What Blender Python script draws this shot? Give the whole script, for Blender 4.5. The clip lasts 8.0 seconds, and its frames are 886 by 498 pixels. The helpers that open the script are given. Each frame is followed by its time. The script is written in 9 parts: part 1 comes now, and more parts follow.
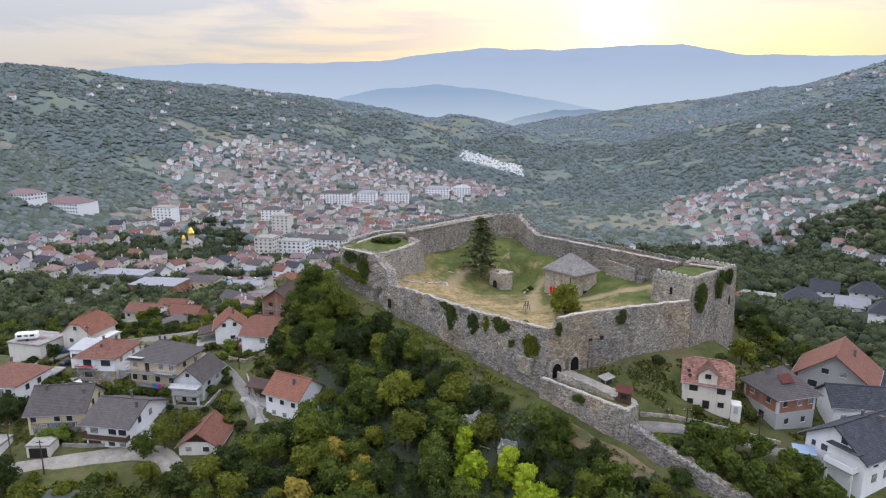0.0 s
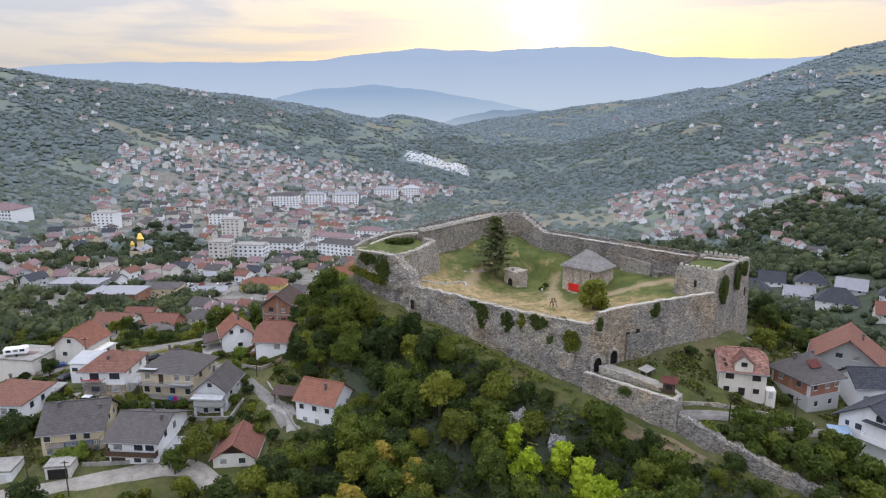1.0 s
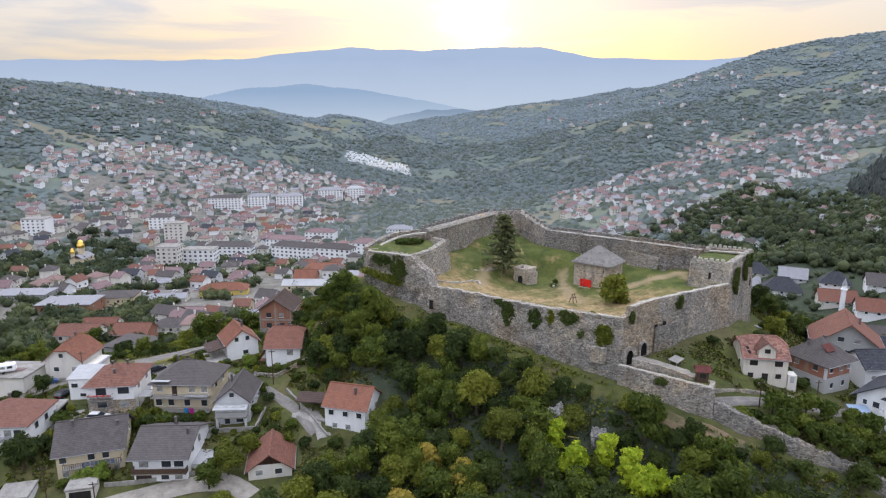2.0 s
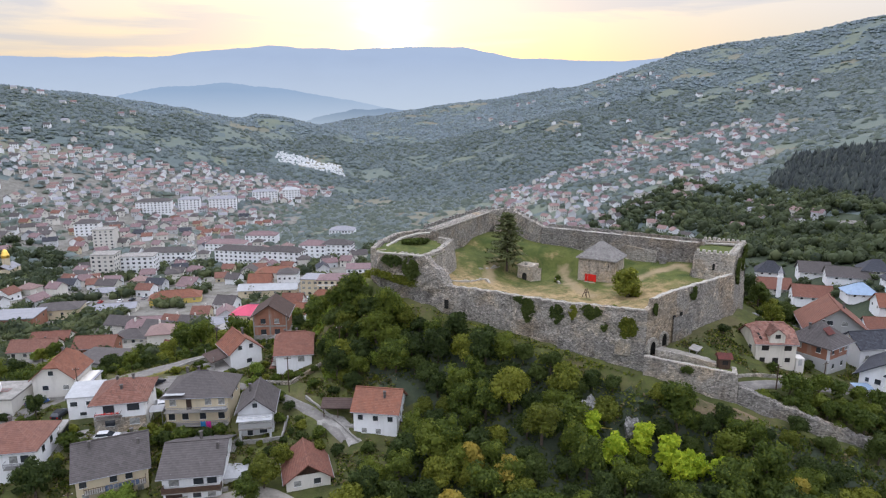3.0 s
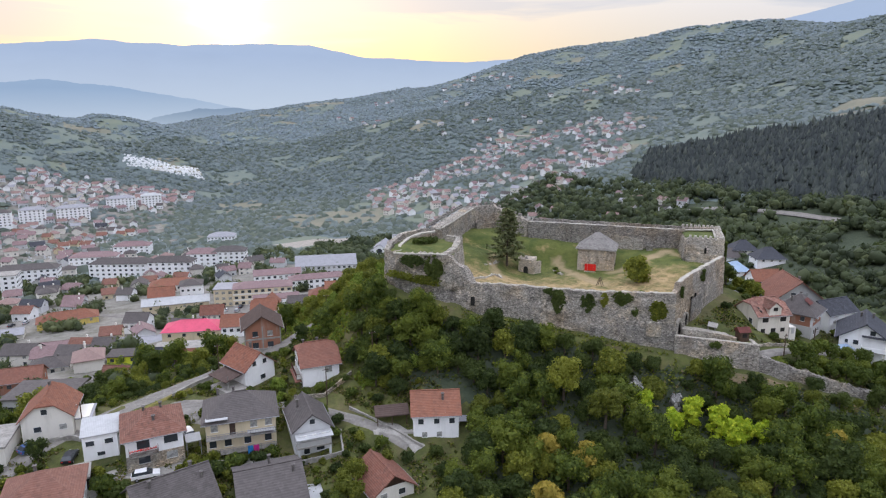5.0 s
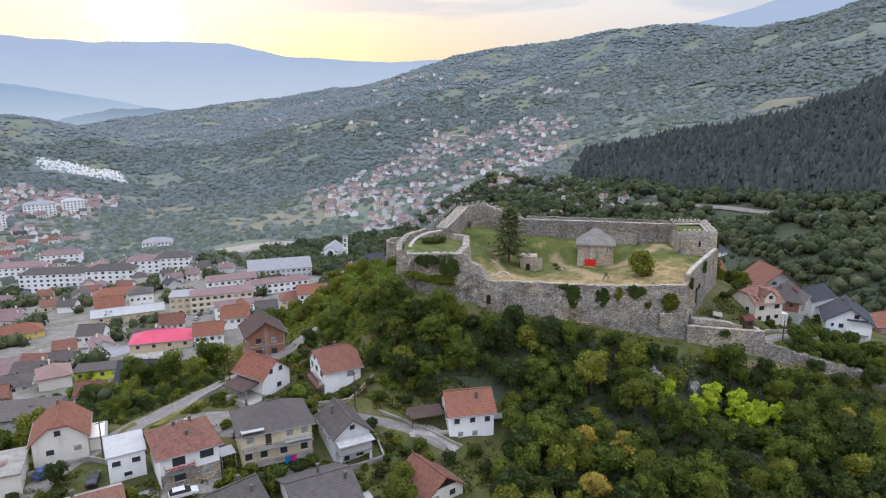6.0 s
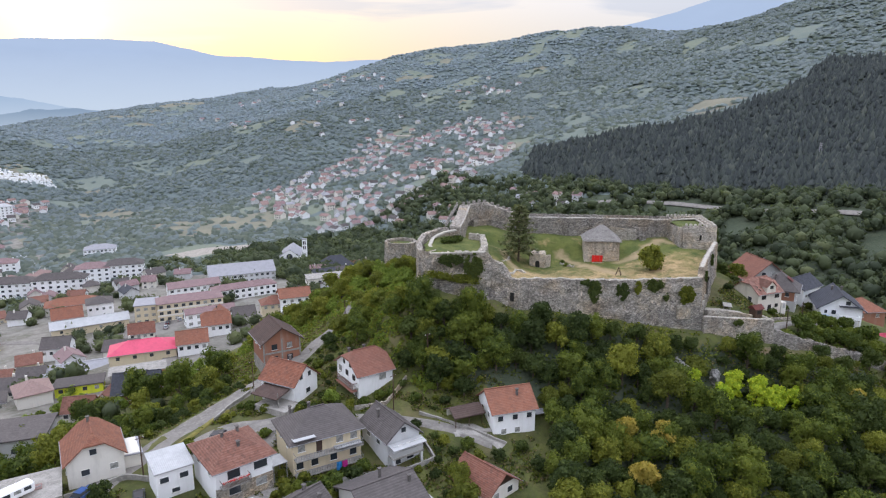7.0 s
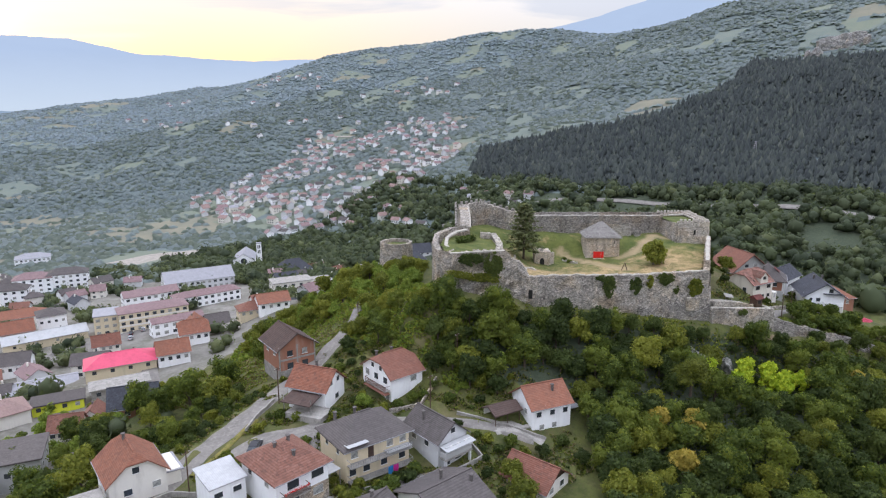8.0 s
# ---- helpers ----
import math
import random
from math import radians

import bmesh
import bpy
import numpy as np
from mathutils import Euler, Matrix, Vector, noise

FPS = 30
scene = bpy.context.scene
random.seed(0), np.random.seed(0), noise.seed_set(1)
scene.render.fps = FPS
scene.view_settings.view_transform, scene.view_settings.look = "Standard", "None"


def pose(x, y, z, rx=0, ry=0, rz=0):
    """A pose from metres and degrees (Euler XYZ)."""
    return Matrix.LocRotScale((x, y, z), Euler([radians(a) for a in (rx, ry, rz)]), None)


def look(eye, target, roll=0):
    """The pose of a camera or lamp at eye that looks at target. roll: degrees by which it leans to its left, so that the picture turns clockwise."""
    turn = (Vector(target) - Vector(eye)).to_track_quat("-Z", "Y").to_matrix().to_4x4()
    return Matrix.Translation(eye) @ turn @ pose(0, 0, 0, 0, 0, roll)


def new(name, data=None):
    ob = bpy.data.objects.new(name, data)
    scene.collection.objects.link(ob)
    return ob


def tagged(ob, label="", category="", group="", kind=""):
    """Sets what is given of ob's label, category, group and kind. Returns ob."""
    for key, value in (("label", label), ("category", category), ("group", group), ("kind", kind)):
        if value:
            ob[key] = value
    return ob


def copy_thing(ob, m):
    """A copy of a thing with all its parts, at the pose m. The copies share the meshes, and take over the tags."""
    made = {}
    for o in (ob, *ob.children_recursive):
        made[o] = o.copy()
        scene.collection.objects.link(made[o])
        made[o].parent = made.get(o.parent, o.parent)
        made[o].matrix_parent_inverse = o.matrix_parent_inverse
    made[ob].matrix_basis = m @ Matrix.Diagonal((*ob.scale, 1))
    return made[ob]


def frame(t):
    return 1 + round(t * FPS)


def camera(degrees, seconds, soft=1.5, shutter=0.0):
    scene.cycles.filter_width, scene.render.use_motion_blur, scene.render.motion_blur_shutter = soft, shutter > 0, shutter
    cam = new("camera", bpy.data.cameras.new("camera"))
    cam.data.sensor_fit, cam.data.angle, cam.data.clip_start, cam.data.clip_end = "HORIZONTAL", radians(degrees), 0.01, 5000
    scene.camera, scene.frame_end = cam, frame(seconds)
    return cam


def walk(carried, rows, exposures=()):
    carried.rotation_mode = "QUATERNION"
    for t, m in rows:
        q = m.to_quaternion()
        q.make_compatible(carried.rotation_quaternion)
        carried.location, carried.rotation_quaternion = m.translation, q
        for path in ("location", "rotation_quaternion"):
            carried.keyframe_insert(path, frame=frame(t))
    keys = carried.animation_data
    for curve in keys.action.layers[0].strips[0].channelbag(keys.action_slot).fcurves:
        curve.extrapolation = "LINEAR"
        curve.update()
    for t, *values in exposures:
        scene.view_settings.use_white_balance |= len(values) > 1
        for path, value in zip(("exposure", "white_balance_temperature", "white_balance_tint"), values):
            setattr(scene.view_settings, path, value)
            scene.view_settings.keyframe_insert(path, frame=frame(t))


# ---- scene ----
cam = camera(69.1, 8.0, 1.2)
METRES, EYE, TILT, LEAN, TURN = 155.0, 70.0, -12.5, 0.0, 0.0
ROWS = [
    (0.0, 0.0, 0.0, 0.0, 0.0, 0.0, 0.0),
    (0.5, -0.0594, 0.0014, -0.0003, -2.66, -0.01, 0.6),
    (1.0, -0.1239, 0.0062, 0.0003, -5.6, -0.03, 1.26),
    (1.5, -0.1831, 0.0141, 0.0017, -8.48, -0.12, 1.91),
    (3.0, -0.3668, 0.0603, 0.0111, -18.13, -0.68, 4.02),
    (3.5, -0.4227, 0.0817, 0.0154, -21.59, -0.96, 4.73),
    (4.0, -0.4819, 0.1078, 0.0204, -24.83, -1.27, 5.38),
    (4.5, -0.5352, 0.1348, 0.0257, -27.96, -1.59, 5.98),
    (6.0, -0.6917, 0.2407, 0.0465, -37.98, -2.77, 7.75),
    (6.5, -0.7377, 0.2788, 0.0542, -40.68, -3.14, 8.21),
    (7.0, -0.7856, 0.3225, 0.0631, -43.73, -3.57, 8.71),
    (7.5, -0.8273, 0.3648, 0.0721, -46.61, -4.0, 9.15),
    (8.0, -0.8702, 0.4133, 0.0818, -49.82, -4.49, 9.6),
]
walk(cam, [(t, pose(0, 0, EYE, TILT, LEAN, TURN) @ pose(METRES * x, METRES * y, METRES * z, 90 + pitch, roll, yaw)) for t, x, y, z, yaw, pitch, roll in ROWS],
     [(0.0, 0.13, 6500, 15), (4.0, 0.16, 6500, 15), (6.5, 0.22, 6500, 15), (8.0, 0.36, 6500, 15)])

# ---- sky and sun: a bright overcast evening, the sun low behind thin cloud ----
SUN_AZ, SUN_EL = 14.5, 7.0
SUN_DIR = Vector((math.sin(radians(SUN_AZ)) * math.cos(radians(SUN_EL)), math.cos(radians(SUN_AZ)) * math.cos(radians(SUN_EL)), math.sin(radians(SUN_EL))))


def build_sky():
    world = bpy.data.worlds.new("sky")
    scene.world = world
    world.use_nodes = True
    nt = world.node_tree
    nt.nodes.clear()
    N, L = nt.nodes.new, nt.links.new

    def math_node(op, a, b=None, clamp=False):
        n = N("ShaderNodeMath")
        n.operation, n.use_clamp = op, clamp
        for i, v in enumerate((a, b)):
            if v is None:
                continue
            if isinstance(v, (int, float)):
                n.inputs[i].default_value = v
            else:
                L(v, n.inputs[i])
        return n.outputs[0]

    def mix(f, a, b, kind="MIX"):
        n = N("ShaderNodeMix")
        n.data_type, n.blend_type = "RGBA", kind
        for sock, v in ((n.inputs[0], f), (n.inputs[6], a), (n.inputs[7], b)):
            if isinstance(v, (int, float)):
                sock.default_value = v
            elif isinstance(v, tuple):
                sock.default_value = (*v, 1)
            else:
                L(v, sock)
        return n.outputs[2]

    way = N("ShaderNodeTexCoord").outputs["Generated"]
    sep = N("ShaderNodeSeparateXYZ")
    L(way, sep.inputs[0])
    z = math_node("MAXIMUM", sep.outputs[2], 0.0)
    nishita = N("ShaderNodeTexSky")
    nishita.sky_type, nishita.sun_disc = "NISHITA", False
    nishita.sun_elevation, nishita.sun_rotation = radians(SUN_EL), radians(SUN_AZ)
    # cloud sheet, stretched towards the horizon
    com = N("ShaderNodeVectorMath")
    com.operation = "MULTIPLY"
    L(way, com.inputs[0])
    com.inputs[1].default_value = (2.0, 2.0, 15.0)
    cloud = N("ShaderNodeTexNoise")
    cloud.inputs["Scale"].default_value, cloud.inputs["Detail"].default_value = 1.25, 8
    cloud.inputs["Roughness"].default_value, cloud.inputs["Distortion"].default_value = 0.55, 0.4
    L(com.outputs[0], cloud.inputs["Vector"])
    bank = N("ShaderNodeMapRange")
    bank.inputs[1].default_value, bank.inputs[2].default_value = 0.46, 0.56
    L(cloud.outputs[0], bank.inputs[0])
    # nearness to the sun
    dot = N("ShaderNodeVectorMath")
    dot.operation = "DOT_PRODUCT"
    L(way, dot.inputs[0])
    dot.inputs[1].default_value = SUN_DIR
    near = math_node("MAXIMUM", dot.outputs["Value"], 0.0)
    wide, mid, tight = math_node("POWER", near, 6.0), math_node("POWER", near, 70.0), math_node("POWER", near, 1000.0)
    # overcast luminance: three times brighter overhead than at the horizon
    lum = math_node("ADD", 0.45, math_node("MULTIPLY", z, 1.78))
    ramp = N("ShaderNodeMapRange")
    ramp.inputs[1].default_value, ramp.inputs[2].default_value = 0.07, 0.30
    L(z, ramp.inputs[0])
    warm = mix(wide, (0.90, 0.90, 0.93), (1.26, 0.97, 0.54))
    haze = mix(ramp.outputs[0], warm, (0.93, 1.0, 1.15))
    dark = mix(wide, (0.70, 0.76, 0.88), (0.66, 0.68, 0.75))
    body = mix(math_node("MULTIPLY", bank.outputs[0], 0.85), haze, dark)
    body = mix(1.0, body, lum, "MULTIPLY")
    gap = math_node("SUBTRACT", 1.0, math_node("MULTIPLY", bank.outputs[0], 0.7))
    glow = mix(1.0, mix(1.0, (0.26, 0.19, 0.05), mid, "MULTIPLY"), mix(1.0, (1.3, 1.05, 0.66), tight, "MULTIPLY"), "ADD")
    glow = mix(1.0, glow, gap, "MULTIPLY")
    total = mix(1.0, body, glow, "ADD")
    blue = mix(1.0, nishita.outputs[0], (0.02, 0.02, 0.02), "MULTIPLY")
    total = mix(1.0, total, blue, "ADD")
    bg = N("ShaderNodeBackground")
    L(total, bg.inputs[0])
    bg.inputs[1].default_value = 1.0
    L(bg.outputs[0], N("ShaderNodeOutputWorld").inputs[0])


build_sky()
sun = new("sun", bpy.data.lights.new("sun", "SUN"))
sun.data.energy, sun.data.angle, sun.data.color = 0.55, radians(12), (1.0, 0.82, 0.58)
sun.matrix_world = look(SUN_DIR * 500, (0, 0, 0))

# ---- materials ----
class Nodes:
    """Shorthand for one node material."""

    def __init__(self, name, rough=0.9, metal=0.0):
        self.mat = bpy.data.materials.new(name)
        self.mat.use_nodes = True
        self.nt = self.mat.node_tree
        self.bsdf = self.nt.nodes["Principled BSDF"]
        self.bsdf.inputs["Roughness"].default_value = rough
        self.bsdf.inputs["Metallic"].default_value = metal
        self.bsdf.inputs["Specular IOR Level"].default_value = 0.25
        self.at = self.nt.nodes.new("ShaderNodeTexCoord").outputs["Object"]

    def node(self, kind):
        return self.nt.nodes.new(kind)

    def link(self, a, b):
        self.nt.links.new(a, b)

    def stretch(self, sx, sy, sz, src=None):
        m = self.node("ShaderNodeMapping")
        m.inputs["Scale"].default_value = (sx, sy, sz)
        self.link(src or self.at, m.inputs["Vector"])
        return m.outputs[0]

    def place(self):
        return self.node("ShaderNodeNewGeometry").outputs["Position"]

    def noise(self, scale, detail=4, rough=0.6, at=None, dist=0.0):
        n = self.node("ShaderNodeTexNoise")
        n.inputs["Scale"].default_value, n.inputs["Detail"].default_value = scale, detail
        n.inputs["Roughness"].default_value, n.inputs["Distortion"].default_value = rough, dist
        self.link(at or self.at, n.inputs["Vector"])
        return n.outputs[0]

    def cells(self, scale, at=None, feature="F1", rand=1.0):
        n = self.node("ShaderNodeTexVoronoi")
        n.feature = feature
        n.inputs["Scale"].default_value, n.inputs["Randomness"].default_value = scale, rand
        self.link(at or self.at, n.inputs["Vector"])
        return n

    def step(self, v, lo, hi, a=0.0, b=1.0):
        n = self.node("ShaderNodeMapRange")
        n.inputs[1].default_value, n.inputs[2].default_value = lo, hi
        n.inputs[3].default_value, n.inputs[4].default_value = a, b
        self.link(v, n.inputs[0])
        return n.outputs[0]

    def calc(self, op, a, b):
        n = self.node("ShaderNodeMath")
        n.operation = op
        for i, v in enumerate((a, b)):
            if isinstance(v, (int, float)):
                n.inputs[i].default_value = v
            else:
                self.link(v, n.inputs[i])
        return n.outputs[0]

    def mix(self, f, a, b, kind="MIX"):
        n = self.node("ShaderNodeMix")
        n.data_type, n.blend_type = "RGBA", kind
        for sock, v in ((n.inputs[0], f), (n.inputs[6], a), (n.inputs[7], b)):
            if isinstance(v, (int, float)):
                sock.default_value = v
            elif isinstance(v, tuple):
                sock.default_value = (*v, 1)
            else:
                self.link(v, sock)
        return n.outputs[2]

    def done(self, colour, bump=None, strength=0.4, depth=0.05):
        if isinstance(colour, tuple):
            self.bsdf.inputs["Base Color"].default_value = (*colour, 1)
        else:
            self.link(colour, self.bsdf.inputs["Base Color"])
        if bump is not None:
            b = self.node("ShaderNodeBump")
            b.inputs["Strength"].default_value, b.inputs["Distance"].default_value = strength, depth
            self.link(bump, b.inputs["Height"])
            self.link(b.outputs[0], self.bsdf.inputs["Normal"])
        return self.mat


def dim(c, k):
    return tuple(v * k for v in c)


def stone(name, light, dark, size=2.7, patch=0.5):
    """Rubble masonry: uneven stones in rough courses, washed-out patches, dark weather stains."""
    n = Nodes(name, 0.95)
    at = n.stretch(1, 1, 1.6)
    v = n.cells(size, at)
    edge = n.cells(size, at, "DISTANCE_TO_EDGE")
    tone = n.node("ShaderNodeSeparateColor")
    n.link(v.outputs["Color"], tone.inputs[0])
    col = n.mix(n.step(tone.outputs[0], 0.1, 0.9, 0.05, 0.95), dark, light)
    col = n.mix(n.step(tone.outputs[1], 0.84, 0.90, 0, 0.8), col, dim(dark, 0.6))
    col = n.mix(n.step(tone.outputs[2], 0.84, 0.90, 0, 0.8), col, dim(light, 1.25))
    col = n.mix(n.step(edge.outputs["Distance"], 0.01, 0.07, 0.55, 0), col, dim(dark, 0.55))
    # pockets where the face has fallen away
    col = n.mix(n.step(n.noise(1.1, 6, 0.78, n.stretch(1, 1, 1.5)), 0.56, 0.66, 0, 0.65), col, dim(dark, 0.62))
    # lime-washed patches of old repairs, weathering that runs down from the top
    col = n.mix(n.step(n.noise(0.15, 6, 0.75, None, 1.0), 0.50, 0.60, 0, min(1, patch * 1.7)), col, (1.34, 1.27, 1.15), "MULTIPLY")
    col = n.mix(n.step(n.noise(0.30, 6, 0.75, n.stretch(1, 1, 0.35), 0.6), 0.52, 0.64, 0, 0.85), col, (0.62, 0.61, 0.61), "MULTIPLY")
    col = n.mix(n.step(n.noise(0.9, 6, 0.75, n.stretch(1, 1, 0.14)), 0.52, 0.70, 0, 0.6), col, (0.62, 0.62, 0.63), "MULTIPLY")
    col = n.mix(n.step(n.noise(0.1, 4, 0.6), 0.53, 0.66, 0, 0.7), col, (1.0, 0.86, 0.70), "MULTIPLY")
    col = n.mix(n.step(n.noise(7, 4, 0.7), 0.3, 0.7), n.mix(1.0, col, (0.72, 0.72, 0.72), "MULTIPLY"), n.mix(1.0, col, (1.2, 1.2, 1.2), "MULTIPLY"))
    rel = n.calc("ADD", n.step(edge.outputs["Distance"], 0.0, 0.12), n.noise(3, 5))
    return n.done(col, rel, 1.0, 0.2)


def plaster(name, c, dirt=(0.25, 0.23, 0.2), amount=0.35):
    n = Nodes(name, 0.85)
    streak = n.noise(0.5, 5, 0.7, n.stretch(1.4, 1.4, 0.22))
    col = n.mix(n.step(streak, 0.52, 0.78, 0, amount), c, dirt)
    col = n.mix(n.step(n.noise(1.3, 4, 0.6), 0.35, 0.7, 0, 0.22), col, dim(c, 0.78))
    return n.done(col, n.noise(18, 3), 0.15, 0.02)


def tiles(name, c, worn, dark):
    """Fired roof tiles in courses, with replaced, faded and mossy ones."""
    n = Nodes(name, 0.85)
    course = n.node("ShaderNodeTexWave")
    course.wave_type, course.bands_direction = "BANDS", "Z"
    course.inputs["Scale"].default_value, course.inputs["Distortion"].default_value = 1.6, 0.3
    n.link(n.at, course.inputs["Vector"])
    v = n.cells(2.3, n.stretch(1, 1, 1.6))
    tone = n.node("ShaderNodeSeparateColor")
    n.link(v.outputs["Color"], tone.inputs[0])
    col = n.mix(n.step(tone.outputs[0], 0.25, 1.0, 0, 0.7), c, worn)
    col = n.mix(n.step(tone.outputs[1], 0.80, 0.9, 0, 0.6), col, dark)
    col = n.mix(n.step(n.noise(0.45, 5, 0.65), 0.48, 0.72, 0, 0.65), col, dark)
    col = n.mix(n.step(course.outputs[0], 0.0, 0.35, 0.4, 0), col, dim(dark, 0.6))
    info = n.node("ShaderNodeObjectInfo")
    col = n.mix(n.step(info.outputs["Random"], 0, 1, 0, 0.35), col, worn)
    return n.done(col, n.calc("ADD", course.outputs[0], n.noise(6, 3)), 0.5, 0.06)


def sheet_roof(name, c, rough=0.88):
    n = Nodes(name, rough)
    rib = n.node("ShaderNodeTexWave")
    rib.wave_type, rib.bands_direction = "BANDS", "X"
    rib.inputs["Scale"].default_value = 1.1
    n.link(n.at, rib.inputs["Vector"])
    col = n.mix(n.step(n.noise(0.5, 5, 0.65), 0.4, 0.75, 0, 0.5), c, dim(c, 0.6))
    col = n.mix(n.step(n.noise(2.2, 3), 0.5, 0.75, 0, 0.25), col, dim(c, 1.45))
    return n.done(col, rib.outputs[0], 0.3, 0.04)


def soft(name, a, b, scale, rough=0.9, c=None, bump=0.3, depth=0.05):
    """Two colours in patches, a third in finer flecks."""
    n = Nodes(name, rough)
    col = n.mix(n.step(n.noise(scale, 5, 0.65), 0.38, 0.64), a, b)
    if c:
        col = n.mix(n.step(n.noise(scale * 5.3, 4, 0.6), 0.5, 0.72, 0, 0.7), col, c)
    return n.done(col, n.noise(scale * 11, 4), bump, depth)


def leaves(name, a, b, tip, spread=1.0):
    """Foliage: every spray its own green, a few bright or dry ones, trees of different tint."""
    n = Nodes(name, 0.75)
    geo = n.node("ShaderNodeNewGeometry")
    info = n.node("ShaderNodeObjectInfo")
    r = geo.outputs["Random Per Island"]
    col = n.mix(r, a, b)
    col = n.mix(n.step(r, 0.82, 0.97, 0, 0.8), col, tip)
    col = n.mix(n.step(info.outputs["Random"], 0.45, 1.0, 0, 0.45 * spread), col, tip)
    col = n.mix(n.step(info.outputs["Random"], 0.4, 0.0, 0, 0.45 * spread), col, dim(a, 0.75))
    # thin leaves let some light through
    thru = n.node("ShaderNodeBsdfTranslucent")
    n.link(n.mix(1.0, col, (1.5, 1.6, 0.9), "MULTIPLY"), thru.inputs["Color"])
    both = n.node("ShaderNodeMixShader")
    both.inputs[0].default_value = 0.28
    n.link(n.bsdf.outputs[0], both.inputs[1])
    n.link(thru.outputs[0], both.inputs[2])
    n.link(both.outputs[0], n.nt.nodes["Material Output"].inputs["Surface"])
    return n.done(col)


STONE = stone("castle_stone", (0.56, 0.51, 0.445), (0.31, 0.282, 0.25))
STONE_DARK = stone("weathered_castle_stone", (0.44, 0.41, 0.37), (0.23, 0.212, 0.19), 2.7, 0.4)
STONE_PALE = stone("pale_masonry", (0.60, 0.55, 0.475), (0.40, 0.365, 0.315), 2.7, 0.5)
STONE_OCHRE = stone("ochre_castle_stone", (0.55, 0.46, 0.36), (0.32, 0.265, 0.205), 2.7, 0.5)
COPING = soft("lime_mortar_coping", (0.52, 0.485, 0.42), (0.33, 0.305, 0.265), 1.1, 0.95, (0.20, 0.185, 0.16))
MAG_WALL = stone("pale_rendered_masonry", (0.70, 0.61, 0.50), (0.58, 0.505, 0.415), 2.2, 0.4)
SHINGLE = tiles("weathered_shingles", (0.22, 0.205, 0.19), (0.34, 0.32, 0.30), (0.12, 0.11, 0.10))
WHITE = plaster("white_render", (0.85, 0.855, 0.86), (0.36, 0.34, 0.31), 0.28)
OFFWHITE = plaster("off_white_render", (0.70, 0.67, 0.61))
CREAM = plaster("cream_render", (0.62, 0.53, 0.37))
YELLOW = plaster("yellow_render", (0.72, 0.55, 0.16))
LIME = plaster("lime_yellow_render", (0.62, 0.66, 0.05))
GREYWALL = plaster("grey_render", (0.42, 0.42, 0.41))
PALEGREY = plaster("pale_grey_render", (0.58, 0.59, 0.60))
RUINWALL = plaster("stained_render", (0.66, 0.61, 0.53), (0.3, 0.26, 0.2), 0.6)
T_RED = tiles("red_clay_tiles", (0.185, 0.073, 0.050), (0.245, 0.120, 0.088), (0.10, 0.05, 0.04))
T_RUIN = tiles("broken_red_tiles", (0.26, 0.115, 0.085), (0.40, 0.25, 0.20), (0.085, 0.05, 0.042))
T_ORANGE = tiles("orange_clay_tiles", (0.225, 0.084, 0.050), (0.275, 0.130, 0.088), (0.115, 0.055, 0.042))
# Red clay desaturated in its colour to stand for haze on far roofs.
T_HAZE_FADED = tiles("haze_faded_red_tiles", (0.255, 0.165, 0.145), (0.315, 0.225, 0.205), (0.165, 0.115, 0.105))
T_BROWN = tiles("brown_clay_tiles", (0.19, 0.085, 0.06), (0.25, 0.13, 0.10), (0.10, 0.05, 0.04))
T_DARK = tiles("dark_brown_tiles", (0.075, 0.048, 0.040), (0.105, 0.074, 0.064), (0.045, 0.032, 0.03))
T_GREY = tiles("charcoal_grey_tiles", (0.088, 0.077, 0.074), (0.128, 0.114, 0.110), (0.06, 0.053, 0.051))
T_BLACK = tiles("slate_black_tiles", (0.045, 0.048, 0.058), (0.08, 0.085, 0.10), (0.03, 0.03, 0.035))
S_GREY = sheet_roof("grey_sheet_roof", (0.30, 0.30, 0.32))
S_LIGHT = sheet_roof("pale_sheet_roof", (0.43, 0.435, 0.44))
S_GREEN = sheet_roof("dark_green_sheet_roof", (0.075, 0.09, 0.075))
S_PINK = sheet_roof("pink_sheet_roof", (0.60, 0.085, 0.15), 0.6)
S_BLUE = sheet_roof("blue_tarpaulin", (0.30, 0.40, 0.53))
S_PLUM = tiles("dull_plum_tiles", (0.22, 0.14, 0.14), (0.28, 0.20, 0.20), (0.13, 0.09, 0.09))
BRICK = plaster("red_hollow_brick", (0.31, 0.145, 0.095), (0.40, 0.33, 0.28), 0.7)
CONCRETE = soft("grey_concrete", (0.33, 0.315, 0.29), (0.205, 0.195, 0.178), 0.6, 0.95, (0.41, 0.385, 0.35))
ASPHALT = soft("dusty_asphalt", (0.225, 0.21, 0.192), (0.15, 0.14, 0.128), 0.3, 0.95, (0.30, 0.28, 0.25))
GRAVEL = soft("pale_gravel", (0.34, 0.312, 0.27), (0.225, 0.205, 0.178), 0.4, 0.95, (0.42, 0.385, 0.335))
EARTH = soft("bare_earth", (0.22, 0.155, 0.10), (0.085, 0.085, 0.04), 0.35, 0.95, (0.15, 0.11, 0.07), 0.6, 0.2)
ROCK = stone("pale_limestone", (0.42, 0.41, 0.39), (0.22, 0.215, 0.205), 0.9)
WOOD = soft("dark_stained_wood", (0.10, 0.06, 0.04), (0.06, 0.04, 0.03), 2.5, 0.7)
WOOD_RED = soft("red_painted_wood", (0.13, 0.035, 0.028), (0.08, 0.024, 0.02), 2.0, 0.7)
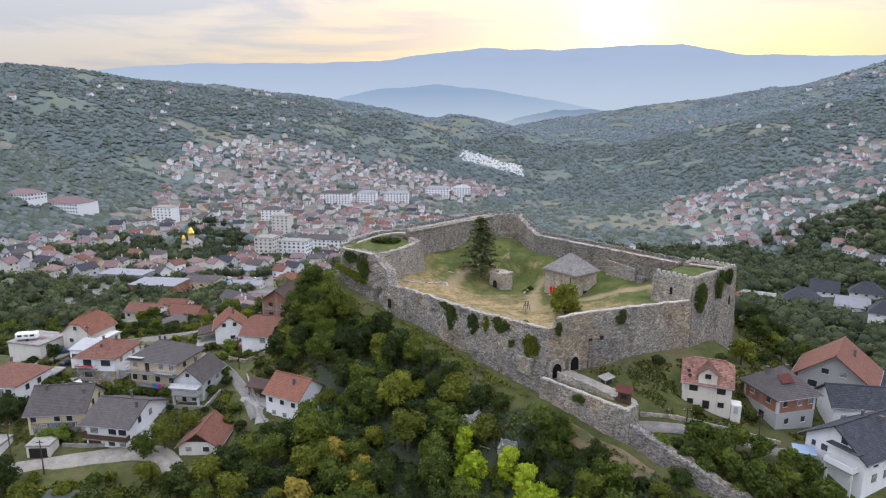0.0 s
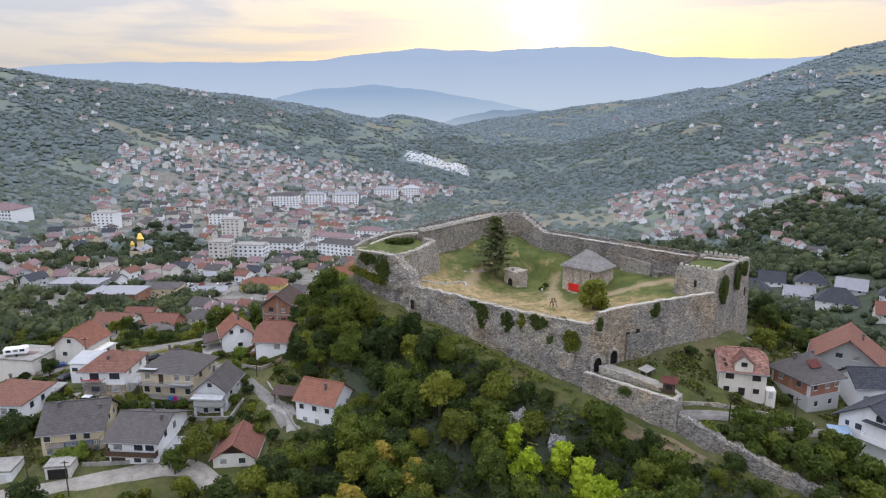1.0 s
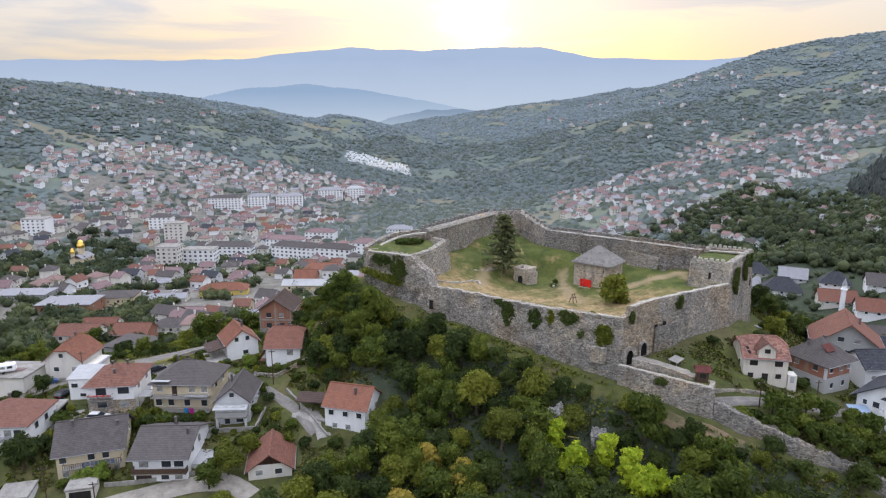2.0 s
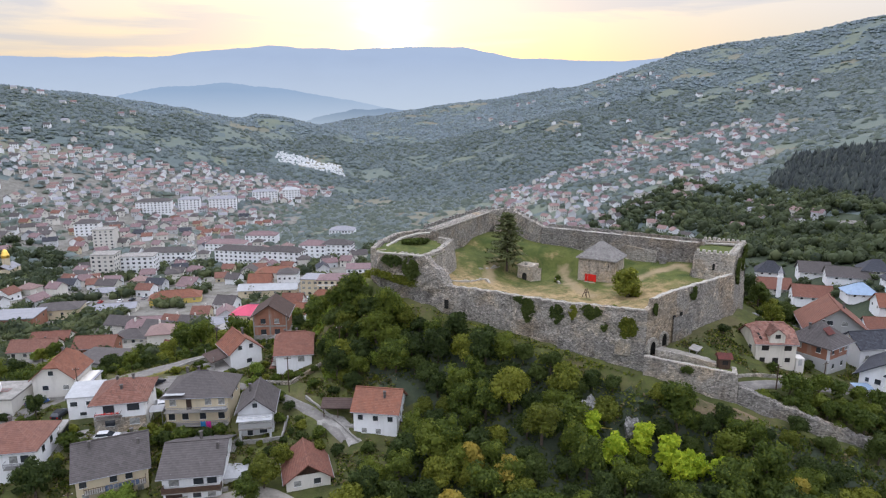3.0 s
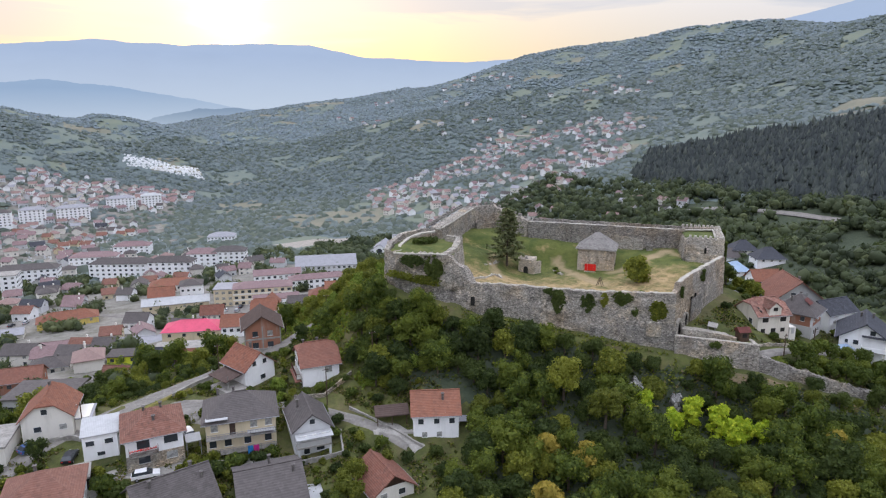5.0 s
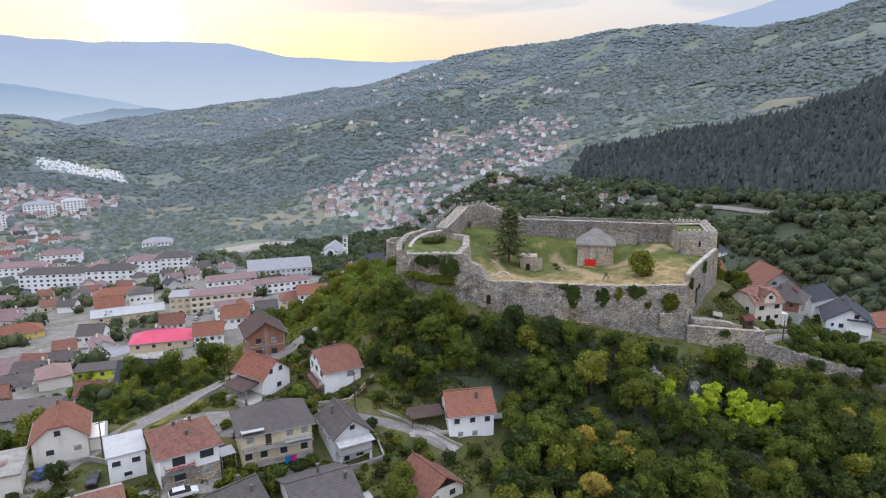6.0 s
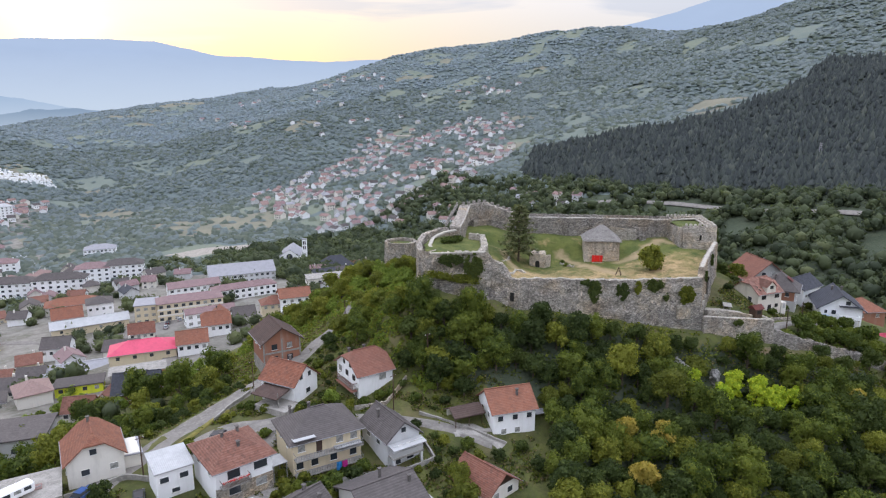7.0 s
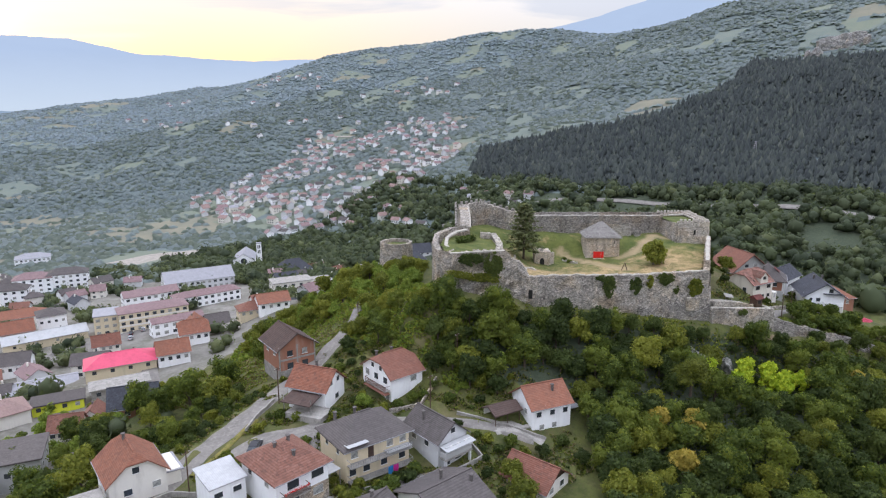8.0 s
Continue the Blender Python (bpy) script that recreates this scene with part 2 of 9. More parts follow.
RED = soft("red_banner_paint", (0.74, 0.03, 0.02), (0.60, 0.02, 0.016), 2.0, 0.6)
BARK = soft("bark", (0.11, 0.085, 0.065), (0.06, 0.048, 0.038), 3.0, 0.95)
METAL = soft("dull_metal", (0.30, 0.30, 0.31), (0.20, 0.20, 0.21), 3.0, 0.5)
FRAME = soft("window_frame_white", (0.72, 0.72, 0.70), (0.62, 0.62, 0.60), 3.0, 0.6)
FRAME_DARK = soft("window_frame_brown", (0.07, 0.045, 0.035), (0.05, 0.033, 0.027), 3.0, 0.6)
# Near-black: paints the shade inside openings; also tyres and shut doors.
DARK = soft("dark_interior", (0.018, 0.017, 0.016), (0.03, 0.028, 0.025), 1.5, 0.9)
def window_glass():
    """Dark panes, some with pale curtains or half-drawn blinds behind them."""
    n = Nodes("window_glass", 0.08)
    chance = n.node("ShaderNodeObjectInfo").outputs["Random"]
    col = n.mix(n.step(chance, 0.66, 0.68), (0.035, 0.042, 0.05), (0.36, 0.36, 0.34))
    return n.done(n.mix(n.step(n.noise(1.3, 2), 0.45, 0.6, 0, 0.5), col, (0.05, 0.055, 0.06)))


GLASS = window_glass()
GLASS.node_tree.nodes["Principled BSDF"].inputs["Specular IOR Level"].default_value = 0.6
GOLD = Nodes("gilded_metal", 0.3, 1.0).done((0.9, 0.6, 0.14))
LEAF_MID = leaves("leaves_mid_green", (0.038, 0.060, 0.009), (0.092, 0.124, 0.017), (0.168, 0.188, 0.024))
LEAF_DARK = leaves("leaves_dark_green", (0.022, 0.037, 0.008), (0.050, 0.074, 0.015), (0.090, 0.114, 0.022))
LEAF_OLIVE = leaves("leaves_olive", (0.078, 0.094, 0.012), (0.155, 0.170, 0.022), (0.235, 0.236, 0.030))
LEAF_LIME = leaves("leaves_lime_yellow", (0.21, 0.31, 0.02), (0.38, 0.45, 0.03), (0.54, 0.54, 0.04), 0.3)
LEAF_DRY = leaves("dry_weeds", (0.13, 0.10, 0.055), (0.20, 0.16, 0.085), (0.27, 0.22, 0.12), 0.4)
LEAF_AUTUMN = leaves("leaves_autumn_yellow", (0.24, 0.20, 0.03), (0.32, 0.25, 0.05), (0.42, 0.30, 0.06), 0.4)
NEEDLES = leaves("pine_needles", (0.085, 0.10, 0.048), (0.14, 0.155, 0.072), (0.19, 0.19, 0.09), 0.4)
IVY = leaves("ivy_leaves", (0.040, 0.060, 0.015), (0.075, 0.105, 0.025), (0.14, 0.16, 0.035), 0.6)
# Hill woods in three tints: distance haze painted into the leaf colours.
WOODS = leaves("hill_woods_faint_haze", (0.094, 0.120, 0.102), (0.122, 0.150, 0.122), (0.145, 0.170, 0.128))
WOODS_MID = leaves("hill_woods_mid_haze", (0.138, 0.174, 0.178), (0.164, 0.202, 0.200), (0.186, 0.220, 0.206))
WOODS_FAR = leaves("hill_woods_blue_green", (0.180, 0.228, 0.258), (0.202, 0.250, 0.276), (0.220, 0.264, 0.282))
TOWN_LEAF = leaves("town_leaves_dark", (0.034, 0.048, 0.026), (0.062, 0.081, 0.042), (0.092, 0.110, 0.050))
TOWN_LEAF_PALE = leaves("town_leaves_pale", (0.062, 0.082, 0.040), (0.098, 0.120, 0.056), (0.135, 0.150, 0.066))
CONIFER = leaves("distant_conifer_woods", (0.034, 0.043, 0.045), (0.050, 0.061, 0.060), (0.066, 0.078, 0.072), 0.3)
CONIFER_GREY = leaves("grey_green_conifer_woods", (0.050, 0.062, 0.058), (0.072, 0.086, 0.076), (0.094, 0.108, 0.088), 0.3)


def land_material():
    """Meadows, rough grass, scrub and dry fields."""
    n = Nodes("rough_grassland", 0.95)
    n.at = n.place()
    grass = n.mix(n.step(n.noise(0.11, 6, 0.65), 0.36, 0.62), (0.052, 0.066, 0.018), (0.112, 0.122, 0.034))
    grass = n.mix(n.step(n.noise(0.6, 5, 0.7), 0.42, 0.66, 0, 0.7), grass, (0.04, 0.048, 0.018))
    col = n.mix(n.step(n.noise(0.09, 6, 0.68), 0.50, 0.66, 0, 0.6), grass, (0.150, 0.118, 0.066))
    col = n.mix(n.step(n.noise(1.5, 5, 0.7), 0.5, 0.68, 0, 0.6), col, (0.10, 0.085, 0.045))
    return n.done(col, n.noise(1.7, 5, 0.7), 0.5, 0.25)


def court_material():
    """Lawn: lush on the banks, burnt to straw in the hollow, bare where people walk."""
    n = Nodes("courtyard_turf", 0.95)
    n.at = n.place()
    green = n.mix(n.step(n.noise(0.25, 5, 0.65), 0.35, 0.62), (0.052, 0.076, 0.018), (0.115, 0.128, 0.034))
    straw = n.mix(n.step(n.noise(0.55, 5, 0.7, n.stretch(1, 0.6, 1)), 0.40, 0.62), (0.40, 0.285, 0.15), (0.24, 0.18, 0.08))
    sep = n.node("ShaderNodeSeparateXYZ")
    n.link(n.at, sep.inputs[0])
    # straw fills the low ground between the west tower and the magazine
    across = n.calc("ADD", n.calc("MULTIPLY", sep.outputs[0], 0.64), n.calc("MULTIPLY", sep.outputs[1], 0.77))
    wob = n.calc("ADD", across, n.step(n.noise(0.14, 5, 0.65), 0.2, 0.8, -12, 12))
    dry = n.calc("MULTIPLY", n.step(wob, 123, 114), n.step(n.noise(0.33, 6, 0.7, None, 0.6), 0.36, 0.50, 0.25, 1))
    dry = n.calc("MAXIMUM", dry, n.step(n.noise(0.16, 6, 0.7, n.stretch(1.0, 0.5, 1), 0.8), 0.54, 0.64, 0, 0.6))
    col = n.mix(dry, green, straw)
    col = n.mix(n.step(n.noise(0.8, 6, 0.75), 0.5, 0.68, 0, 0.65), col, (0.065, 0.078, 0.022))
    # trodden paths
    shake = n.step(n.noise(0.5, 4, 0.6), 0.2, 0.8, -1.0, 1.0)
    for ax, ay, bx, by, wide in ((1.2, 147.5, 4.7, 155.9, 1.1), (4.7, 155.9, 9.5, 161.5, 0.9), (24.3, 153.4, 20.6, 142.9, 1.0), (33.5, 135.0, 40.3, 134.8, 1.2),
                                 (40.3, 134.8, 46.2, 135.2, 1.6), (45.8, 135.0, 45.2, 130.2, 1.2), (20.6, 142.9, 19.0, 131.5, 1.5), (28.0, 137.4, 33.5, 135.0, 1.3)):
        ux, uy = bx - ax, by - ay
        k = 1 / (ux * ux + uy * uy)
        dx, dy = n.calc("SUBTRACT", sep.outputs[0], ax), n.calc("SUBTRACT", sep.outputs[1], ay)
        u = n.calc("MINIMUM", n.calc("MAXIMUM", n.calc("ADD", n.calc("MULTIPLY", dx, ux * k), n.calc("MULTIPLY", dy, uy * k)), 0.0), 1.0)
        ex, ey = n.calc("SUBTRACT", dx, n.calc("MULTIPLY", u, ux)), n.calc("SUBTRACT", dy, n.calc("MULTIPLY", u, uy))
        away = n.calc("SQRT", n.calc("ADD", n.calc("MULTIPLY", ex, ex), n.calc("MULTIPLY", ey, ey)), 0.0)
        col = n.mix(n.step(n.calc("ADD", away, shake), wide + 0.7, wide * 0.4, 0, 0.75), col, (0.33, 0.25, 0.15))
    return n.done(col, n.noise(2.5, 5, 0.7), 0.5, 0.2)


LAND = land_material()
# Pasture, meadow and woodland floor are paled and blued: distance haze in the colour.
PASTURE = soft("hazed_far_pasture", (0.152, 0.180, 0.150), (0.132, 0.162, 0.140), 0.03, 0.95, (0.165, 0.180, 0.145), 0.3, 0.8)
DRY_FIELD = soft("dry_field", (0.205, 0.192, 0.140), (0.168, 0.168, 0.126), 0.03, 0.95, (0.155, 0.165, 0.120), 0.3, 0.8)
MOWN = soft("hazed_mown_meadow", (0.162, 0.186, 0.136), (0.140, 0.168, 0.132), 0.03, 0.95, (0.178, 0.186, 0.140), 0.3, 0.8)
WOOD_FLOOR = soft("hazed_shrubby_woodland_floor", (0.124, 0.156, 0.152), (0.104, 0.134, 0.130), 0.04, 0.95, (0.142, 0.172, 0.158), 0.4, 1.0)
SCRUB_FLOOR = soft("dark_valley_scrub", (0.060, 0.076, 0.048), (0.044, 0.058, 0.036), 0.08, 0.95, (0.085, 0.095, 0.055), 0.5, 0.6)
TOWN_GROUND = soft("town_yards", (0.225, 0.212, 0.19), (0.125, 0.122, 0.095), 0.12, 0.95, (0.28, 0.262, 0.235), 0.3, 0.1)
COURT = court_material()
DRY_GRASS = soft("dry_verge_grass", (0.20, 0.17, 0.05), (0.12, 0.12, 0.03), 0.8, 0.95, (0.26, 0.21, 0.08), 0.5, 0.1)
TURF = soft("lush_turf", (0.06, 0.082, 0.02), (0.13, 0.135, 0.04), 0.4, 0.95, (0.06, 0.09, 0.02), 0.5, 0.15)
# ---- lie of the land ----
# Ground levels round the castle hill, terrace by terrace: x, y, z.
WEST_TERRACE = [(-37, 117, 6.5), (-40, 131, 10), (-55, 123, 7), (-66, 131, 7.6), (-80, 132, 7.6), (-94, 138, 7),
                (-88, 159, 8), (-80, 147, 8), (-70, 168, 8.6), (-54, 150, 9.2), (-45, 142, 10.3), (-58, 164, 9.4),
                (-50, 178, 9.6), (-30, 181, 12.6), (-98, 165, 8.2), (-66, 113, 3.2), (-78, 118, 3.6), (-82, 109, 1.4),
                (-104, 116, 0.5), (-47, 111, 2.6), (-62, 96, -3), (-110, 140, 5), (-78, 190, 0), (-112, 182, -4), (-120, 160, 4)]
WOODED_SLOPE = [(-20, 105, 2), (-25, 90, -4), (0, 95, 3), (-1, 109, 13), (-15, 120, 12), (-22, 131, 14), (15, 90, 2.5),
                (30, 86, 6), (30, 72, 0), (0, 75, -6), (-42, 80, -9), (48, 70, 0), (-29, 145, 17.5), (-38, 158, 14.5),
                (-31, 168, 20), (-15, 182, 22), (-32, 112, 3), (8, 101, 8), (20, 94, 9), (4, 104, 7.5), (13, 95, 5), (7, 99, 5.5)]
EAST_TERRACE = [(45, 95, 14), (56, 88, 11), (62, 80, 7), (35, 108, 21), (46, 108, 18.6), (60, 106, 15.6), (67, 93, 13.4),
                (40, 99.5, 18.6), (55, 97, 15.4), (76, 110, 14), (84, 126, 10), (64, 119, 19), (86, 95, 8), (104, 130, 2),
                (112, 162, -14), (80, 75, 2), (110, 90, 0), (33, 100, 17.5)]
HILL_FOOT = [(14.5, 106, 19.4), (5.5, 114, 20.5), (-5, 126.5, 22), (-14, 138, 24), (-20, 143, 25.4), (-27.5, 152.5, 28.8),
             (-28, 162, 28.4), (-12, 172, 28.5), (6, 188, 26), (21, 187, 25), (36, 170, 24), (60, 150, 20), (67, 132, 21),
             (56, 117, 22), (38, 114, 24), (24, 111.5, 21.6), (15, 135, 25), (35, 140, 25), (0, 160, 26)]
NORTH_FOOT = [(-60, 205, -2), (-42, 200, 7), (-45, 220, -8), (-60, 240, -18), (-105, 220, -15), (-2, 210, 18), (0, 196, 22), (30, 212, 9),
              (10, 245, -9), (62, 200, -4), (-20, 225, 0), (-20, 255, -17), (-150, 200, -10)]
# Banks against the foot of the castle walls.
WALL_FOOT = [(-26.6, 154.2, 30.4), (-23.6, 151.0, 29.0), (-20.6, 147.8, 27.6), (-17.2, 144.4, 26.4), (-27.4, 158, 30.0), (-31, 153, 26.5), (-26, 145.5, 23),
             (26, 111.2, 22.6), (33, 113.4, 24.2), (40, 115.4, 24.9), (46.5, 117.4, 25.1), (52.5, 120.2, 24.6), (36, 109.5, 21.2), (44.5, 113.4, 21.4), (53, 115.6, 20.4), (30, 108.8, 20.8),
             (17.5, 107.2, 19.6), (13.5, 111.0, 20.4), (8.5, 116.0, 20.8), (3.5, 121.2, 21.2), (-2.5, 127.6, 22.0), (-8.5, 134.2, 23.2), (22.5, 102.4, 17.6), (28.5, 97.6, 15.6), (34.5, 92.6, 13.0), (41, 87.0, 10.4)]
# Levels of the valley sides: fields, hamlets and woods below the crests.
FLANKS = [(621, 819, 6), (328, 668, -42), (249, 759, -46), (50, 696, -66), (83, 1271, -28), (790, 791, 70), (808, 609, 68), (207, 1222, -62), (-127, 887, -60), (987, 802, 104),
          (-296, 885, -38), (577, 957, -3), (21, 1460, 18), (409, 926, -26), (242, 852, -53), (449, 671, -24), (88, 1112, -79), (704, 1605, 61), (540, 233, 38),
          (149, 505, -52), (854, 627, 104), (430, 535, -16), (384, 428, -24), (364, 428, -30), (270, 256, -31), (404, 478, -18), (394, 456, -16)]
# Crests of the hills: x, y, z and the fall of the flank.
LEFT_CREST = [(-1150, 300, 130, .24), (-1050, 850, 150, .24), (-800, 1209, 147, .24), (-727, 1312, 141, .24), (-555, 1447, 120, .25), (-400, 1549, 108, .25),
              (-250, 1580, 85, .24), (-46, 1560, 49, .24), (25, 1600, 54, .26), (92, 1597, 28, .26), (155, 1550, 2, .26), (230, 1500, -28, .26)]
RIGHT_CREST = [(290, 1980, -44, .13), (543, 2028, 32, .14), (735, 2020, 63, .15), (890, 2000, 98, .16), (976, 1916, 131, .17), (1131, 1710, 170, .21),
               (1150, 1600, 182, .24), (1169, 1458, 225, .30), (1254, 1310, 236, .33), (1293, 1194, 249, .37), (1327, 988, 274, .38),
               (1290, 816, 256, .38), (1281, 695, 252, .38), (1312, 600, 258, .35), (1314, 453, 276, .33), (1350, 100, 290, .31), (1350, -400, 260, .3)]


def crest(px, py, line):
    """Height of a hill whose top follows a line, falling off to both sides."""
    best = np.full(px.shape, -400.0)
    for (ax, ay, az, fa), (bx, by, bz, fb) in zip(line[:-1], line[1:]):
        ux, uy = bx - ax, by - ay
        u = np.clip(((px - ax) * ux + (py - ay) * uy) / (ux * ux + uy * uy), 0, 1)
        d = np.hypot(px - ax - u * ux, py - ay - u * uy)
        r = 60.0
        best = np.maximum(best, az + u * (bz - az) - (fa + u * (fb - fa)) * (np.sqrt(d * d + r * r) - r))
    return best


def waves(px, py, seed, size):
    """Soft rolling relief from a few crossing sine waves."""
    rng = np.random.RandomState(seed)
    total = np.zeros(px.shape)
    for _ in range(7):
        a, k, p = rng.uniform(0, 6.283), rng.uniform(.5, 2.1) * 6.283 / size, rng.uniform(0, 6.283)
        total += np.sin((px * np.cos(a) + py * np.sin(a)) * k + p) / 7
    return total


def bare_valley(px, py):
    floor = np.interp(py, [-400, 0, 100, 200, 230, 260, 300, 400, 500, 700, 1100, 1600, 2500], [-40, -22, -8, -4, -13, -21, -28, -38, -50, -68, -76, -66, -36])
    side = np.clip((px - 60) / 160, 0, 1)
    side = side * side * (3 - 2 * side)
    deep = np.interp(py, [-400, 100, 300, 500, 700], [-70, -62, -58, -56, -66])
    floor = floor + (np.minimum(floor, deep) - floor) * side
    floor = floor + np.clip((-120 - px) / 400, 0, 1) ** 1.3 * 46
    hills = np.maximum(crest(px, py, LEFT_CREST), crest(px, py, RIGHT_CREST)) - 4 + 12 * waves(px, py, 5, 420) + 5 * waves(px, py, 6, 130)
    k = 7.0
    return np.logaddexp(floor / k, hills / k) * k


FLANK_X, FLANK_Y, FLANK_Z = (np.array(column, float) for column in zip(*FLANKS))
FLANK_SHIFT = FLANK_Z - bare_valley(FLANK_X, FLANK_Y)


def valley(px, py):
    """The valley with its flanks settled to their levels."""
    top, total = np.zeros(px.shape), np.full(px.shape, 0.25)
    for x, y, shift in zip(FLANK_X, FLANK_Y, FLANK_SHIFT):
        r = 75 + 0.065 * math.hypot(x, y)
        w = np.exp(-((px - x) ** 2 + (py - y) ** 2) / (2 * r * r))
        top, total = top + w * shift, total + w
    return bare_valley(px, py) + top / total


def land(px, py):
    """Height of the ground at px, py (arrays)."""
    px, py = np.asarray(px, float), np.asarray(py, float)
    far = valley(px, py)
    near = (px > -230) & (px < 200) & (py > 0) & (py < 330)
    if not near.any():
        return far
    x, y, v = px[near], py[near], far[near]
    w0 = 0.004
    top, sum_w = v * w0, np.full(x.shape, w0)
    for group, r in ((WEST_TERRACE, 8.5), (WOODED_SLOPE, 8.5), (EAST_TERRACE, 8.0), (HILL_FOOT, 6.5), (NORTH_FOOT, 14.0)):
        for gx, gy, gz in group:
            w = np.exp(-((x - gx) ** 2 + (y - gy) ** 2) / (2 * r * r))
            top, sum_w = top + w * gz, sum_w + w
    for gx, gy, gz in WALL_FOOT:
        w = 8 * np.exp(-((x - gx) ** 2 + (y - gy) ** 2) / (2 * 3.2 ** 2))
        top, sum_w = top + w * gz, sum_w + w
    far[near] = top / sum_w
    return far


# ---- helpers for building ----
def part(name, bm, material, parent=None, label="", m=None):
    """One mesh object from a bmesh, under a thing or a part."""
    mesh = bpy.data.meshes.new(name)
    bm.to_mesh(mesh)
    bm.free()
    return put(name, mesh, material, parent, label, m)


def put(name, mesh, material=None, parent=None, label="", m=None):
    if material is not None:
        for one in material if isinstance(material, (list, tuple)) else (material,):
            mesh.materials.append(one)
    ob = new(name, mesh)
    if parent is not None:
        ob.parent = parent
    if m is not None:
        ob.matrix_basis = m
    if label:
        tagged(ob, label)
    return ob


def thing(name, label, category, m=None, group="", kind=""):
    ob = new(name)
    ob.empty_display_size = 0.5
    if m is not None:
        ob.matrix_basis = m
    return tagged(ob, label, category, group, kind)


def sheet(verts, faces, name):
    """A mesh from vertex and face arrays."""
    mesh = bpy.data.meshes.new(name)
    verts, faces = np.asarray(verts, np.float32), np.asarray(faces, np.int32)
    k = faces.shape[1]
    mesh.vertices.add(len(verts))
    mesh.vertices.foreach_set("co", verts.ravel())
    mesh.loops.add(faces.size)
    mesh.loops.foreach_set("vertex_index", faces.ravel())
    mesh.polygons.add(len(faces))
    mesh.polygons.foreach_set("loop_start", np.arange(0, faces.size, k, dtype=np.int32))
    mesh.update(calc_edges=True)
    return mesh


def box(bm, x0, x1, y0, y1, z0, z1):
    v = [bm.verts.new(p) for p in ((x0, y0, z0), (x1, y0, z0), (x1, y1, z0), (x0, y1, z0), (x0, y0, z1), (x1, y0, z1), (x1, y1, z1), (x0, y1, z1))]
    for f in ((3, 2, 1, 0), (4, 5, 6, 7), (0, 1, 5, 4), (1, 2, 6, 5), (2, 3, 7, 6), (3, 0, 4, 7)):
        bm.faces.new([v[i] for i in f])


def boxed(x0, x1, y0, y1, z0, z1, bevel=0.0):
    bm = bmesh.new()
    box(bm, x0, x1, y0, y1, z0, z1)
    if bevel:
        bmesh.ops.bevel(bm, geom=bm.edges[:], offset=bevel, segments=1, affect="EDGES")
    return bm


def tube(bm, a, b, ra, rb, n=7):
    """A tapered round bar from a to b."""
    a, b = Vector(a), Vector(b)
    q = (b - a).to_track_quat("Z", "Y")
    rings = []
    for c, r in ((a, ra), (b, rb)):
        rings.append([bm.verts.new(c + q @ Vector((r * math.cos(6.28318 * i / n), r * math.sin(6.28318 * i / n), 0))) for i in range(n)])
    for i in range(n):
        bm.faces.new((rings[0][i], rings[0][(i + 1) % n], rings[1][(i + 1) % n], rings[1][i]))
    bm.faces.new(rings[1])
    bm.faces.new(rings[0][::-1])


def graded(lo, hi, fine_lo, fine_hi, step, grow):
    """Grid lines, close together between fine_lo and fine_hi, wider and wider outside."""
    mid = list(np.arange(fine_lo, fine_hi + 0.01, step))
    s, p = step, fine_hi
    while p < hi:
        s *= grow
        p += s
        mid.append(p)
    s, p = step, fine_lo
    while p > lo:
        s *= grow
        p -= s
        mid.insert(0, p)
    return np.array(mid)


def inside(x, y, poly):
    hit = np.zeros(np.shape(x), bool)
    for (ax, ay), (bx, by) in zip(poly, poly[1:] + poly[:1]):
        hit ^= ((ay > y) != (by > y)) & (x < (bx - ax) * (y - ay) / (by - ay + 1e-9) + ax)
    return hit


DRY_MEADOWS = [[(133, 1040), (197, 1026), (170, 878), (105, 850)], [(136, 800), (262, 756), (236, 666), (126, 680)], [(205, 700), (236, 690), (232, 655), (200, 660)]]
PINE_WOOD = [(440, 500), (516, 542), (555, 477), (585, 404), (640, 342), (777, 323), (880, 336), (848, 261), (778, 162), (752, 70), (700, -60), (420, -60), (390, 60), (392, 156), (398, 246), (402, 323), (412, 400)]


def patchwork(px, py, seed=3):
    """Fields of uneven shape: a random value for each field, and the distance to its hedge."""
    wx, wy = px + 26 * waves(px, py, 91, 170), py + 26 * waves(px, py, 92, 170)
    ux, uy = wx / 78.0, wy / 56.0
    cx, cy = np.floor(ux), np.floor(uy)
    best, second, value = np.full(px.shape, 9.0), np.full(px.shape, 9.0), np.zeros(px.shape)
    for i in (-1, 0, 1):
        for j in (-1, 0, 1):
            gx, gy = cx + i, cy + j
            h = np.sin(gx * 127.1 + gy * 311.7 + seed) * 43758.5
            k = np.sin(gx * 269.5 + gy * 183.3 + seed) * 43758.5
            m = np.sin(gx * 71.7 + gy * 57.9 + seed) * 43758.5
            d = np.hypot(ux - gx - (h - np.floor(h)), uy - gy - (k - np.floor(k)))
            closer = d < best
            second = np.where(closer, best, np.minimum(second, d))
            value = np.where(closer, m - np.floor(m), value)
            best = np.where(closer, d, best)
    return value, (second - best) * 60


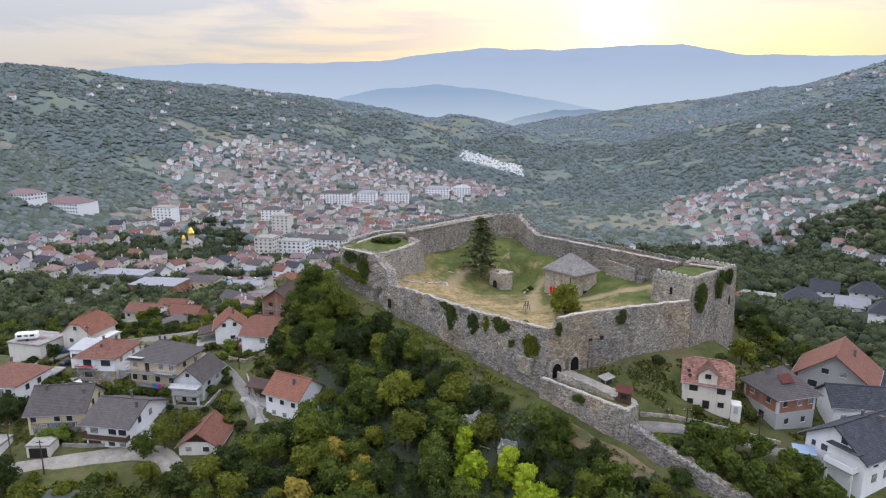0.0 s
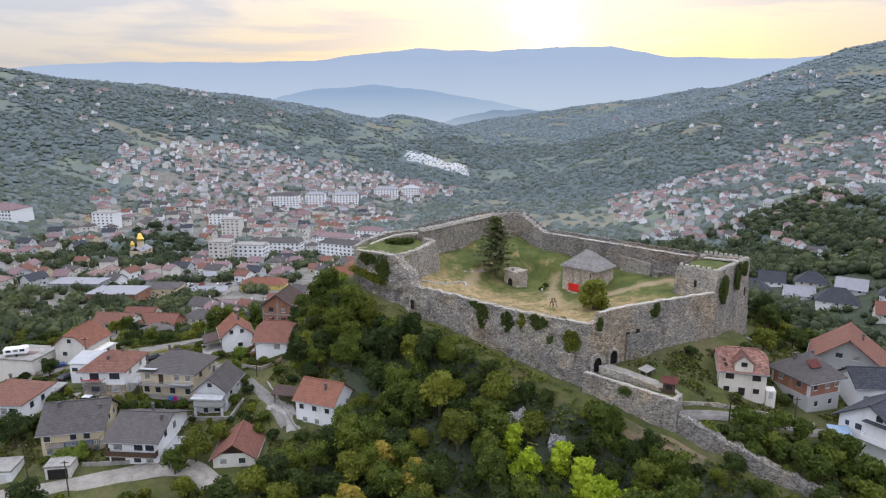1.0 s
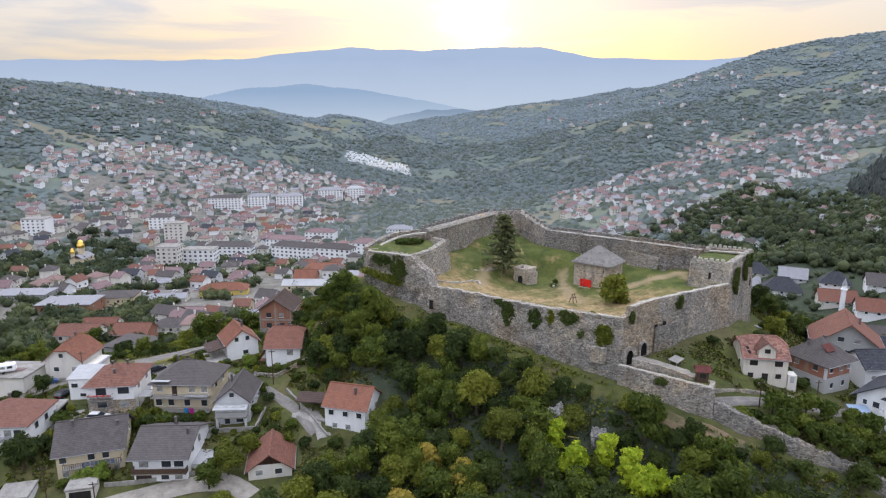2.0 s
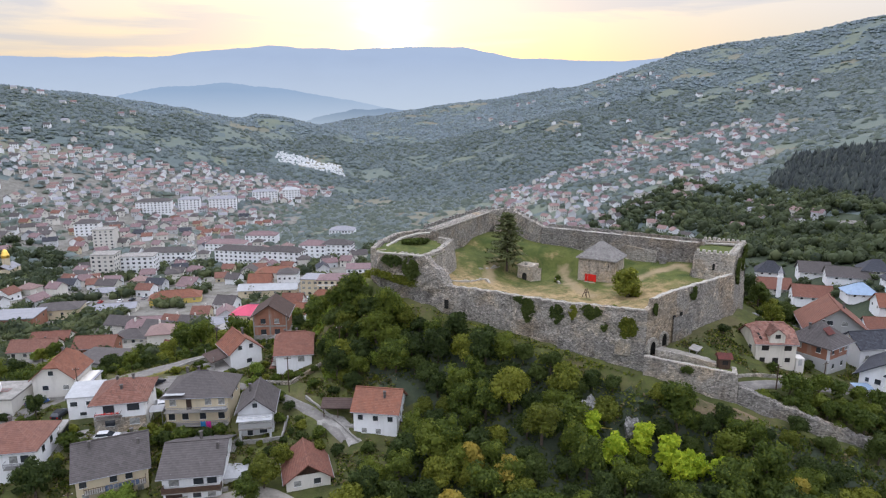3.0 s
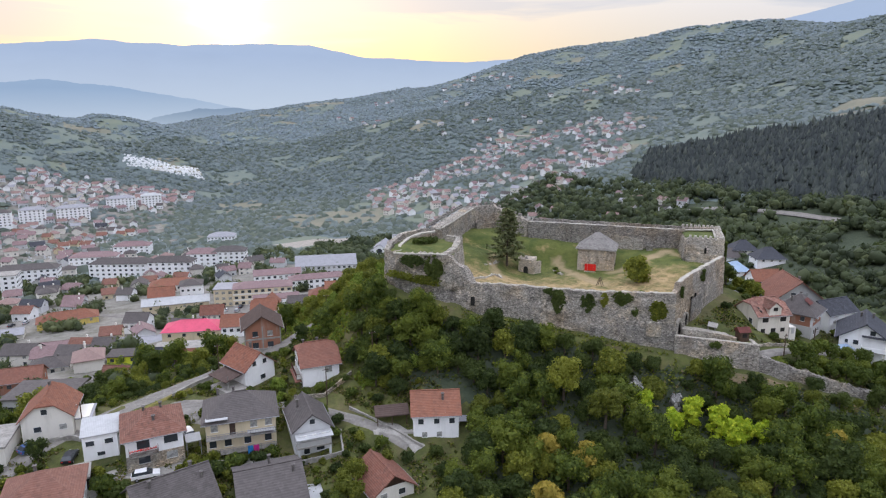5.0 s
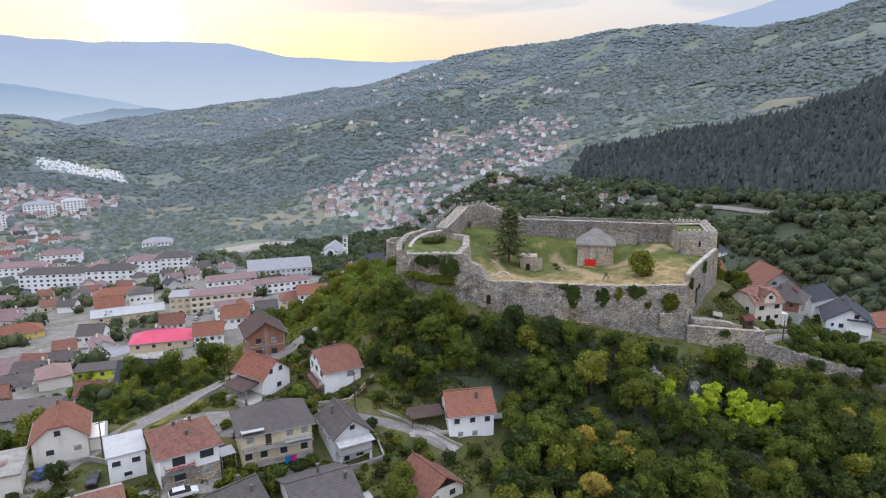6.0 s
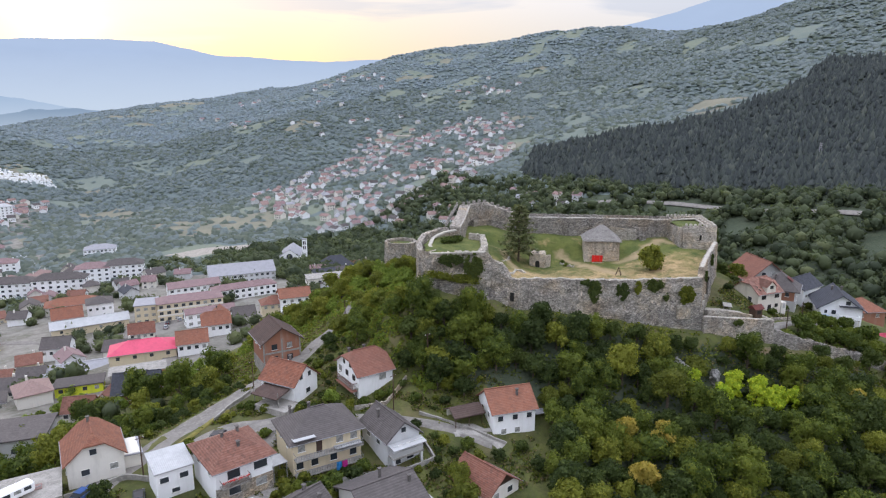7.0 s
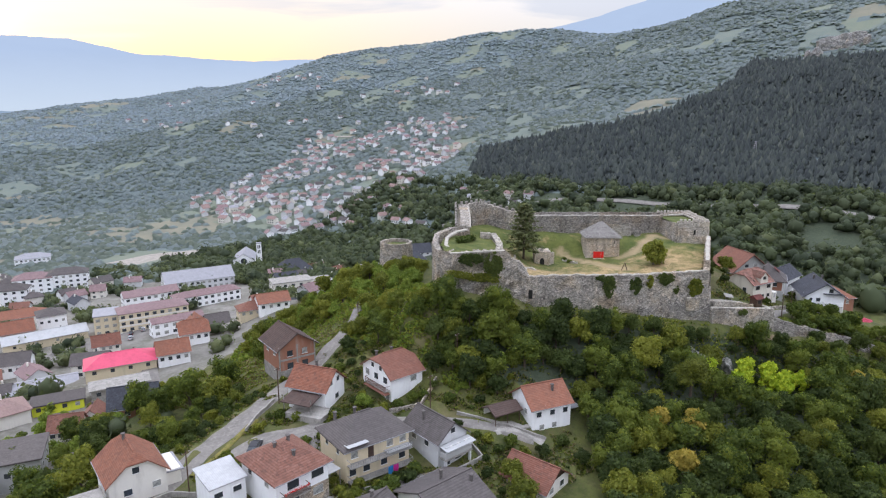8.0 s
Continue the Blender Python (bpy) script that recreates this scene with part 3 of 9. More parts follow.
def open_field(px, py):
    """Where the far slopes are farmed rather than wooded: 0 wood, 1 pasture, 2 dry field, 3 mown meadow."""
    value, hedge = patchwork(px, py)
    steep = 0.30 * waves(px, py, 62, 320) + 0.10 * waves(px, py, 63, 90)
    kind = np.where(value < 0.22 + steep, 1, 0)
    kind = np.where(value < 0.12 + steep * 0.6, 3, kind)
    kind = np.where(value < 0.055 + steep * 0.3, 2, kind)
    kind = np.where(hedge < 5, 0, kind)
    for meadow in DRY_MEADOWS:
        kind = np.where(inside(px, py, meadow), 2, kind)
    return np.where(inside(px, py, PINE_WOOD), 0, kind)


def build_ground():
    gx = graded(-3200, 3200, -170, 130, 2.0, 1.023)
    gy = graded(-900, 4600, 55, 290, 2.0, 1.021)
    X, Y = np.meshgrid(gx, gy)
    Z = land(X, Y)
    Z += 0.35 * waves(X, Y, 11, 9.0) * (np.hypot(X + 10, Y - 130) < 330)
    ny, nx = X.shape
    idx = np.arange(nx * ny).reshape(ny, nx)
    faces = np.stack([idx[:-1, :-1], idx[:-1, 1:], idx[1:, 1:], idx[1:, :-1]], -1).reshape(-1, 4)
    mesh = sheet(np.stack([X, Y, Z], -1).reshape(-1, 3), faces, "ground")
    mesh.polygons.foreach_set("use_smooth", np.ones(len(mesh.polygons), bool))
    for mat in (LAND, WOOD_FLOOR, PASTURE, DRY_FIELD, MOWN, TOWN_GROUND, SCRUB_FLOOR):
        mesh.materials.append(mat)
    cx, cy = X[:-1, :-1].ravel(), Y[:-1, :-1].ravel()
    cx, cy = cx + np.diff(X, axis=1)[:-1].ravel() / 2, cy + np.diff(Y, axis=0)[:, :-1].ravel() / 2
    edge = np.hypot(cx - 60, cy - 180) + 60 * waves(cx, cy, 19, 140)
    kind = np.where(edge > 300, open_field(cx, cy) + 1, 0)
    core = inside(cx + 14 * waves(cx, cy, 20, 60), cy + 14 * waves(cx, cy, 22, 60), [(-330, 420), (-210, 330), (-130, 250), (-100, 208), (-60, 226), (0, 265), (110, 330), (190, 420), (150, 520), (60, 560), (30, 640), (20, 820), (110, 1080), (0, 1140), (-150, 1090), (-300, 1000), (-340, 700)])
    kind[core] = 5
    kind[inside(cx, cy, [(96, 150), (150, 60), (250, -80), (420, -80), (400, 300), (350, 460), (200, 450), (110, 280)])] = 6
    kind[inside(cx, cy, [(-36, 141), (-22, 120), (-50, 98), (-58, 60), (62, 60), (44, 84), (28, 96), (16, 105), (-8, 127), (-25, 146)])] = 6
    mesh.polygons.foreach_set("material_index", kind.astype(np.int32))
    tagged(put("ground", mesh), "rough grassy hillside and valley floor with dry fields", "ground", kind="structure")


def height(x, y):
    return float(land(np.array([x]), np.array([y]))[0])


def ribbon(name, label, category, line, width, material, lift=0.12, kind="structure", step=1.5):
    """A road or path laid over the ground along a smoothed line."""
    pts = []
    for i in range(len(line) - 1):
        p0, p1, p2, p3 = (Vector(line[max(0, min(len(line) - 1, j))]) for j in (i - 1, i, i + 1, i + 2))
        n = max(2, int((p2 - p1).length / step))
        for k in range(n):
            t = k / n
            pts.append(0.5 * ((2 * p1) + (p2 - p0) * t + (2 * p0 - 5 * p1 + 4 * p2 - p3) * t * t + (3 * p1 - p0 - 3 * p2 + p3) * t ** 3))
    pts.append(Vector(line[-1]))
    rows, cols = [], 7
    for i, p in enumerate(pts):
        d = (pts[min(i + 1, len(pts) - 1)] - pts[max(i - 1, 0)]).normalized()
        side = Vector((-d.y, d.x))
        wob = 0.06 * width * math.sin(i * 1.3)
        for j in range(cols):
            q = p + side * ((j / (cols - 1) - 0.5) * (width + wob))
            rows.append((q.x, q.y))
    a = np.array(rows)
    z = land(a[:, 0], a[:, 1]).reshape(-1, cols)
    z = np.maximum(z, z.mean(1, keepdims=True)) + lift
    z[:, 0] -= lift + 0.5
    z[:, -1] -= lift + 0.5
    idx = np.arange(len(a)).reshape(-1, cols)
    faces = np.stack([idx[:-1, :-1], idx[:-1, 1:], idx[1:, 1:], idx[1:, :-1]], -1).reshape(-1, 4)[:, ::-1]
    mesh = sheet(np.column_stack([a, z.ravel()]), faces, name)
    mesh.polygons.foreach_set("use_smooth", np.ones(len(mesh.polygons), bool))
    return tagged(put(name, mesh, material), label, category, kind=kind)


build_ground()


# ---- far mountains: glowing backdrops, distance haze painted into their blue ----
def build_range(name, label, distance, azimuths, elevations, colour, rough_m, seed, foot, depth):
    n = Nodes(name + "_haze_glow", 1.0)
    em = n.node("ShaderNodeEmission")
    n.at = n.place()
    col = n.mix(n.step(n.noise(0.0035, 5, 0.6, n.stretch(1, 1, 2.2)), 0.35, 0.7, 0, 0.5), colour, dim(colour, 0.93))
    # valley mist painted into the glow: paler towards the foot
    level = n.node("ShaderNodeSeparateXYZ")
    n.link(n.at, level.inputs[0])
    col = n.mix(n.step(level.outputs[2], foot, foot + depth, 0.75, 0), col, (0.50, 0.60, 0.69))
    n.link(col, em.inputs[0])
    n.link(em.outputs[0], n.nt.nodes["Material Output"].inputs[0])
    az = np.arange(-75, 100.1, 0.25)
    el = np.interp(az, azimuths, elevations)
    cx, cy = -70.0, 25.0
    top = 70 + distance * np.tan(np.radians(el)) + rough_m * waves(az * 40, az * 0, seed, 130) + 0.6 * rough_m * waves(az * 40, az * 0, seed + 1, 38)
    verts, cols = [], 8
    for i, a in enumerate(np.radians(az)):
        for j in range(cols):
            u = j / (cols - 1)
            d = distance - (1 - u) * 0.16 * distance
            h = -150 + (top[i] + 150) * (1 - (1 - u) ** 1.6)
            verts.append((cx + d * math.sin(a), cy + d * math.cos(a), h))
    idx = np.arange(len(verts)).reshape(-1, cols)
    faces = np.stack([idx[:-1, :-1], idx[:-1, 1:], idx[1:, 1:], idx[1:, :-1]], -1).reshape(-1, 4)
    mesh = sheet(verts, faces, name)
    mesh.polygons.foreach_set("use_smooth", np.ones(len(mesh.polygons), bool))
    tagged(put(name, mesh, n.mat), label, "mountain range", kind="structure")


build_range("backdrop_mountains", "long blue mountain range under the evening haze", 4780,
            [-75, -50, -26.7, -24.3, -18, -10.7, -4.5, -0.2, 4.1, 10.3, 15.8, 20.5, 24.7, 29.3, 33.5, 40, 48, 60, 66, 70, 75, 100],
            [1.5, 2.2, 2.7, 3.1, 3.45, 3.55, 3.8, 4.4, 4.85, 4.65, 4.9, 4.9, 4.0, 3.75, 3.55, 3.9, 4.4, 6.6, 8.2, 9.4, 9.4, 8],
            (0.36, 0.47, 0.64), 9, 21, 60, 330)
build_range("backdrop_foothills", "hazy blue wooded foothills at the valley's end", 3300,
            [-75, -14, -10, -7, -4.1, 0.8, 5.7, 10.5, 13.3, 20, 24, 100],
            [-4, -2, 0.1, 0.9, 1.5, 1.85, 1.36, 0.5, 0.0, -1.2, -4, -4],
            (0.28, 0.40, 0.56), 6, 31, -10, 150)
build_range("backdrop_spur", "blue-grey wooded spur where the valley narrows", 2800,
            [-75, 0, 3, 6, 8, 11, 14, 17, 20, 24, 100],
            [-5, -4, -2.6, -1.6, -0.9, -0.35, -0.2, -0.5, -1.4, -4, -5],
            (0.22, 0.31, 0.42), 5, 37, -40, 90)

# ---- roads ----
ribbon("bare_bank", "bare brown earth bank under the ramp wall", "ground", [(20.5, 102.0), (24.5, 98.6), (28.6, 95.4), (33, 91.6)], 4.2, EARTH, 0.10)
ribbon("road", "dusty grey street climbing between the houses", "road",
       [(-150, 128), (-112, 146), (-95, 158), (-85, 163.5), (-75, 167.5), (-66, 171), (-57, 174.5), (-46, 177), (-38, 179), (-30, 181), (-20, 186)], 5.8, ASPHALT, 0.15)
ribbon("verge", "strip of dry yellow grass between street and forecourt", "verge", [(-87, 159.2), (-80, 161.8), (-73, 165.2), (-69, 167)], 1.3, DRY_GRASS, 0.26)
ribbon("road", "concrete lane winding up to the white house", "road",
       [(-75, 160), (-66, 156), (-58, 149.5), (-51, 141.5), (-46, 134.5), (-42, 128.5), (-38.5, 122.5)], 3.0, ASPHALT, 0.16)
ribbon("road", "pale lane in front of the grey-roofed houses", "road", [(-150, 108), (-110, 110), (-85, 111), (-75, 112.5), (-65, 114), (-55, 113.5), (-50, 109)], 4.6, GRAVEL, 0.14)
ribbon("road", "narrow lane below the castle gate", "road", [(32, 101), (38, 100), (46, 98.5), (56, 96.5), (66, 99), (78, 101), (95, 100)], 2.2, ASPHALT, 0.10)
ribbon("pavement", "concrete forecourt beside the street", "pavement", [(-82, 156), (-74, 158), (-67, 154), (-62, 149)], 11, ASPHALT, 0.10)
ribbon("pavement", "concrete yards between the houses", "pavement", [(-93, 133), (-87, 140), (-72, 134.5), (-58, 127.5)], 5, CONCRETE, 0.10)
ribbon("pavement", "concrete yard of the white house", "pavement", [(-43, 129), (-39, 127), (-37, 121)], 3.4, CONCRETE, 0.13)


# ---- the castle ----
def rough(co, amount=0.16):
    """Uneven masonry: push a vertex about with noise."""
    p = Vector(co)
    return p + Vector((noise.noise(p * 0.9), noise.noise(p * 0.9 + Vector((7, 3, 1))), 0.5 * noise.noise(p * 1.3 + Vector((2, 9, 4))))) * amount


def wall_run(name, parent, pts, thick, material, batter=0.05, jag=0.25, step=0.55, label="", erode=0.0):
    """A thick stone wall along pts (x, y, top, base); the outer face is on the right of the way, leaning out towards its foot."""
    line = []
    for (ax, ay, at_, ab), (bx, by, bt, bb) in zip(pts[:-1], pts[1:]):
        n = max(1, int(math.hypot(bx - ax, by - ay) / step))
        for k in range(n):
            t = k / n
            line.append((ax + t * (bx - ax), ay + t * (by - ay), at_ + t * (bt - at_), ab + t * (bb - ab)))
    line.append(pts[-1])
    rows = 1 + int(max(p[2] - p[3] for p in pts) / 0.8)
    bm = bmesh.new()
    rings = []
    for i, (x, y, top, base) in enumerate(line):
        a, b = line[max(0, i - 1)], line[min(len(line) - 1, i + 1)]
        d = Vector((b[0] - a[0], b[1] - a[1])).normalized()
        out = Vector((d.y, -d.x))
        top += jag * (noise.noise(Vector((x * 0.55, y * 0.55, 3.0))) + 0.6 * noise.noise(Vector((x * 1.7, y * 1.7, 8.0))))
        ring = []
        for j in range(rows + 1):
            z = base + (top - base) * j / rows
            off = out * (batter * (top - z))
            if erode:
                p = Vector((x * 0.33, y * 0.33, z * 0.42))
                off -= out * erode * max(0.0, 0.25 + 1.5 * noise.noise(p) + 0.7 * noise.noise(p * 2.7))
            ring.append(bm.verts.new(rough((x + off.x, y + off.y, z))))
        for j in range(rows, -1, -1):
            z = base + (top - base) * j / rows
            ring.append(bm.verts.new(rough((x - out.x * thick, y - out.y * thick, z))))
        rings.append(ring)
    for r0, r1 in zip(rings[:-1], rings[1:]):
        for j in range(len(r0) - 1):
            bm.faces.new((r0[j], r1[j], r1[j + 1], r0[j + 1]))
    bm.faces.new(rings[0])
    bm.faces.new(rings[-1][::-1])
    return part(name, bm, material, parent, label)


def strip(name, parent, pts, width, material, lift=0.1, jag=0.12, label="", thick=0.22):
    """A low uneven band of masonry or trodden mortar along pts (x, y, z)."""
    return wall_run(name, parent, [(x, y, z + lift, z - thick) for x, y, z in pts], width, material, 0.0, jag, 0.6, label)


MERLON = {}


def merlons(parent, a, b, size, gap, high, deep, material):
    """Battlement teeth from a to b (x, y, z), each a block of its own."""
    key = (size, high, deep)
    if key not in MERLON:
        bm = boxed(-size / 2, size / 2, -deep / 2, deep / 2, 0, high, 0.05)
        for v in bm.verts:
            v.co = rough(v.co, 0.12)
        mesh = bpy.data.meshes.new("merlon")
        bm.to_mesh(mesh)
        bm.free()
        mesh.materials.append(material)
        MERLON[key] = mesh
    a, b = Vector(a), Vector(b)
    n = int((b - a).length / (size + gap))
    ang = math.degrees(math.atan2(b.y - a.y, b.x - a.x))
    for i in range(n):
        p = a.lerp(b, (i + 0.5) / n)
        ob = put("merlon", MERLON[key], None, parent, "", pose(p.x, p.y, p.z - 0.06, 0, 0, ang + random.uniform(-3, 3)))
        ob.scale = (random.uniform(0.85, 1.1), 1, random.uniform(0.65, 1.1))


def ivy(parent, centre, along, out, w, h, seed, mat=None):
    """A mat of ivy hanging on a wall: leaf sprays thickest in the middle, trailing to a point below."""
    rng = random.Random(seed)
    bm = bmesh.new()
    along, out = Vector(along).normalized(), Vector(out).normalized()
    w, h = w * 1.2, h * 1.15
    for _ in range(int(95 * w * h) + 40):
        v = rng.uniform(-1, 1)
        reach = w / 2 * math.sqrt(max(0.05, 1 - v * v)) * (1.0 if v > -0.2 else 1.0 + (v + 0.2) * 0.75)
        u = rng.uniform(-1, 1) * reach
        if noise.noise(Vector((u * 0.9 + seed, v * h * 0.45, seed))) < -0.12 - 0.3 * (1 - abs(v)):
            continue
        p = Vector(centre) + along * (u * (1.25 if rng.random() < 0.12 else 1.0)) + Vector((0, 0, v * h / 2)) + out * (0.15 + 0.5 * rng.random() * (1 - abs(u) / (w / 2 + 0.3)))
        spray(bm, p, rng, 0.27, out)
    return part("ivy", bm, mat or IVY, parent, "thick green ivy on the wall")


def spray(bm, p, rng, size, out=None):
    """A leaf spray: a small folded kite."""
    n = Vector((rng.gauss(0, 1), rng.gauss(0, 1), rng.gauss(0.3, 1)))
    n = (n.normalized() + (Vector(out) * 1.1 if out is not None else Vector((0, 0, 0)))).normalized()
    a = n.orthogonal().normalized()
    a.rotate(Matrix.Rotation(rng.uniform(0, 6.28), 3, n))
    b = n.cross(a)
    s = size * rng.uniform(0.65, 1.3)
    v = [bm.verts.new(Vector(p) + q) for q in (a * s, b * s * 0.62 + n * s * 0.2, a * -s, b * -s * 0.62 + n * s * 0.2)]
    bm.faces.new((v[0], v[1], v[2]))
    bm.faces.new((v[0], v[2], v[3]))


COURT_LEVELS = [(19, 114, 28.9), (7, 125, 28.9), (-7, 140, 28.9), (25, 126, 28.4), (17.8, 131, 27.4), (13.6, 150, 26.7), (24, 142, 27.6),
                (30, 136, 27.7), (0.8, 148.7, 27.7), (-5, 152.5, 30.3), (10, 158, 30.6), (14, 178, 34.0), (24, 166, 32.6), (43, 143, 31.4), (45.8, 134.8, 32.6), (40, 139, 30.6), (48.5, 129.5, 31.2),
                (41, 127, 31.6), (45, 121, 30.8), (36, 150, 32), (37, 132, 30.1), (-1, 161, 32.4), (30, 118, 29.4), (13, 140, 27.0), (11.8, 151.6, 25.7), (14.0, 150.6, 25.9)]


def court_height(x, y):
    x, y = np.asarray(x, float), np.asarray(y, float)
    top, total = np.full(x.shape, 30 * 1e-4), np.full(x.shape, 1e-4)
    for gx, gy, gz in COURT_LEVELS:
        w = np.exp(-((x - gx) ** 2 + (y - gy) ** 2) / (2 * 4.6 ** 2))
        top, total = top + w * gz, total + w
    return top / total + 0.12 * waves(x, y, 17, 6)


COURT_EDGE = [(18.8, 111.8), (7.5, 122.7), (-0.2, 131.4), (-8.2, 140.6), (-12, 143.4), (-9.5, 150), (-4.6, 155.5), (-10.5, 162.2),
              (14.0, 179.3), (20.5, 177.5), (24.3, 165.6), (50.5, 135.6), (43.5, 128), (47.5, 120.4), (21.5, 113.2)]


def build_court():
    gx, gy = np.arange(-14, 53, 0.7), np.arange(109, 181, 0.7)
    X, Y = np.meshgrid(gx, gy)
    Z = court_height(X, Y)
    idx = np.arange(X.size).reshape(X.shape)
    faces = np.stack([idx[:-1, :-1], idx[:-1, 1:], idx[1:, 1:], idx[1:, :-1]], -1).reshape(-1, 4)
    cx, cy = X.ravel()[faces].mean(1), Y.ravel()[faces].mean(1)
    mesh = sheet(np.stack([X, Y, Z], -1).reshape(-1, 3), faces[inside(cx, cy, COURT_EDGE)], "courtyard_lawn")
    bm = bmesh.new()
    bm.from_mesh(mesh)
    bmesh.ops.delete(bm, geom=[v for v in bm.verts if not v.link_faces], context="VERTS")
    bm.to_mesh(mesh)
    bm.free()
    mesh.polygons.foreach_set("use_smooth", np.ones(len(mesh.polygons), bool))
    tagged(put("courtyard_lawn", mesh, COURT), "sloping castle lawn, burnt to straw along the wall", "lawn", kind="structure")


def court_z(x, y):
    return float(court_height(np.array([x]), np.array([y]))[0])


build_court()

# south-west curtain wall
sw = thing("curtain_wall", "long grey rubble curtain wall with ivy above the wooded slope", "castle wall")
SW = [(-13.4, 142.0, 30.4, 21), (-9.2, 139.6, 30.0, 19), (-1.0, 130.6, 29.9, 17), (7.0, 122.0, 30.0, 16), (19.1, 110.4, 30.4, 17)]
wall_run("masonry", sw, SW, 1.5, STONE, 0.045, 0.3, erode=0.35)
strip("coping", sw, [(-9.0, 139.8, 30.0), (-0.8, 130.9, 29.9), (7.2, 122.2, 30.0), (19.1, 110.7, 30.4)], 0.5, COPING, 0.1, 0.4, "pale broken coping")
SW_ALONG, SW_OUT = (0.70, -0.71, 0), (-0.71, -0.70, 0)
for k, (u, z, w, h) in enumerate([(0.915, 26.3, 2.7, 4.6), (0.73, 28.9, 3.2, 2.6), (0.555, 27.4, 2.6, 3.6), (0.64, 28.3, 1.3, 2.6), (0.40, 27.3, 2.2, 4.8), (0.36, 29.4, 2.6, 1.2), (0.80, 26.2, 1.0, 1.6)]):
    x, y = -9.2 + u * 28.3, 139.6 - u * 29.2
    ivy(sw, (x - 0.28, y - 0.28, z), SW_ALONG, SW_OUT, w, h, 40 + k, LEAF_OLIVE if k in (0, 3) else None)
# a dressed buttress and a blocked patch under the big ivy
bm = boxed(-1.5, 1.5, -0.5, 0.5, -3.2, 0, 0.06)
part("buttress", bm, STONE_PALE, sw, "shallow pale buttress", pose(15.4, 112.6, 24.4, 0, 0, -45.5))
# foot of the wall, thicker towards the corner
wall_run("plinth", sw, [(6.0, 121.8, 22.2, 15), (12.0, 116.3, 22.8, 15), (18.6, 109.4, 22.0, 15)], 1.4, STONE_DARK, 0.10, 0.9, label="battered rubble footing")

# west bastion: a solid ward with a grassed top
wb = thing("west_bastion", "ruined rounded bastion with a grass-grown top", "castle tower")
WB = [(-24.6, 153.4), (-16.1, 144.9), (-10.2, 149.6), (-5.1, 155.2), (-11.8, 162.2), (-17.2, 162.2), (-21.4, 159.6), (-24.3, 156.2)]
wall_run("masonry", wb, [(-24.9, 156.6, 36.4, 26), (-24.6, 153.4, 36.2, 26), (-16.1, 144.9, 36.4, 20), (-13.0, 142.6, 33.0, 20), (-12.2, 141.0, 30.0, 20)], 2.6, STONE, 0.12, 0.9, erode=1.0)
wall_run("masonry", wb, [(-15.9, 146.0, 36.2, 27), (-10.2, 149.6, 36.7, 27.4), (-5.1, 155.2, 37.7, 30), (-7.6, 158.2, 37.9, 30.6)], 1.5, STONE_PALE, 0.09, 0.3)
wall_run("masonry", wb, [(-9.6, 163.2, 39.0, 29), (-13.0, 163.8, 38.8, 27), (-17.6, 163.0, 38.2, 26), (-21.8, 160.2, 37.4, 26), (-24.6, 156.4, 36.5, 26)][::-1], 1.3, STONE, 0.03, 0.35)
strip("wall_walk", wb, [(-9.5, 161.2, 38.6), (-13.2, 162.2, 38.3), (-17.2, 161.6, 37.6), (-20.8, 159.0, 36.8), (-23.4, 155.6, 36.3)], 0.8, COPING, 0.12, 0.1, "pale trodden wall walk")
strip("coping", wb, [(-25.0, 153.8, 36.2), (-16.2, 145.2, 36.45)], 0.7, COPING, 0.1, 0.12, "pale coping")
# mid-height ledge grown over
wall_run("ledge", wb, [(-25.8, 156.0, 31.2, 25), (-25.2, 152.6, 31.4, 25), (-18.8, 146.0, 29.6, 20), (-15.6, 143.4, 27.4, 20)], 2.2, STONE_DARK, 0.10, 1.6, label="broken ledge of the lower wall", erode=0.6)
bm = bmesh.new()
rng = random.Random(8)
for _ in range(1500):
    u = rng.random()
    x, y, z = (-26.0 + 8.0 * u, 153.4 - 8.0 * u, 31.3 - 1.9 * u)
    if noise.noise(Vector((u * 9, 3, 1))) < -0.25:
        continue
    spray(bm, (x + rng.gauss(0, 0.45), y + rng.gauss(0, 0.45), z + rng.random() ** 2 * 1.3), rng, 0.28)
part("ledge_growth", bm, LEAF_OLIVE, wb, "weeds and grass along the broken ledge")
ivy(wb, (-18.6, 146.4, 33.0), (0.7, -0.71, 0), (-0.7, -0.7, 0), 3.4, 6.0, 61)
ivy(wb, (-22.0, 150.2, 34.8), (0.7, -0.71, 0), (-0.7, -0.7, 0), 4.6, 2.4, 62)
ivy(wb, (-20.6, 148.2, 30.6), (0.7, -0.71, 0), (-0.9, -0.9, 0.3), 6.0, 1.6, 63, LEAF_OLIVE)


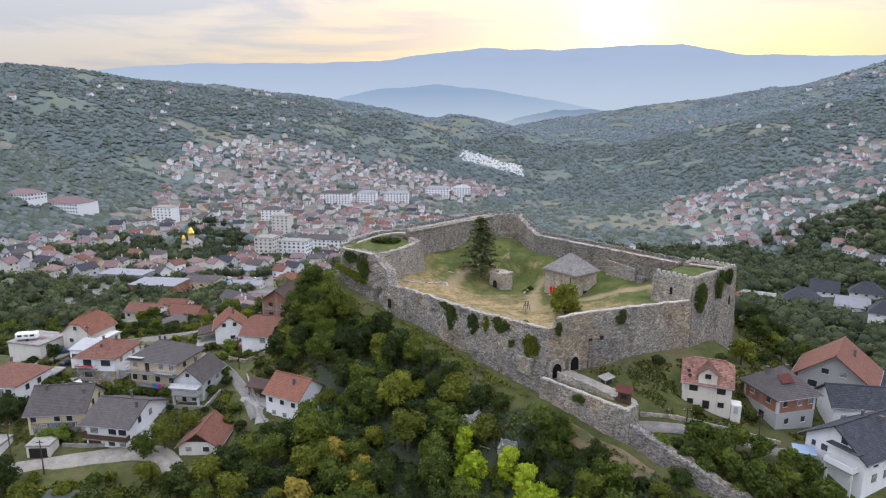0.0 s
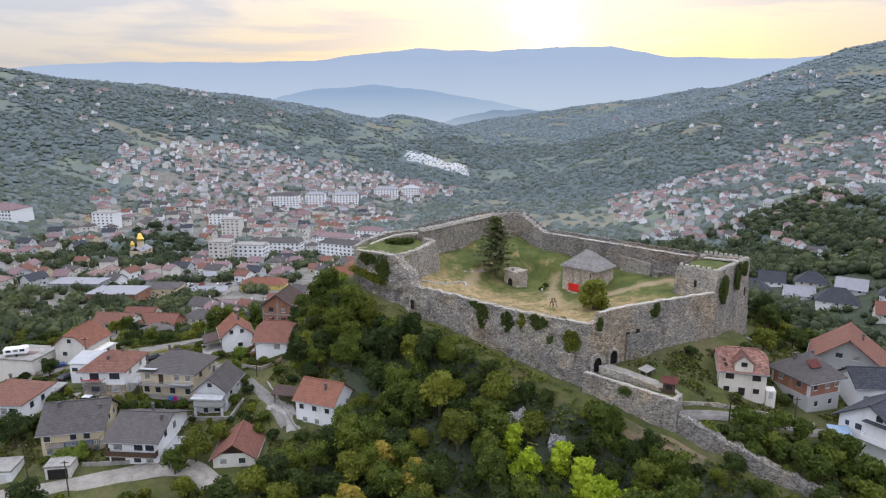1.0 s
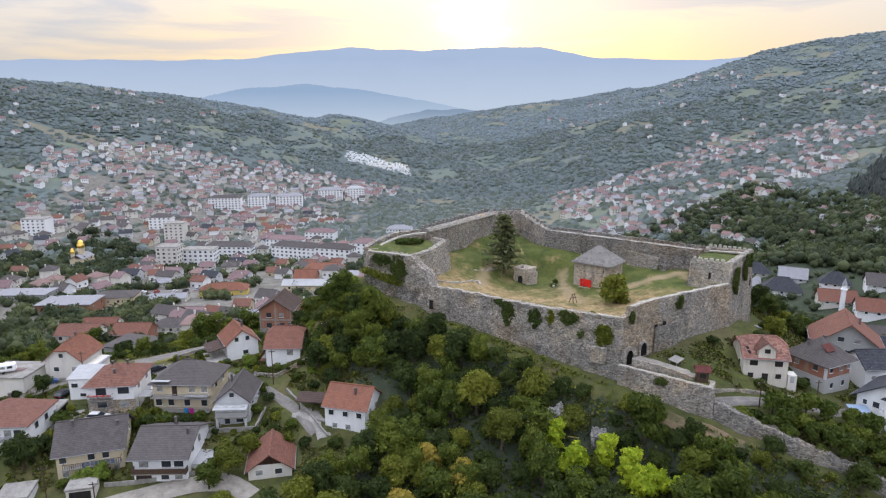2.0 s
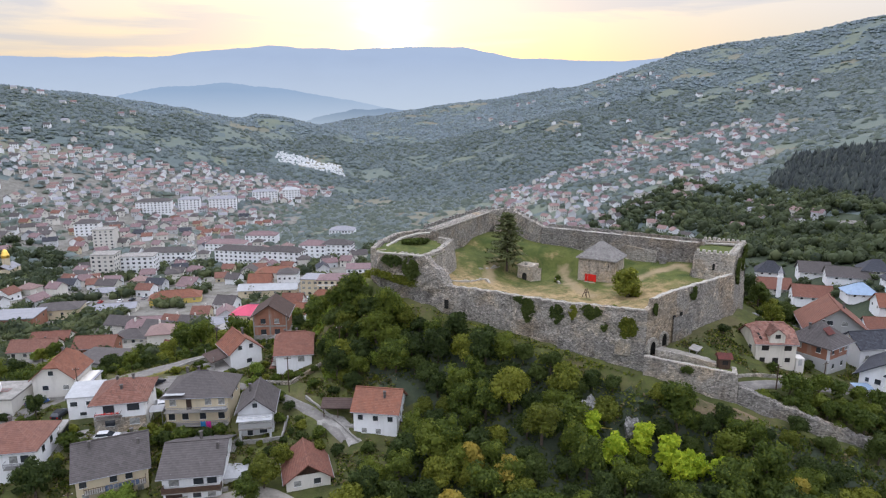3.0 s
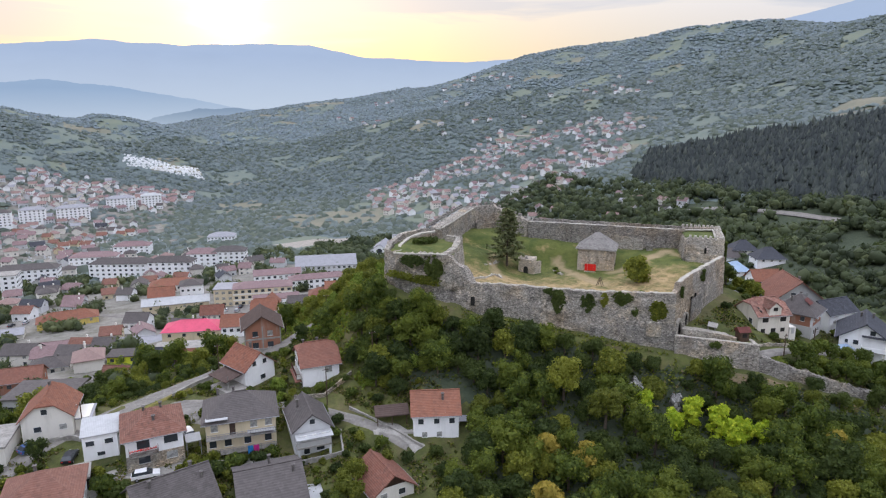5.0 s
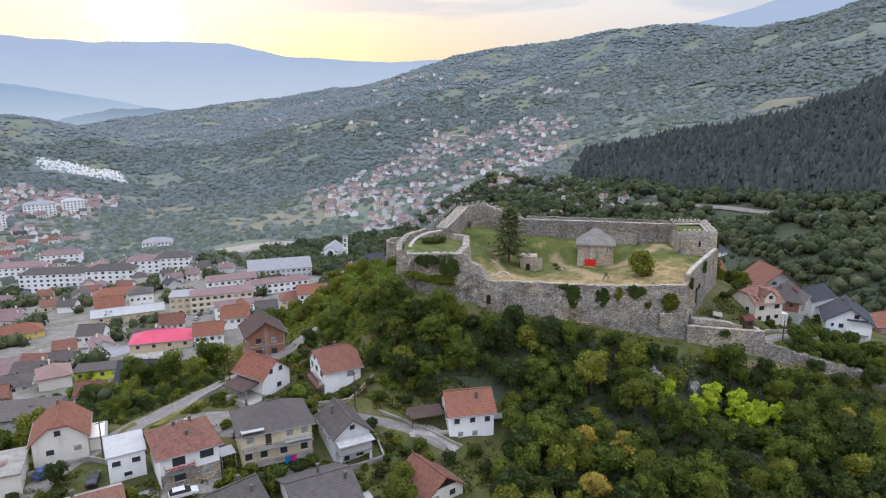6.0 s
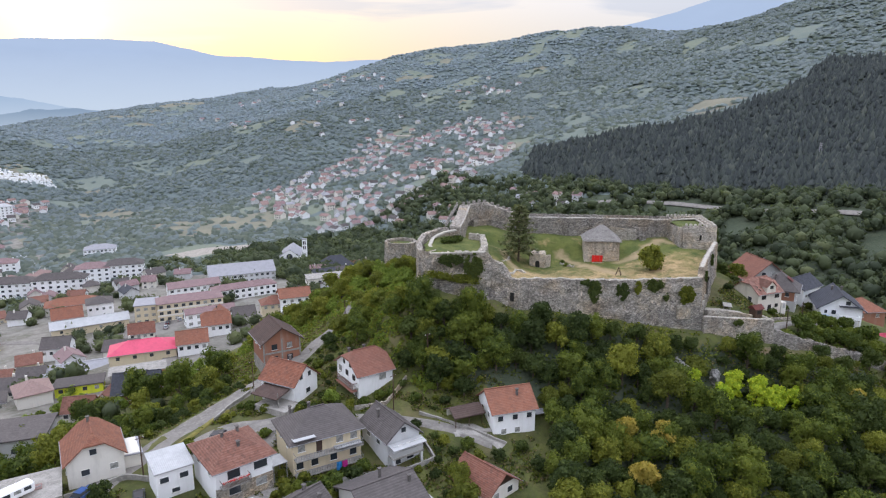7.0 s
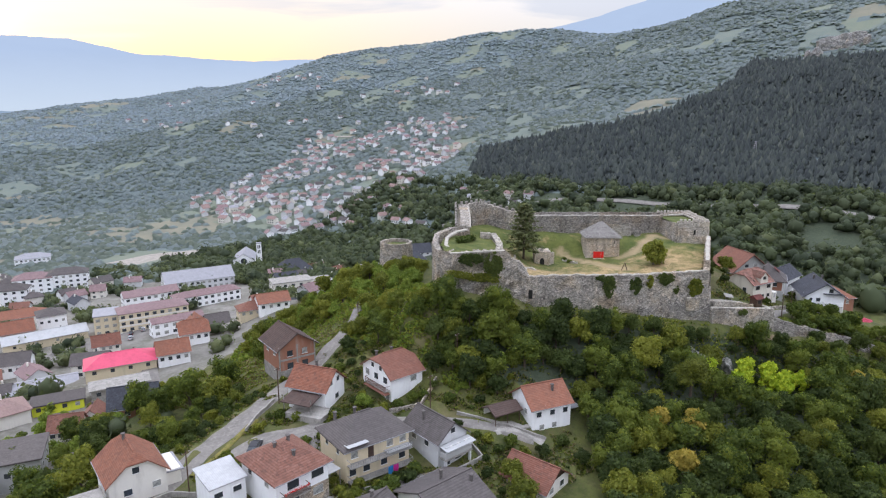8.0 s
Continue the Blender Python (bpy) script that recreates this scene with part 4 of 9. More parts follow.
def turf_patch(name, parent, poly, level, rise, label, mat=None, step=0.6):
    """A grassed surface within an outline, domed by rise in the middle."""
    xs, ys = [p[0] for p in poly], [p[1] for p in poly]
    X, Y = np.meshgrid(np.arange(min(xs), max(xs) + step, step), np.arange(min(ys), max(ys) + step, step))
    cx, cy = sum(xs) / len(xs), sum(ys) / len(ys)
    r = np.hypot(X - cx, Y - cy) / max(max(xs) - cx, max(ys) - cy)
    Z = level(X, Y) + rise * (1 - r * r) + 0.15 * waves(X, Y, 23, 4)
    idx = np.arange(X.size).reshape(X.shape)
    faces = np.stack([idx[:-1, :-1], idx[:-1, 1:], idx[1:, 1:], idx[1:, :-1]], -1).reshape(-1, 4)
    fx, fy = X.ravel()[faces].mean(1), Y.ravel()[faces].mean(1)
    faces = faces[inside(fx, fy, poly)]
    used, flat = np.unique(faces, return_inverse=True)
    mesh = sheet(np.stack([X, Y, Z], -1).reshape(-1, 3)[used], flat.reshape(faces.shape), name)
    mesh.polygons.foreach_set("use_smooth", np.ones(len(mesh.polygons), bool))
    return put(name, mesh, mat or TURF, parent, label)


turf_patch("turf", wb, WB, lambda x, y: 35.4 + 0.10 * (y - 146), 0.2, "uneven grass on the bastion")
bm = bmesh.new()
rng = random.Random(5)
for _ in range(420):
    a = rng.uniform(0, 6.28)
    spray(bm, (-14.2 + 3.6 * math.cos(a) * rng.random() ** .5, 157.6 + 1.5 * math.sin(a) * rng.random() ** .5, 36.9 + rng.random() * 0.9), rng, 0.4)
part("scrub", bm, LEAF_DARK, wb, "dark scrub in the hollow")

# west curtain, with its wall walk
wc = thing("curtain_wall", "tall grey curtain wall with a pale wall walk and battlements", "castle wall")
wall_run("masonry", wc, [(-9.6, 163.0, 39.3, 26), (2.0, 172.0, 39.8, 26), (13.0, 181.4, 40.2, 26)][::-1], 2.4, STONE, 0.02, 0.1)
strip("wall_walk", wc, [(13.6, 179.7, 39.9), (2.6, 170.6, 39.5), (-9.0, 161.6, 39.0)], 1.3, COPING, 0.1, 0.06, "pale mortared wall walk")
merlons(wc, (-10.4, 163.6, 39.2), (12.6, 182.0, 40.1), 1.0, 0.7, 1.0, 0.55, STONE_DARK)
# far corner bastion
fb = thing("corner_bastion", "battlemented corner bastion of grey rubble", "castle tower")
wall_run("masonry", fb, [(13.0, 181.6, 40.4, 26), (22.2, 179.2, 40.4, 26), (24.0, 172.0, 38.6, 26), (25.6, 166.2, 37.3, 26)][::-1], 1.7, STONE, 0.03, 0.5)
merlons(fb, (13.2, 181.2, 40.4), (22.0, 178.8, 40.4), 0.9, 0.7, 0.9, 0.5, STONE_DARK)
merlons(fb, (22.4, 178.2, 40.0), (25.2, 167.0, 37.5), 0.9, 0.9, 0.8, 0.5, STONE_DARK)
wall_run("footing", fb, [(15.0, 177.6, 35.6, 31), (21.0, 176.2, 35.4, 31), (23.6, 166.6, 34.4, 30)], 1.6, STONE_DARK, 0.1, 0.4, label="stepped inner footing")
# north-east curtain
ne = thing("curtain_wall", "straight dark rubble curtain wall with a pale top", "castle wall")
wall_run("masonry", ne, [(25.4, 166.4, 37.2, 25), (38.5, 151.0, 37.2, 24), (52.2, 136.0, 37.0, 22)][::-1], 2.0, STONE_DARK, 0.03, 0.12)
strip("coping", ne, [(51.0, 135.6, 36.9), (37.7, 150.2, 37.1), (24.7, 165.4, 37.1)], 0.8, COPING, 0.12, 0.1, "pale mortar wall walk")
wall_run("parapet", ne, [(26.4, 166.2, 37.9, 36.8), (39.2, 151.4, 37.8, 36.8), (53.0, 136.2, 37.6, 36.6)][::-1], 0.45, STONE_DARK, 0.0, 0.25, label="low worn parapet")
wall_run("repair", ne, [(38.6, 146.6, 35.0, 30.6), (43.6, 141.0, 34.2, 30.6)][::-1], 0.5, STONE_PALE, 0.0, 0.1, label="pale rebuilt patch of wall")
wall_run("stair_foot", ne, [(44.4, 140.4, 32.9, 30.6), (45.4, 139.3, 32.6, 30.6)][::-1], 1.6, STONE_DARK, 0.0, 0.1, label="low stone stub")

# east keep
ke = thing("keep", "square battlemented stone keep with grass on its roof", "castle tower")
KE = [(43.0, 126.9), (48.4, 120.2), (61.8, 131.3), (54.6, 138.2)]
KEY_PTS = [(43.0, 126.9, 37.0, 29.8), (48.4, 120.2, 37.2, 19.5), (61.8, 131.3, 37.2, 17), (54.6, 138.2, 37.0, 19), (51.8, 135.8, 37.0, 29)]
wall_run("masonry", ke, KEY_PTS[:2], 1.2, STONE_PALE, 0.12, 0.06)
wall_run("masonry", ke, KEY_PTS[1:3], 1.4, STONE, 0.05, 0.08)
wall_run("masonry", ke, KEY_PTS[2:5], 1.2, STONE, 0.05, 0.08)
wall_run("masonry", ke, [(51.8, 135.8, 35.6, 29.5), (43.0, 126.9, 36.4, 29.5)], 0.9, STONE, 0.10, 0.4)
for (ax, ay), (bx, by) in zip(KE[:3], KE[1:]):
    cx, cy = 52.0, 129.2
    f = 0.955
    merlons(ke, (cx + (ax - cx) * f, cy + (ay - cy) * f, 37.1), (cx + (bx - cx) * f, cy + (by - cy) * f, 37.2), 0.62, 0.42, 0.75, 0.5, COPING)
strip("wall_walk", ke, [(53.6, 136.2, 36.6), (60.2, 131.2, 36.8), (48.6, 121.8, 36.8)][::-1], 0.9, COPING, 0.05, 0.05, "pale wall walk")
turf_patch("turf", ke, [(cx_ * 0.93 + 52 * 0.07, cy_ * 0.93 + 129.2 * 0.07) for cx_, cy_ in KE], lambda x, y: 36.0 + 0 * x, 0.35, "grass on the keep roof")
ivy(ke, (50.6, 121.6, 33.2), (0.77, 0.64, 0), (0.64, -0.77, 0), 3.6, 5.0, 71)
ivy(ke, (56.0, 126.0, 34.6), (0.77, 0.64, 0), (0.64, -0.77, 0), 2.0, 5.4, 72)
ivy(ke, (58.8, 128.4, 35.8), (0.77, 0.64, 0), (0.64, -0.77, 0), 2.6, 2.6, 73)
bm = boxed(-0.25, 0.25, -0.06, 0.06, -0.7, 0.7)
part("arrow_slit", bm, DARK, ke, "dark arrow slit", pose(45.35, 123.1, 34.2, 0, 0, -51))
bm = boxed(-0.25, 0.25, -0.06, 0.06, -0.9, 0.9)
part("arrow_slit", bm, DARK, ke, "dark arrow slit", pose(59.6, 128.5, 30.6, 0, 0, 39.7))

# south-east curtain, from the corner to the keep
se = thing("curtain_wall", "stepped rubble curtain wall above the castle gate", "castle wall")
wall_run("masonry", se, [(19.1, 110.4, 30.6, 18), (20.6, 110.9, 31.0, 18), (21.0, 111.0, 32.4, 18), (26.5, 112.9, 32.9, 19), (28.2, 113.4, 32.9, 19)], 1.3, STONE_OCHRE, 0.03, 0.2)
wall_run("masonry", se, [(28.0, 113.34, 32.9, 19), (48.2, 119.5, 33.2, 19)], 1.3, STONE, 0.03, 0.2)
strip("coping", se, [(21.2, 111.3, 32.5), (26.5, 113.1, 32.9), (48.0, 119.7, 33.2)], 0.8, COPING, 0.1, 0.2, "pale weathered coping")
SE_ALONG, SE_OUT = Vector((0.957, 0.29, 0)), Vector((0.29, -0.957, 0))
ivy(se, (33.2, 114.8, 31.6), SE_ALONG, SE_OUT, 1.7, 2.8, 81)
ivy(se, (20.9, 110.8, 30.6), SE_ALONG, SE_OUT, 1.0, 2.0, 82)


def gate(parent, u, sill, w, h, recess):
    """An arched gateway: a stone ring round a dark door."""
    p = Vector((19.1, 110.4, 0)) + SE_ALONG * u + SE_OUT * (0.035 * (31.5 - sill))
    m = pose(p.x, p.y, sill, 0, 0, 16.9)
    def outline(w_, h_):
        pts = [(-w_ / 2, 0), (-w_ / 2, h_ * 0.55)]
        for k in range(1, 8):
            a = math.pi * (1 - k / 8)
            pts.append((w_ / 2 * math.cos(a), h_ * 0.55 + h_ * 0.45 * math.sin(a)))
        return pts + [(w_ / 2, h_ * 0.55), (w_ / 2, 0)]
    bm = bmesh.new()
    o, i = outline(w + recess * 2, h + recess), outline(w, h)
    vo = [[bm.verts.new((x, y, z)) for x, z in o] for y in (-0.34, 0.3)]
    vi = [[bm.verts.new((x, y, z)) for x, z in i] for y in (-0.34, 0.3)]
    for k in range(len(o) - 1):
        bm.faces.new((vo[0][k], vo[0][k + 1], vi[0][k + 1], vi[0][k]))
        bm.faces.new((vi[0][k], vi[0][k + 1], vi[1][k + 1], vi[1][k]))
        bm.faces.new((vo[0][k + 1], vo[0][k], vo[1][k], vo[1][k + 1]))
    arch = part("gateway", bm, STONE_PALE, parent, "pointed stone gateway arch", m)
    bm = bmesh.new()
    bm.faces.new([bm.verts.new((x, -0.05, z)) for x, z in i])
    bmesh.ops.solidify(bm, geom=bm.faces[:], thickness=0.1)
    part("gate_door", bm, DARK, arch, "dark plank door")


gate(se, 1.7, 21.2, 1.9, 2.9, 0.75)
gate(se, 5.3, 22.3, 1.7, 2.7, 0.35)
for k, (u, z) in enumerate([(8.6, 27.6), (10.4, 27.2), (10.9, 27.9)]):
    p = Vector((19.1, 110.4, 0)) + SE_ALONG * u + SE_OUT * 0.17
    part("putlog_hole", boxed(-0.3, 0.3, -0.12, 0.12, -0.4, 0.4), DARK, se, "dark hole in the masonry", pose(p.x, p.y, z, 0, 0, 16.9))
p = Vector((19.1, 110.4, 0)) + SE_ALONG * 11.5 + SE_OUT * 0.34
part("patch", boxed(-3.3, 3.3, -0.12, 0.12, -2.9, 2.4, 0.08), STONE_DARK, se, "grey re-pointed patch of wall", pose(p.x, p.y, 25.2, 0, 0, 16.9))
part("postern", boxed(-0.45, 0.45, -0.12, 0.12, -1, 1), DARK, sw, "small dark postern", pose(-12.2, 140.3, 26.2, 0, 0, -50))

# ramp below the gate, its outer wall and the long sloping wall
rw = thing("ramp_wall", "stone retaining wall of the castle ramp", "castle wall")
wall_run("masonry", rw, [(17.6, 108.6, 22.0, 15), (24.5, 103.0, 21.3, 13.5), (30.7, 98.0, 20.7, 14.5), (33.4, 101.4, 20.6, 16)], 0.9, STONE, 0.06, 0.15)
strip("coping", rw, [(17.9, 108.8, 22.0), (24.6, 103.4, 21.3), (30.7, 98.5, 20.7), (33.0, 101.4, 20.6)], 0.6, COPING, 0.06, 0.1, "pale coping")
ivy(rw, (23.6, 103.4, 20.5), (0.78, -0.63, 0), (-0.63, -0.78, 0), 1.8, 1.4, 91)
rp = thing("ramp", "pale concrete ramp leading to the castle gate", "ramp")
wall_run("ramp_slab", rp, [(21.5, 110.2, 22.4, 18), (25.0, 107.2, 22.0, 18), (30.0, 103.6, 20.9, 17), (33.5, 102.6, 19.6, 17)], 2.3, GRAVEL, 0.0, 0.03)
wall_run("kerb", rp, [(20.7, 109.2, 22.9, 18), (24.7, 106.3, 22.3, 18), (29.6, 102.4, 21.2, 17)], 0.45, STONE_PALE, 0.0, 0.1, label="low stone kerb wall")
turf_patch("bank", rp, [(18.2, 109.2), (21, 109.6), (25, 106.4), (29.8, 102.6), (32.8, 101.4), (30.4, 98.9), (24.6, 103.6)], lambda x, y: 20.3 + 0.06 * (y - 100), 0.1, "grass strip beside the ramp")
lw = thing("hillside_wall", "long rubble wall running down the hillside", "castle wall")
wall_run("masonry", lw, [(31.0, 97.8, 18.4, 12.5), (36.0, 93.6, 16.2, 10), (42.0, 88.4, 13.8, 7), (48.0, 83.3, 11.6, 4), (58.0, 75.5, 7.5, 0), (75, 64, 2, -6)], 1.9, STONE_DARK, 0.10, 0.5)

# round outwork beyond the bastion
ow = thing("outwork_tower", "low round stone outwork with a grassy top", "castle tower")
ring = [(6.3 + 5.0 * math.cos(a), 200.5 + 5.0 * math.sin(a)) for a in [k * math.pi / 9 for k in range(18)]]
wall_run("masonry", ow, [(x, y, 27.6, 10) for x, y in ring + ring[:1]], 0.8, STONE, 0.03, 0.12)
turf_patch("turf", ow, [(6.3 + 4.5 * math.cos(a), 200.5 + 4.5 * math.sin(a)) for a in [k * math.pi / 6 for k in range(12)]], lambda x, y: 26.6 + 0 * x, 0.2, "dry grass on the outwork", COURT)

# powder magazine in the courtyard
mg = thing("magazine", "square stone magazine with a grey pyramid shingle roof", "building", pose(29.5, 143.7, 27.4, 0, 0, -51.1))
bm = boxed(-4.5, 4.5, -3.6, 3.6, -1.2, 6.1)
bmesh.ops.subdivide_edges(bm, edges=bm.edges[:], cuts=7, use_grid_fill=True)
for v in bm.verts:
    v.co = rough(v.co, 0.10)
    k = 1 + 0.03 * (1 - v.co.z / 6)
    v.co.x, v.co.y = v.co.x * k, v.co.y * k
part("wall", bm, MAG_WALL, mg)
bm = bmesh.new()
eave = [bm.verts.new(p) for p in ((-5.1, -4.2, 5.75), (5.1, -4.2, 5.75), (5.1, 4.2, 5.75), (-5.1, 4.2, 5.75))]
brim = [bm.verts.new(p) for p in ((-5.05, -4.15, 6.0), (5.05, -4.15, 6.0), (5.05, 4.15, 6.0), (-5.05, 4.15, 6.0))]
apex = [bm.verts.new((-0.5, 0, 9.75)), bm.verts.new((0.5, 0, 9.75))]
bm.faces.new(eave[::-1])
for k in range(4):
    bm.faces.new((eave[k], eave[(k + 1) % 4], brim[(k + 1) % 4], brim[k]))
bm.faces.new((brim[0], brim[1], apex[1], apex[0]))
bm.faces.new((brim[1], brim[2], apex[1]))
bm.faces.new((brim[2], brim[3], apex[0], apex[1]))
bm.faces.new((brim[3], brim[0], apex[0]))
part("roof", bm, SHINGLE, mg, "weathered grey shingle roof")
# shingle courses, each a thin lapped board
for c in range(12):
    t0, t1 = c / 12, (c + 1) / 12
    bm = bmesh.new()
    lo = [(sx * (5.13 - 4.6 * t0), sy * (4.22 * (1 - t0)), 5.98 + 3.75 * t0 + 0.10) for sx, sy in ((-1, -1), (1, -1), (1, 1), (-1, 1))]
    hi = [(sx * (5.13 - 4.6 * t1), sy * (4.22 * (1 - t1)), 5.98 + 3.75 * t1 + 0.02) for sx, sy in ((-1, -1), (1, -1), (1, 1), (-1, 1))]
    n = 22
    for k in range(4):
        a, b, p, q = Vector(lo[k]), Vector(lo[(k + 1) % 4]), Vector(hi[k]), Vector(hi[(k + 1) % 4])
        for s in range(n):
            drop = Vector((0, 0, -0.10 * random.random()))
            v = [bm.verts.new(w) for w in (a.lerp(b, s / n) + drop, a.lerp(b, (s + 0.97) / n) + drop, p.lerp(q, (s + 0.97) / n), p.lerp(q, s / n))]
            bm.faces.new(v)
    tagged(part("shingle_course", bm, SHINGLE, mg), kind="stuff")
part("base_step", boxed(-2.6, 3.2, -5.0, -3.5, -1.2, 0.25, 0.05), STONE_PALE, mg, "worn stone step")
door = part("door", boxed(-1.9, -0.5, -3.86, -3.72, 0.2, 2.0, 0.03), RED, mg, "open red door leaves")
for x0, x1 in ((-2.6, -1.95), (-0.45, 0.2)):
    part("door_leaf", boxed(x0, x1, -4.1, -3.95, 0.2, 2.05, 0.02), RED, mg, "bright red door leaf")
part("doorway", boxed(3.0, 3.12, -3.82, -3.68, 4.2, 5.1), DARK, mg, "dark vent slit")
part("doorway", boxed(4.55, 4.72, -1.0, 0.1, 0.0, 1.9), DARK, mg, "low dark side opening")

# vaulted hut
hu = thing("stone_hut", "small rendered hut with an arched doorway in the bank", "building", pose(14.1, 153.4, 26.6, 0, 0, -50))
bm = boxed(-2.0, 2.0, -1.7, 2.2, -1.2, 3.5)
bmesh.ops.subdivide_edges(bm, edges=bm.edges[:], cuts=5, use_grid_fill=True)
for v in bm.verts:
    v.co = rough(v.co, 0.16)
part("wall", bm, MAG_WALL, hu)
bm = boxed(-2.2, 2.2, -1.9, 2.3, 3.2, 3.7)
bmesh.ops.subdivide_edges(bm, edges=bm.edges[:], cuts=5, use_grid_fill=True)
for v in bm.verts:
    v.co = rough(v.co, 0.3)
part("roof", bm, MAG_WALL, hu, "rough stone slab roof")
bm = bmesh.new()
arch = [(-0.55, 0.0), (0.55, 0.0), (0.55, 1.25)] + [(0.55 * math.cos(a), 1.25 + 0.55 * math.sin(a)) for a in (0.5, 1.0, 1.57, 2.14, 2.64)] + [(-0.55, 1.25)]
fore, back = [bm.verts.new((x, -2.0, z)) for x, z in arch], [bm.verts.new((x, -1.6, z)) for x, z in arch]
bm.faces.new(fore)
for k in range(len(arch)):
    bm.faces.new((fore[k - 1], back[k - 1], back[k], fore[k]))
part("doorway", bm, DARK, hu, "dark arched doorway")
part("chimney_stub", boxed(-0.4, 0.3, -1.2, -0.6, 3.6, 4.2, 0.08), STONE_DARK, hu)
wall_run("wing_wall", hu, [(2.0, -1.7, 3.2, -0.5), (3.6, 0.4, 3.0, -0.5)], 0.5, MAG_WALL, 0.0, 0.1)

# low ruined wall lines in the grass
for line in ([(-9.6, 147.2), (-4.2, 146.4), (0.6, 149.4), (0.9, 147.0)], [(1.6, 154.6), (5.8, 156.2), (8.6, 158.0)], [(20.4, 150.4), (18.6, 145.0)]):
    rl = thing("ruined_footing", "low line of pale stones in the grass", "ruin")
    wall_run("stone_line", rl, [(x, y, court_z(x, y) + 0.35, court_z(x, y) - 0.4) for x, y in line], 0.45, COPING, 0.0, 0.5)

# small wooden frame on the lawn
fr = thing("wooden_frame", "weathered wooden cart frame on the straw lawn", "cart", pose(17.8, 131, court_z(17.8, 131) - 0.05, 0, 0, 20))
for sx in (-0.55, 0.55):
    bm = bmesh.new()
    tube(bm, (sx, -0.7, 0), (sx * 0.5, 0, 2.1), 0.07, 0.06)
    tube(bm, (sx, 0.7, 0), (sx * 0.5, 0, 2.1), 0.07, 0.06)
    part("leg_pair", bm, WOOD, fr)
bm = bmesh.new()
tube(bm, (-0.9, 0, 1.2), (0.9, 0, 1.2), 0.07, 0.07)
tube(bm, (-0.6, 0, 2.05), (0.6, 0, 2.05), 0.06, 0.06)
part("crossbar", bm, WOOD, fr)

# red kiosk by the ramp
kz = 20.4
ks = thing("kiosk", "small red-brown wooden ticket hut at the ramp", "hut", pose(31.2, 102.4, kz, 0, 0, -25))
part("wall", boxed(-1.0, 1.0, -1.0, 1.0, -0.6, 2.2, 0.03), WOOD, ks)
bm = bmesh.new()
v = [bm.verts.new(p) for p in ((-1.4, -1.3, 2.1), (1.4, -1.3, 2.1), (1.4, 1.3, 2.1), (-1.4, 1.3, 2.1), (-1.4, 0, 3.0), (1.4, 0, 3.0))]
for f in ((0, 1, 5, 4), (2, 3, 4, 5), (0, 4, 3), (1, 2, 5), (3, 2, 1, 0)):
    bm.faces.new([v[i] for i in f])
part("roof", bm, WOOD_RED, ks, "dark red gabled roof")
part("hatch", boxed(-0.5, 0.5, -1.05, -0.98, 0.9, 1.7), DARK, ks, "closed dark hatch")
# timber shelter and rubble on the bank
sl = thing("shelter", "collapsed grey timber shelter on the grass bank", "shelter", pose(29.6, 108.6, height(29.6, 108.6) - 0.2, 0, 0, 30))
for x, y in ((-1.3, -1), (1.3, -1), (1.3, 1), (-1.3, 1)):
    bm = bmesh.new()
    tube(bm, (x * 0.7, y * 0.7, -0.6), (x * 0.7, y * 0.7, 1.4), 0.1, 0.08)
    part("post", bm, CONCRETE, sl)
part("roof", boxed(-1.3, 1.3, -1.0, 1.0, 1.35, 1.5, 0.04), CONCRETE, sl, "sagging grey roof", pose(0, 0, 0, 6, -5, 0))


# limestone breaking through the wooded slope
def boulder(x, y, z, wide, high, seed, label):
    r = random.Random(seed)
    ob = thing("rock_outcrop", label, "rock", pose(x, y, z, 0, 0, r.uniform(0, 90)))
    for k in range(3):
        bm = bmesh.new()
        bmesh.ops.create_icosphere(bm, subdivisions=3, radius=1.0)
        for v in bm.verts:
            p = v.co * 1.4 + Vector((seed, k * 3, 0))
            v.co = Vector((v.co.x * wide * 0.4, v.co.y * wide * 0.3, v.co.z * high * 0.6)) * (1 + 0.55 * noise.noise(p) + 0.25 * noise.noise(p * 2.6))
        part("rock", bm, ROCK, ob, m=pose((k - 1) * wide * 0.35, r.uniform(-0.4, 0.4), high * 0.2 * r.random(), r.uniform(-15, 15), r.uniform(-20, 20), r.uniform(0, 90)))


boulder(4.8, 107.8, 12.6, 4.2, 3.6, 3, "pale limestone rock among dark trees below the wall")
boulder(11.4, 103.0, 10.4, 3.0, 3.4, 7, "weathered limestone rock under the ramp wall")
st = thing("step_rail", "yellow painted handrails on the wooded slope", "railing", pose(6.6, 105.2, 9.6, 0, 0, -28))
for k in range(2):
    bm = bmesh.new()
    tube(bm, (k * 2.4, 0.4 * k, 0.9 - 0.3 * k), (k * 2.4 + 2.0, 0.4 * k, 0.8 - 0.3 * k), 0.09, 0.09, 6)
    part("rail", bm, YELLOW, st, "yellow rail")
    for e in (0.1, 1.9):
        bm = bmesh.new()
        tube(bm, (k * 2.4 + e, 0.4 * k, -2.2), (k * 2.4 + e, 0.4 * k, 0.9 - 0.3 * k), 0.05, 0.05, 6)
        part("post", bm, METAL, st)


# ---- houses ----
CACHE = {}
CHIMNEY = soft("sooty_chimney", (0.16, 0.145, 0.135), (0.08, 0.072, 0.07), 2.0, 0.95)


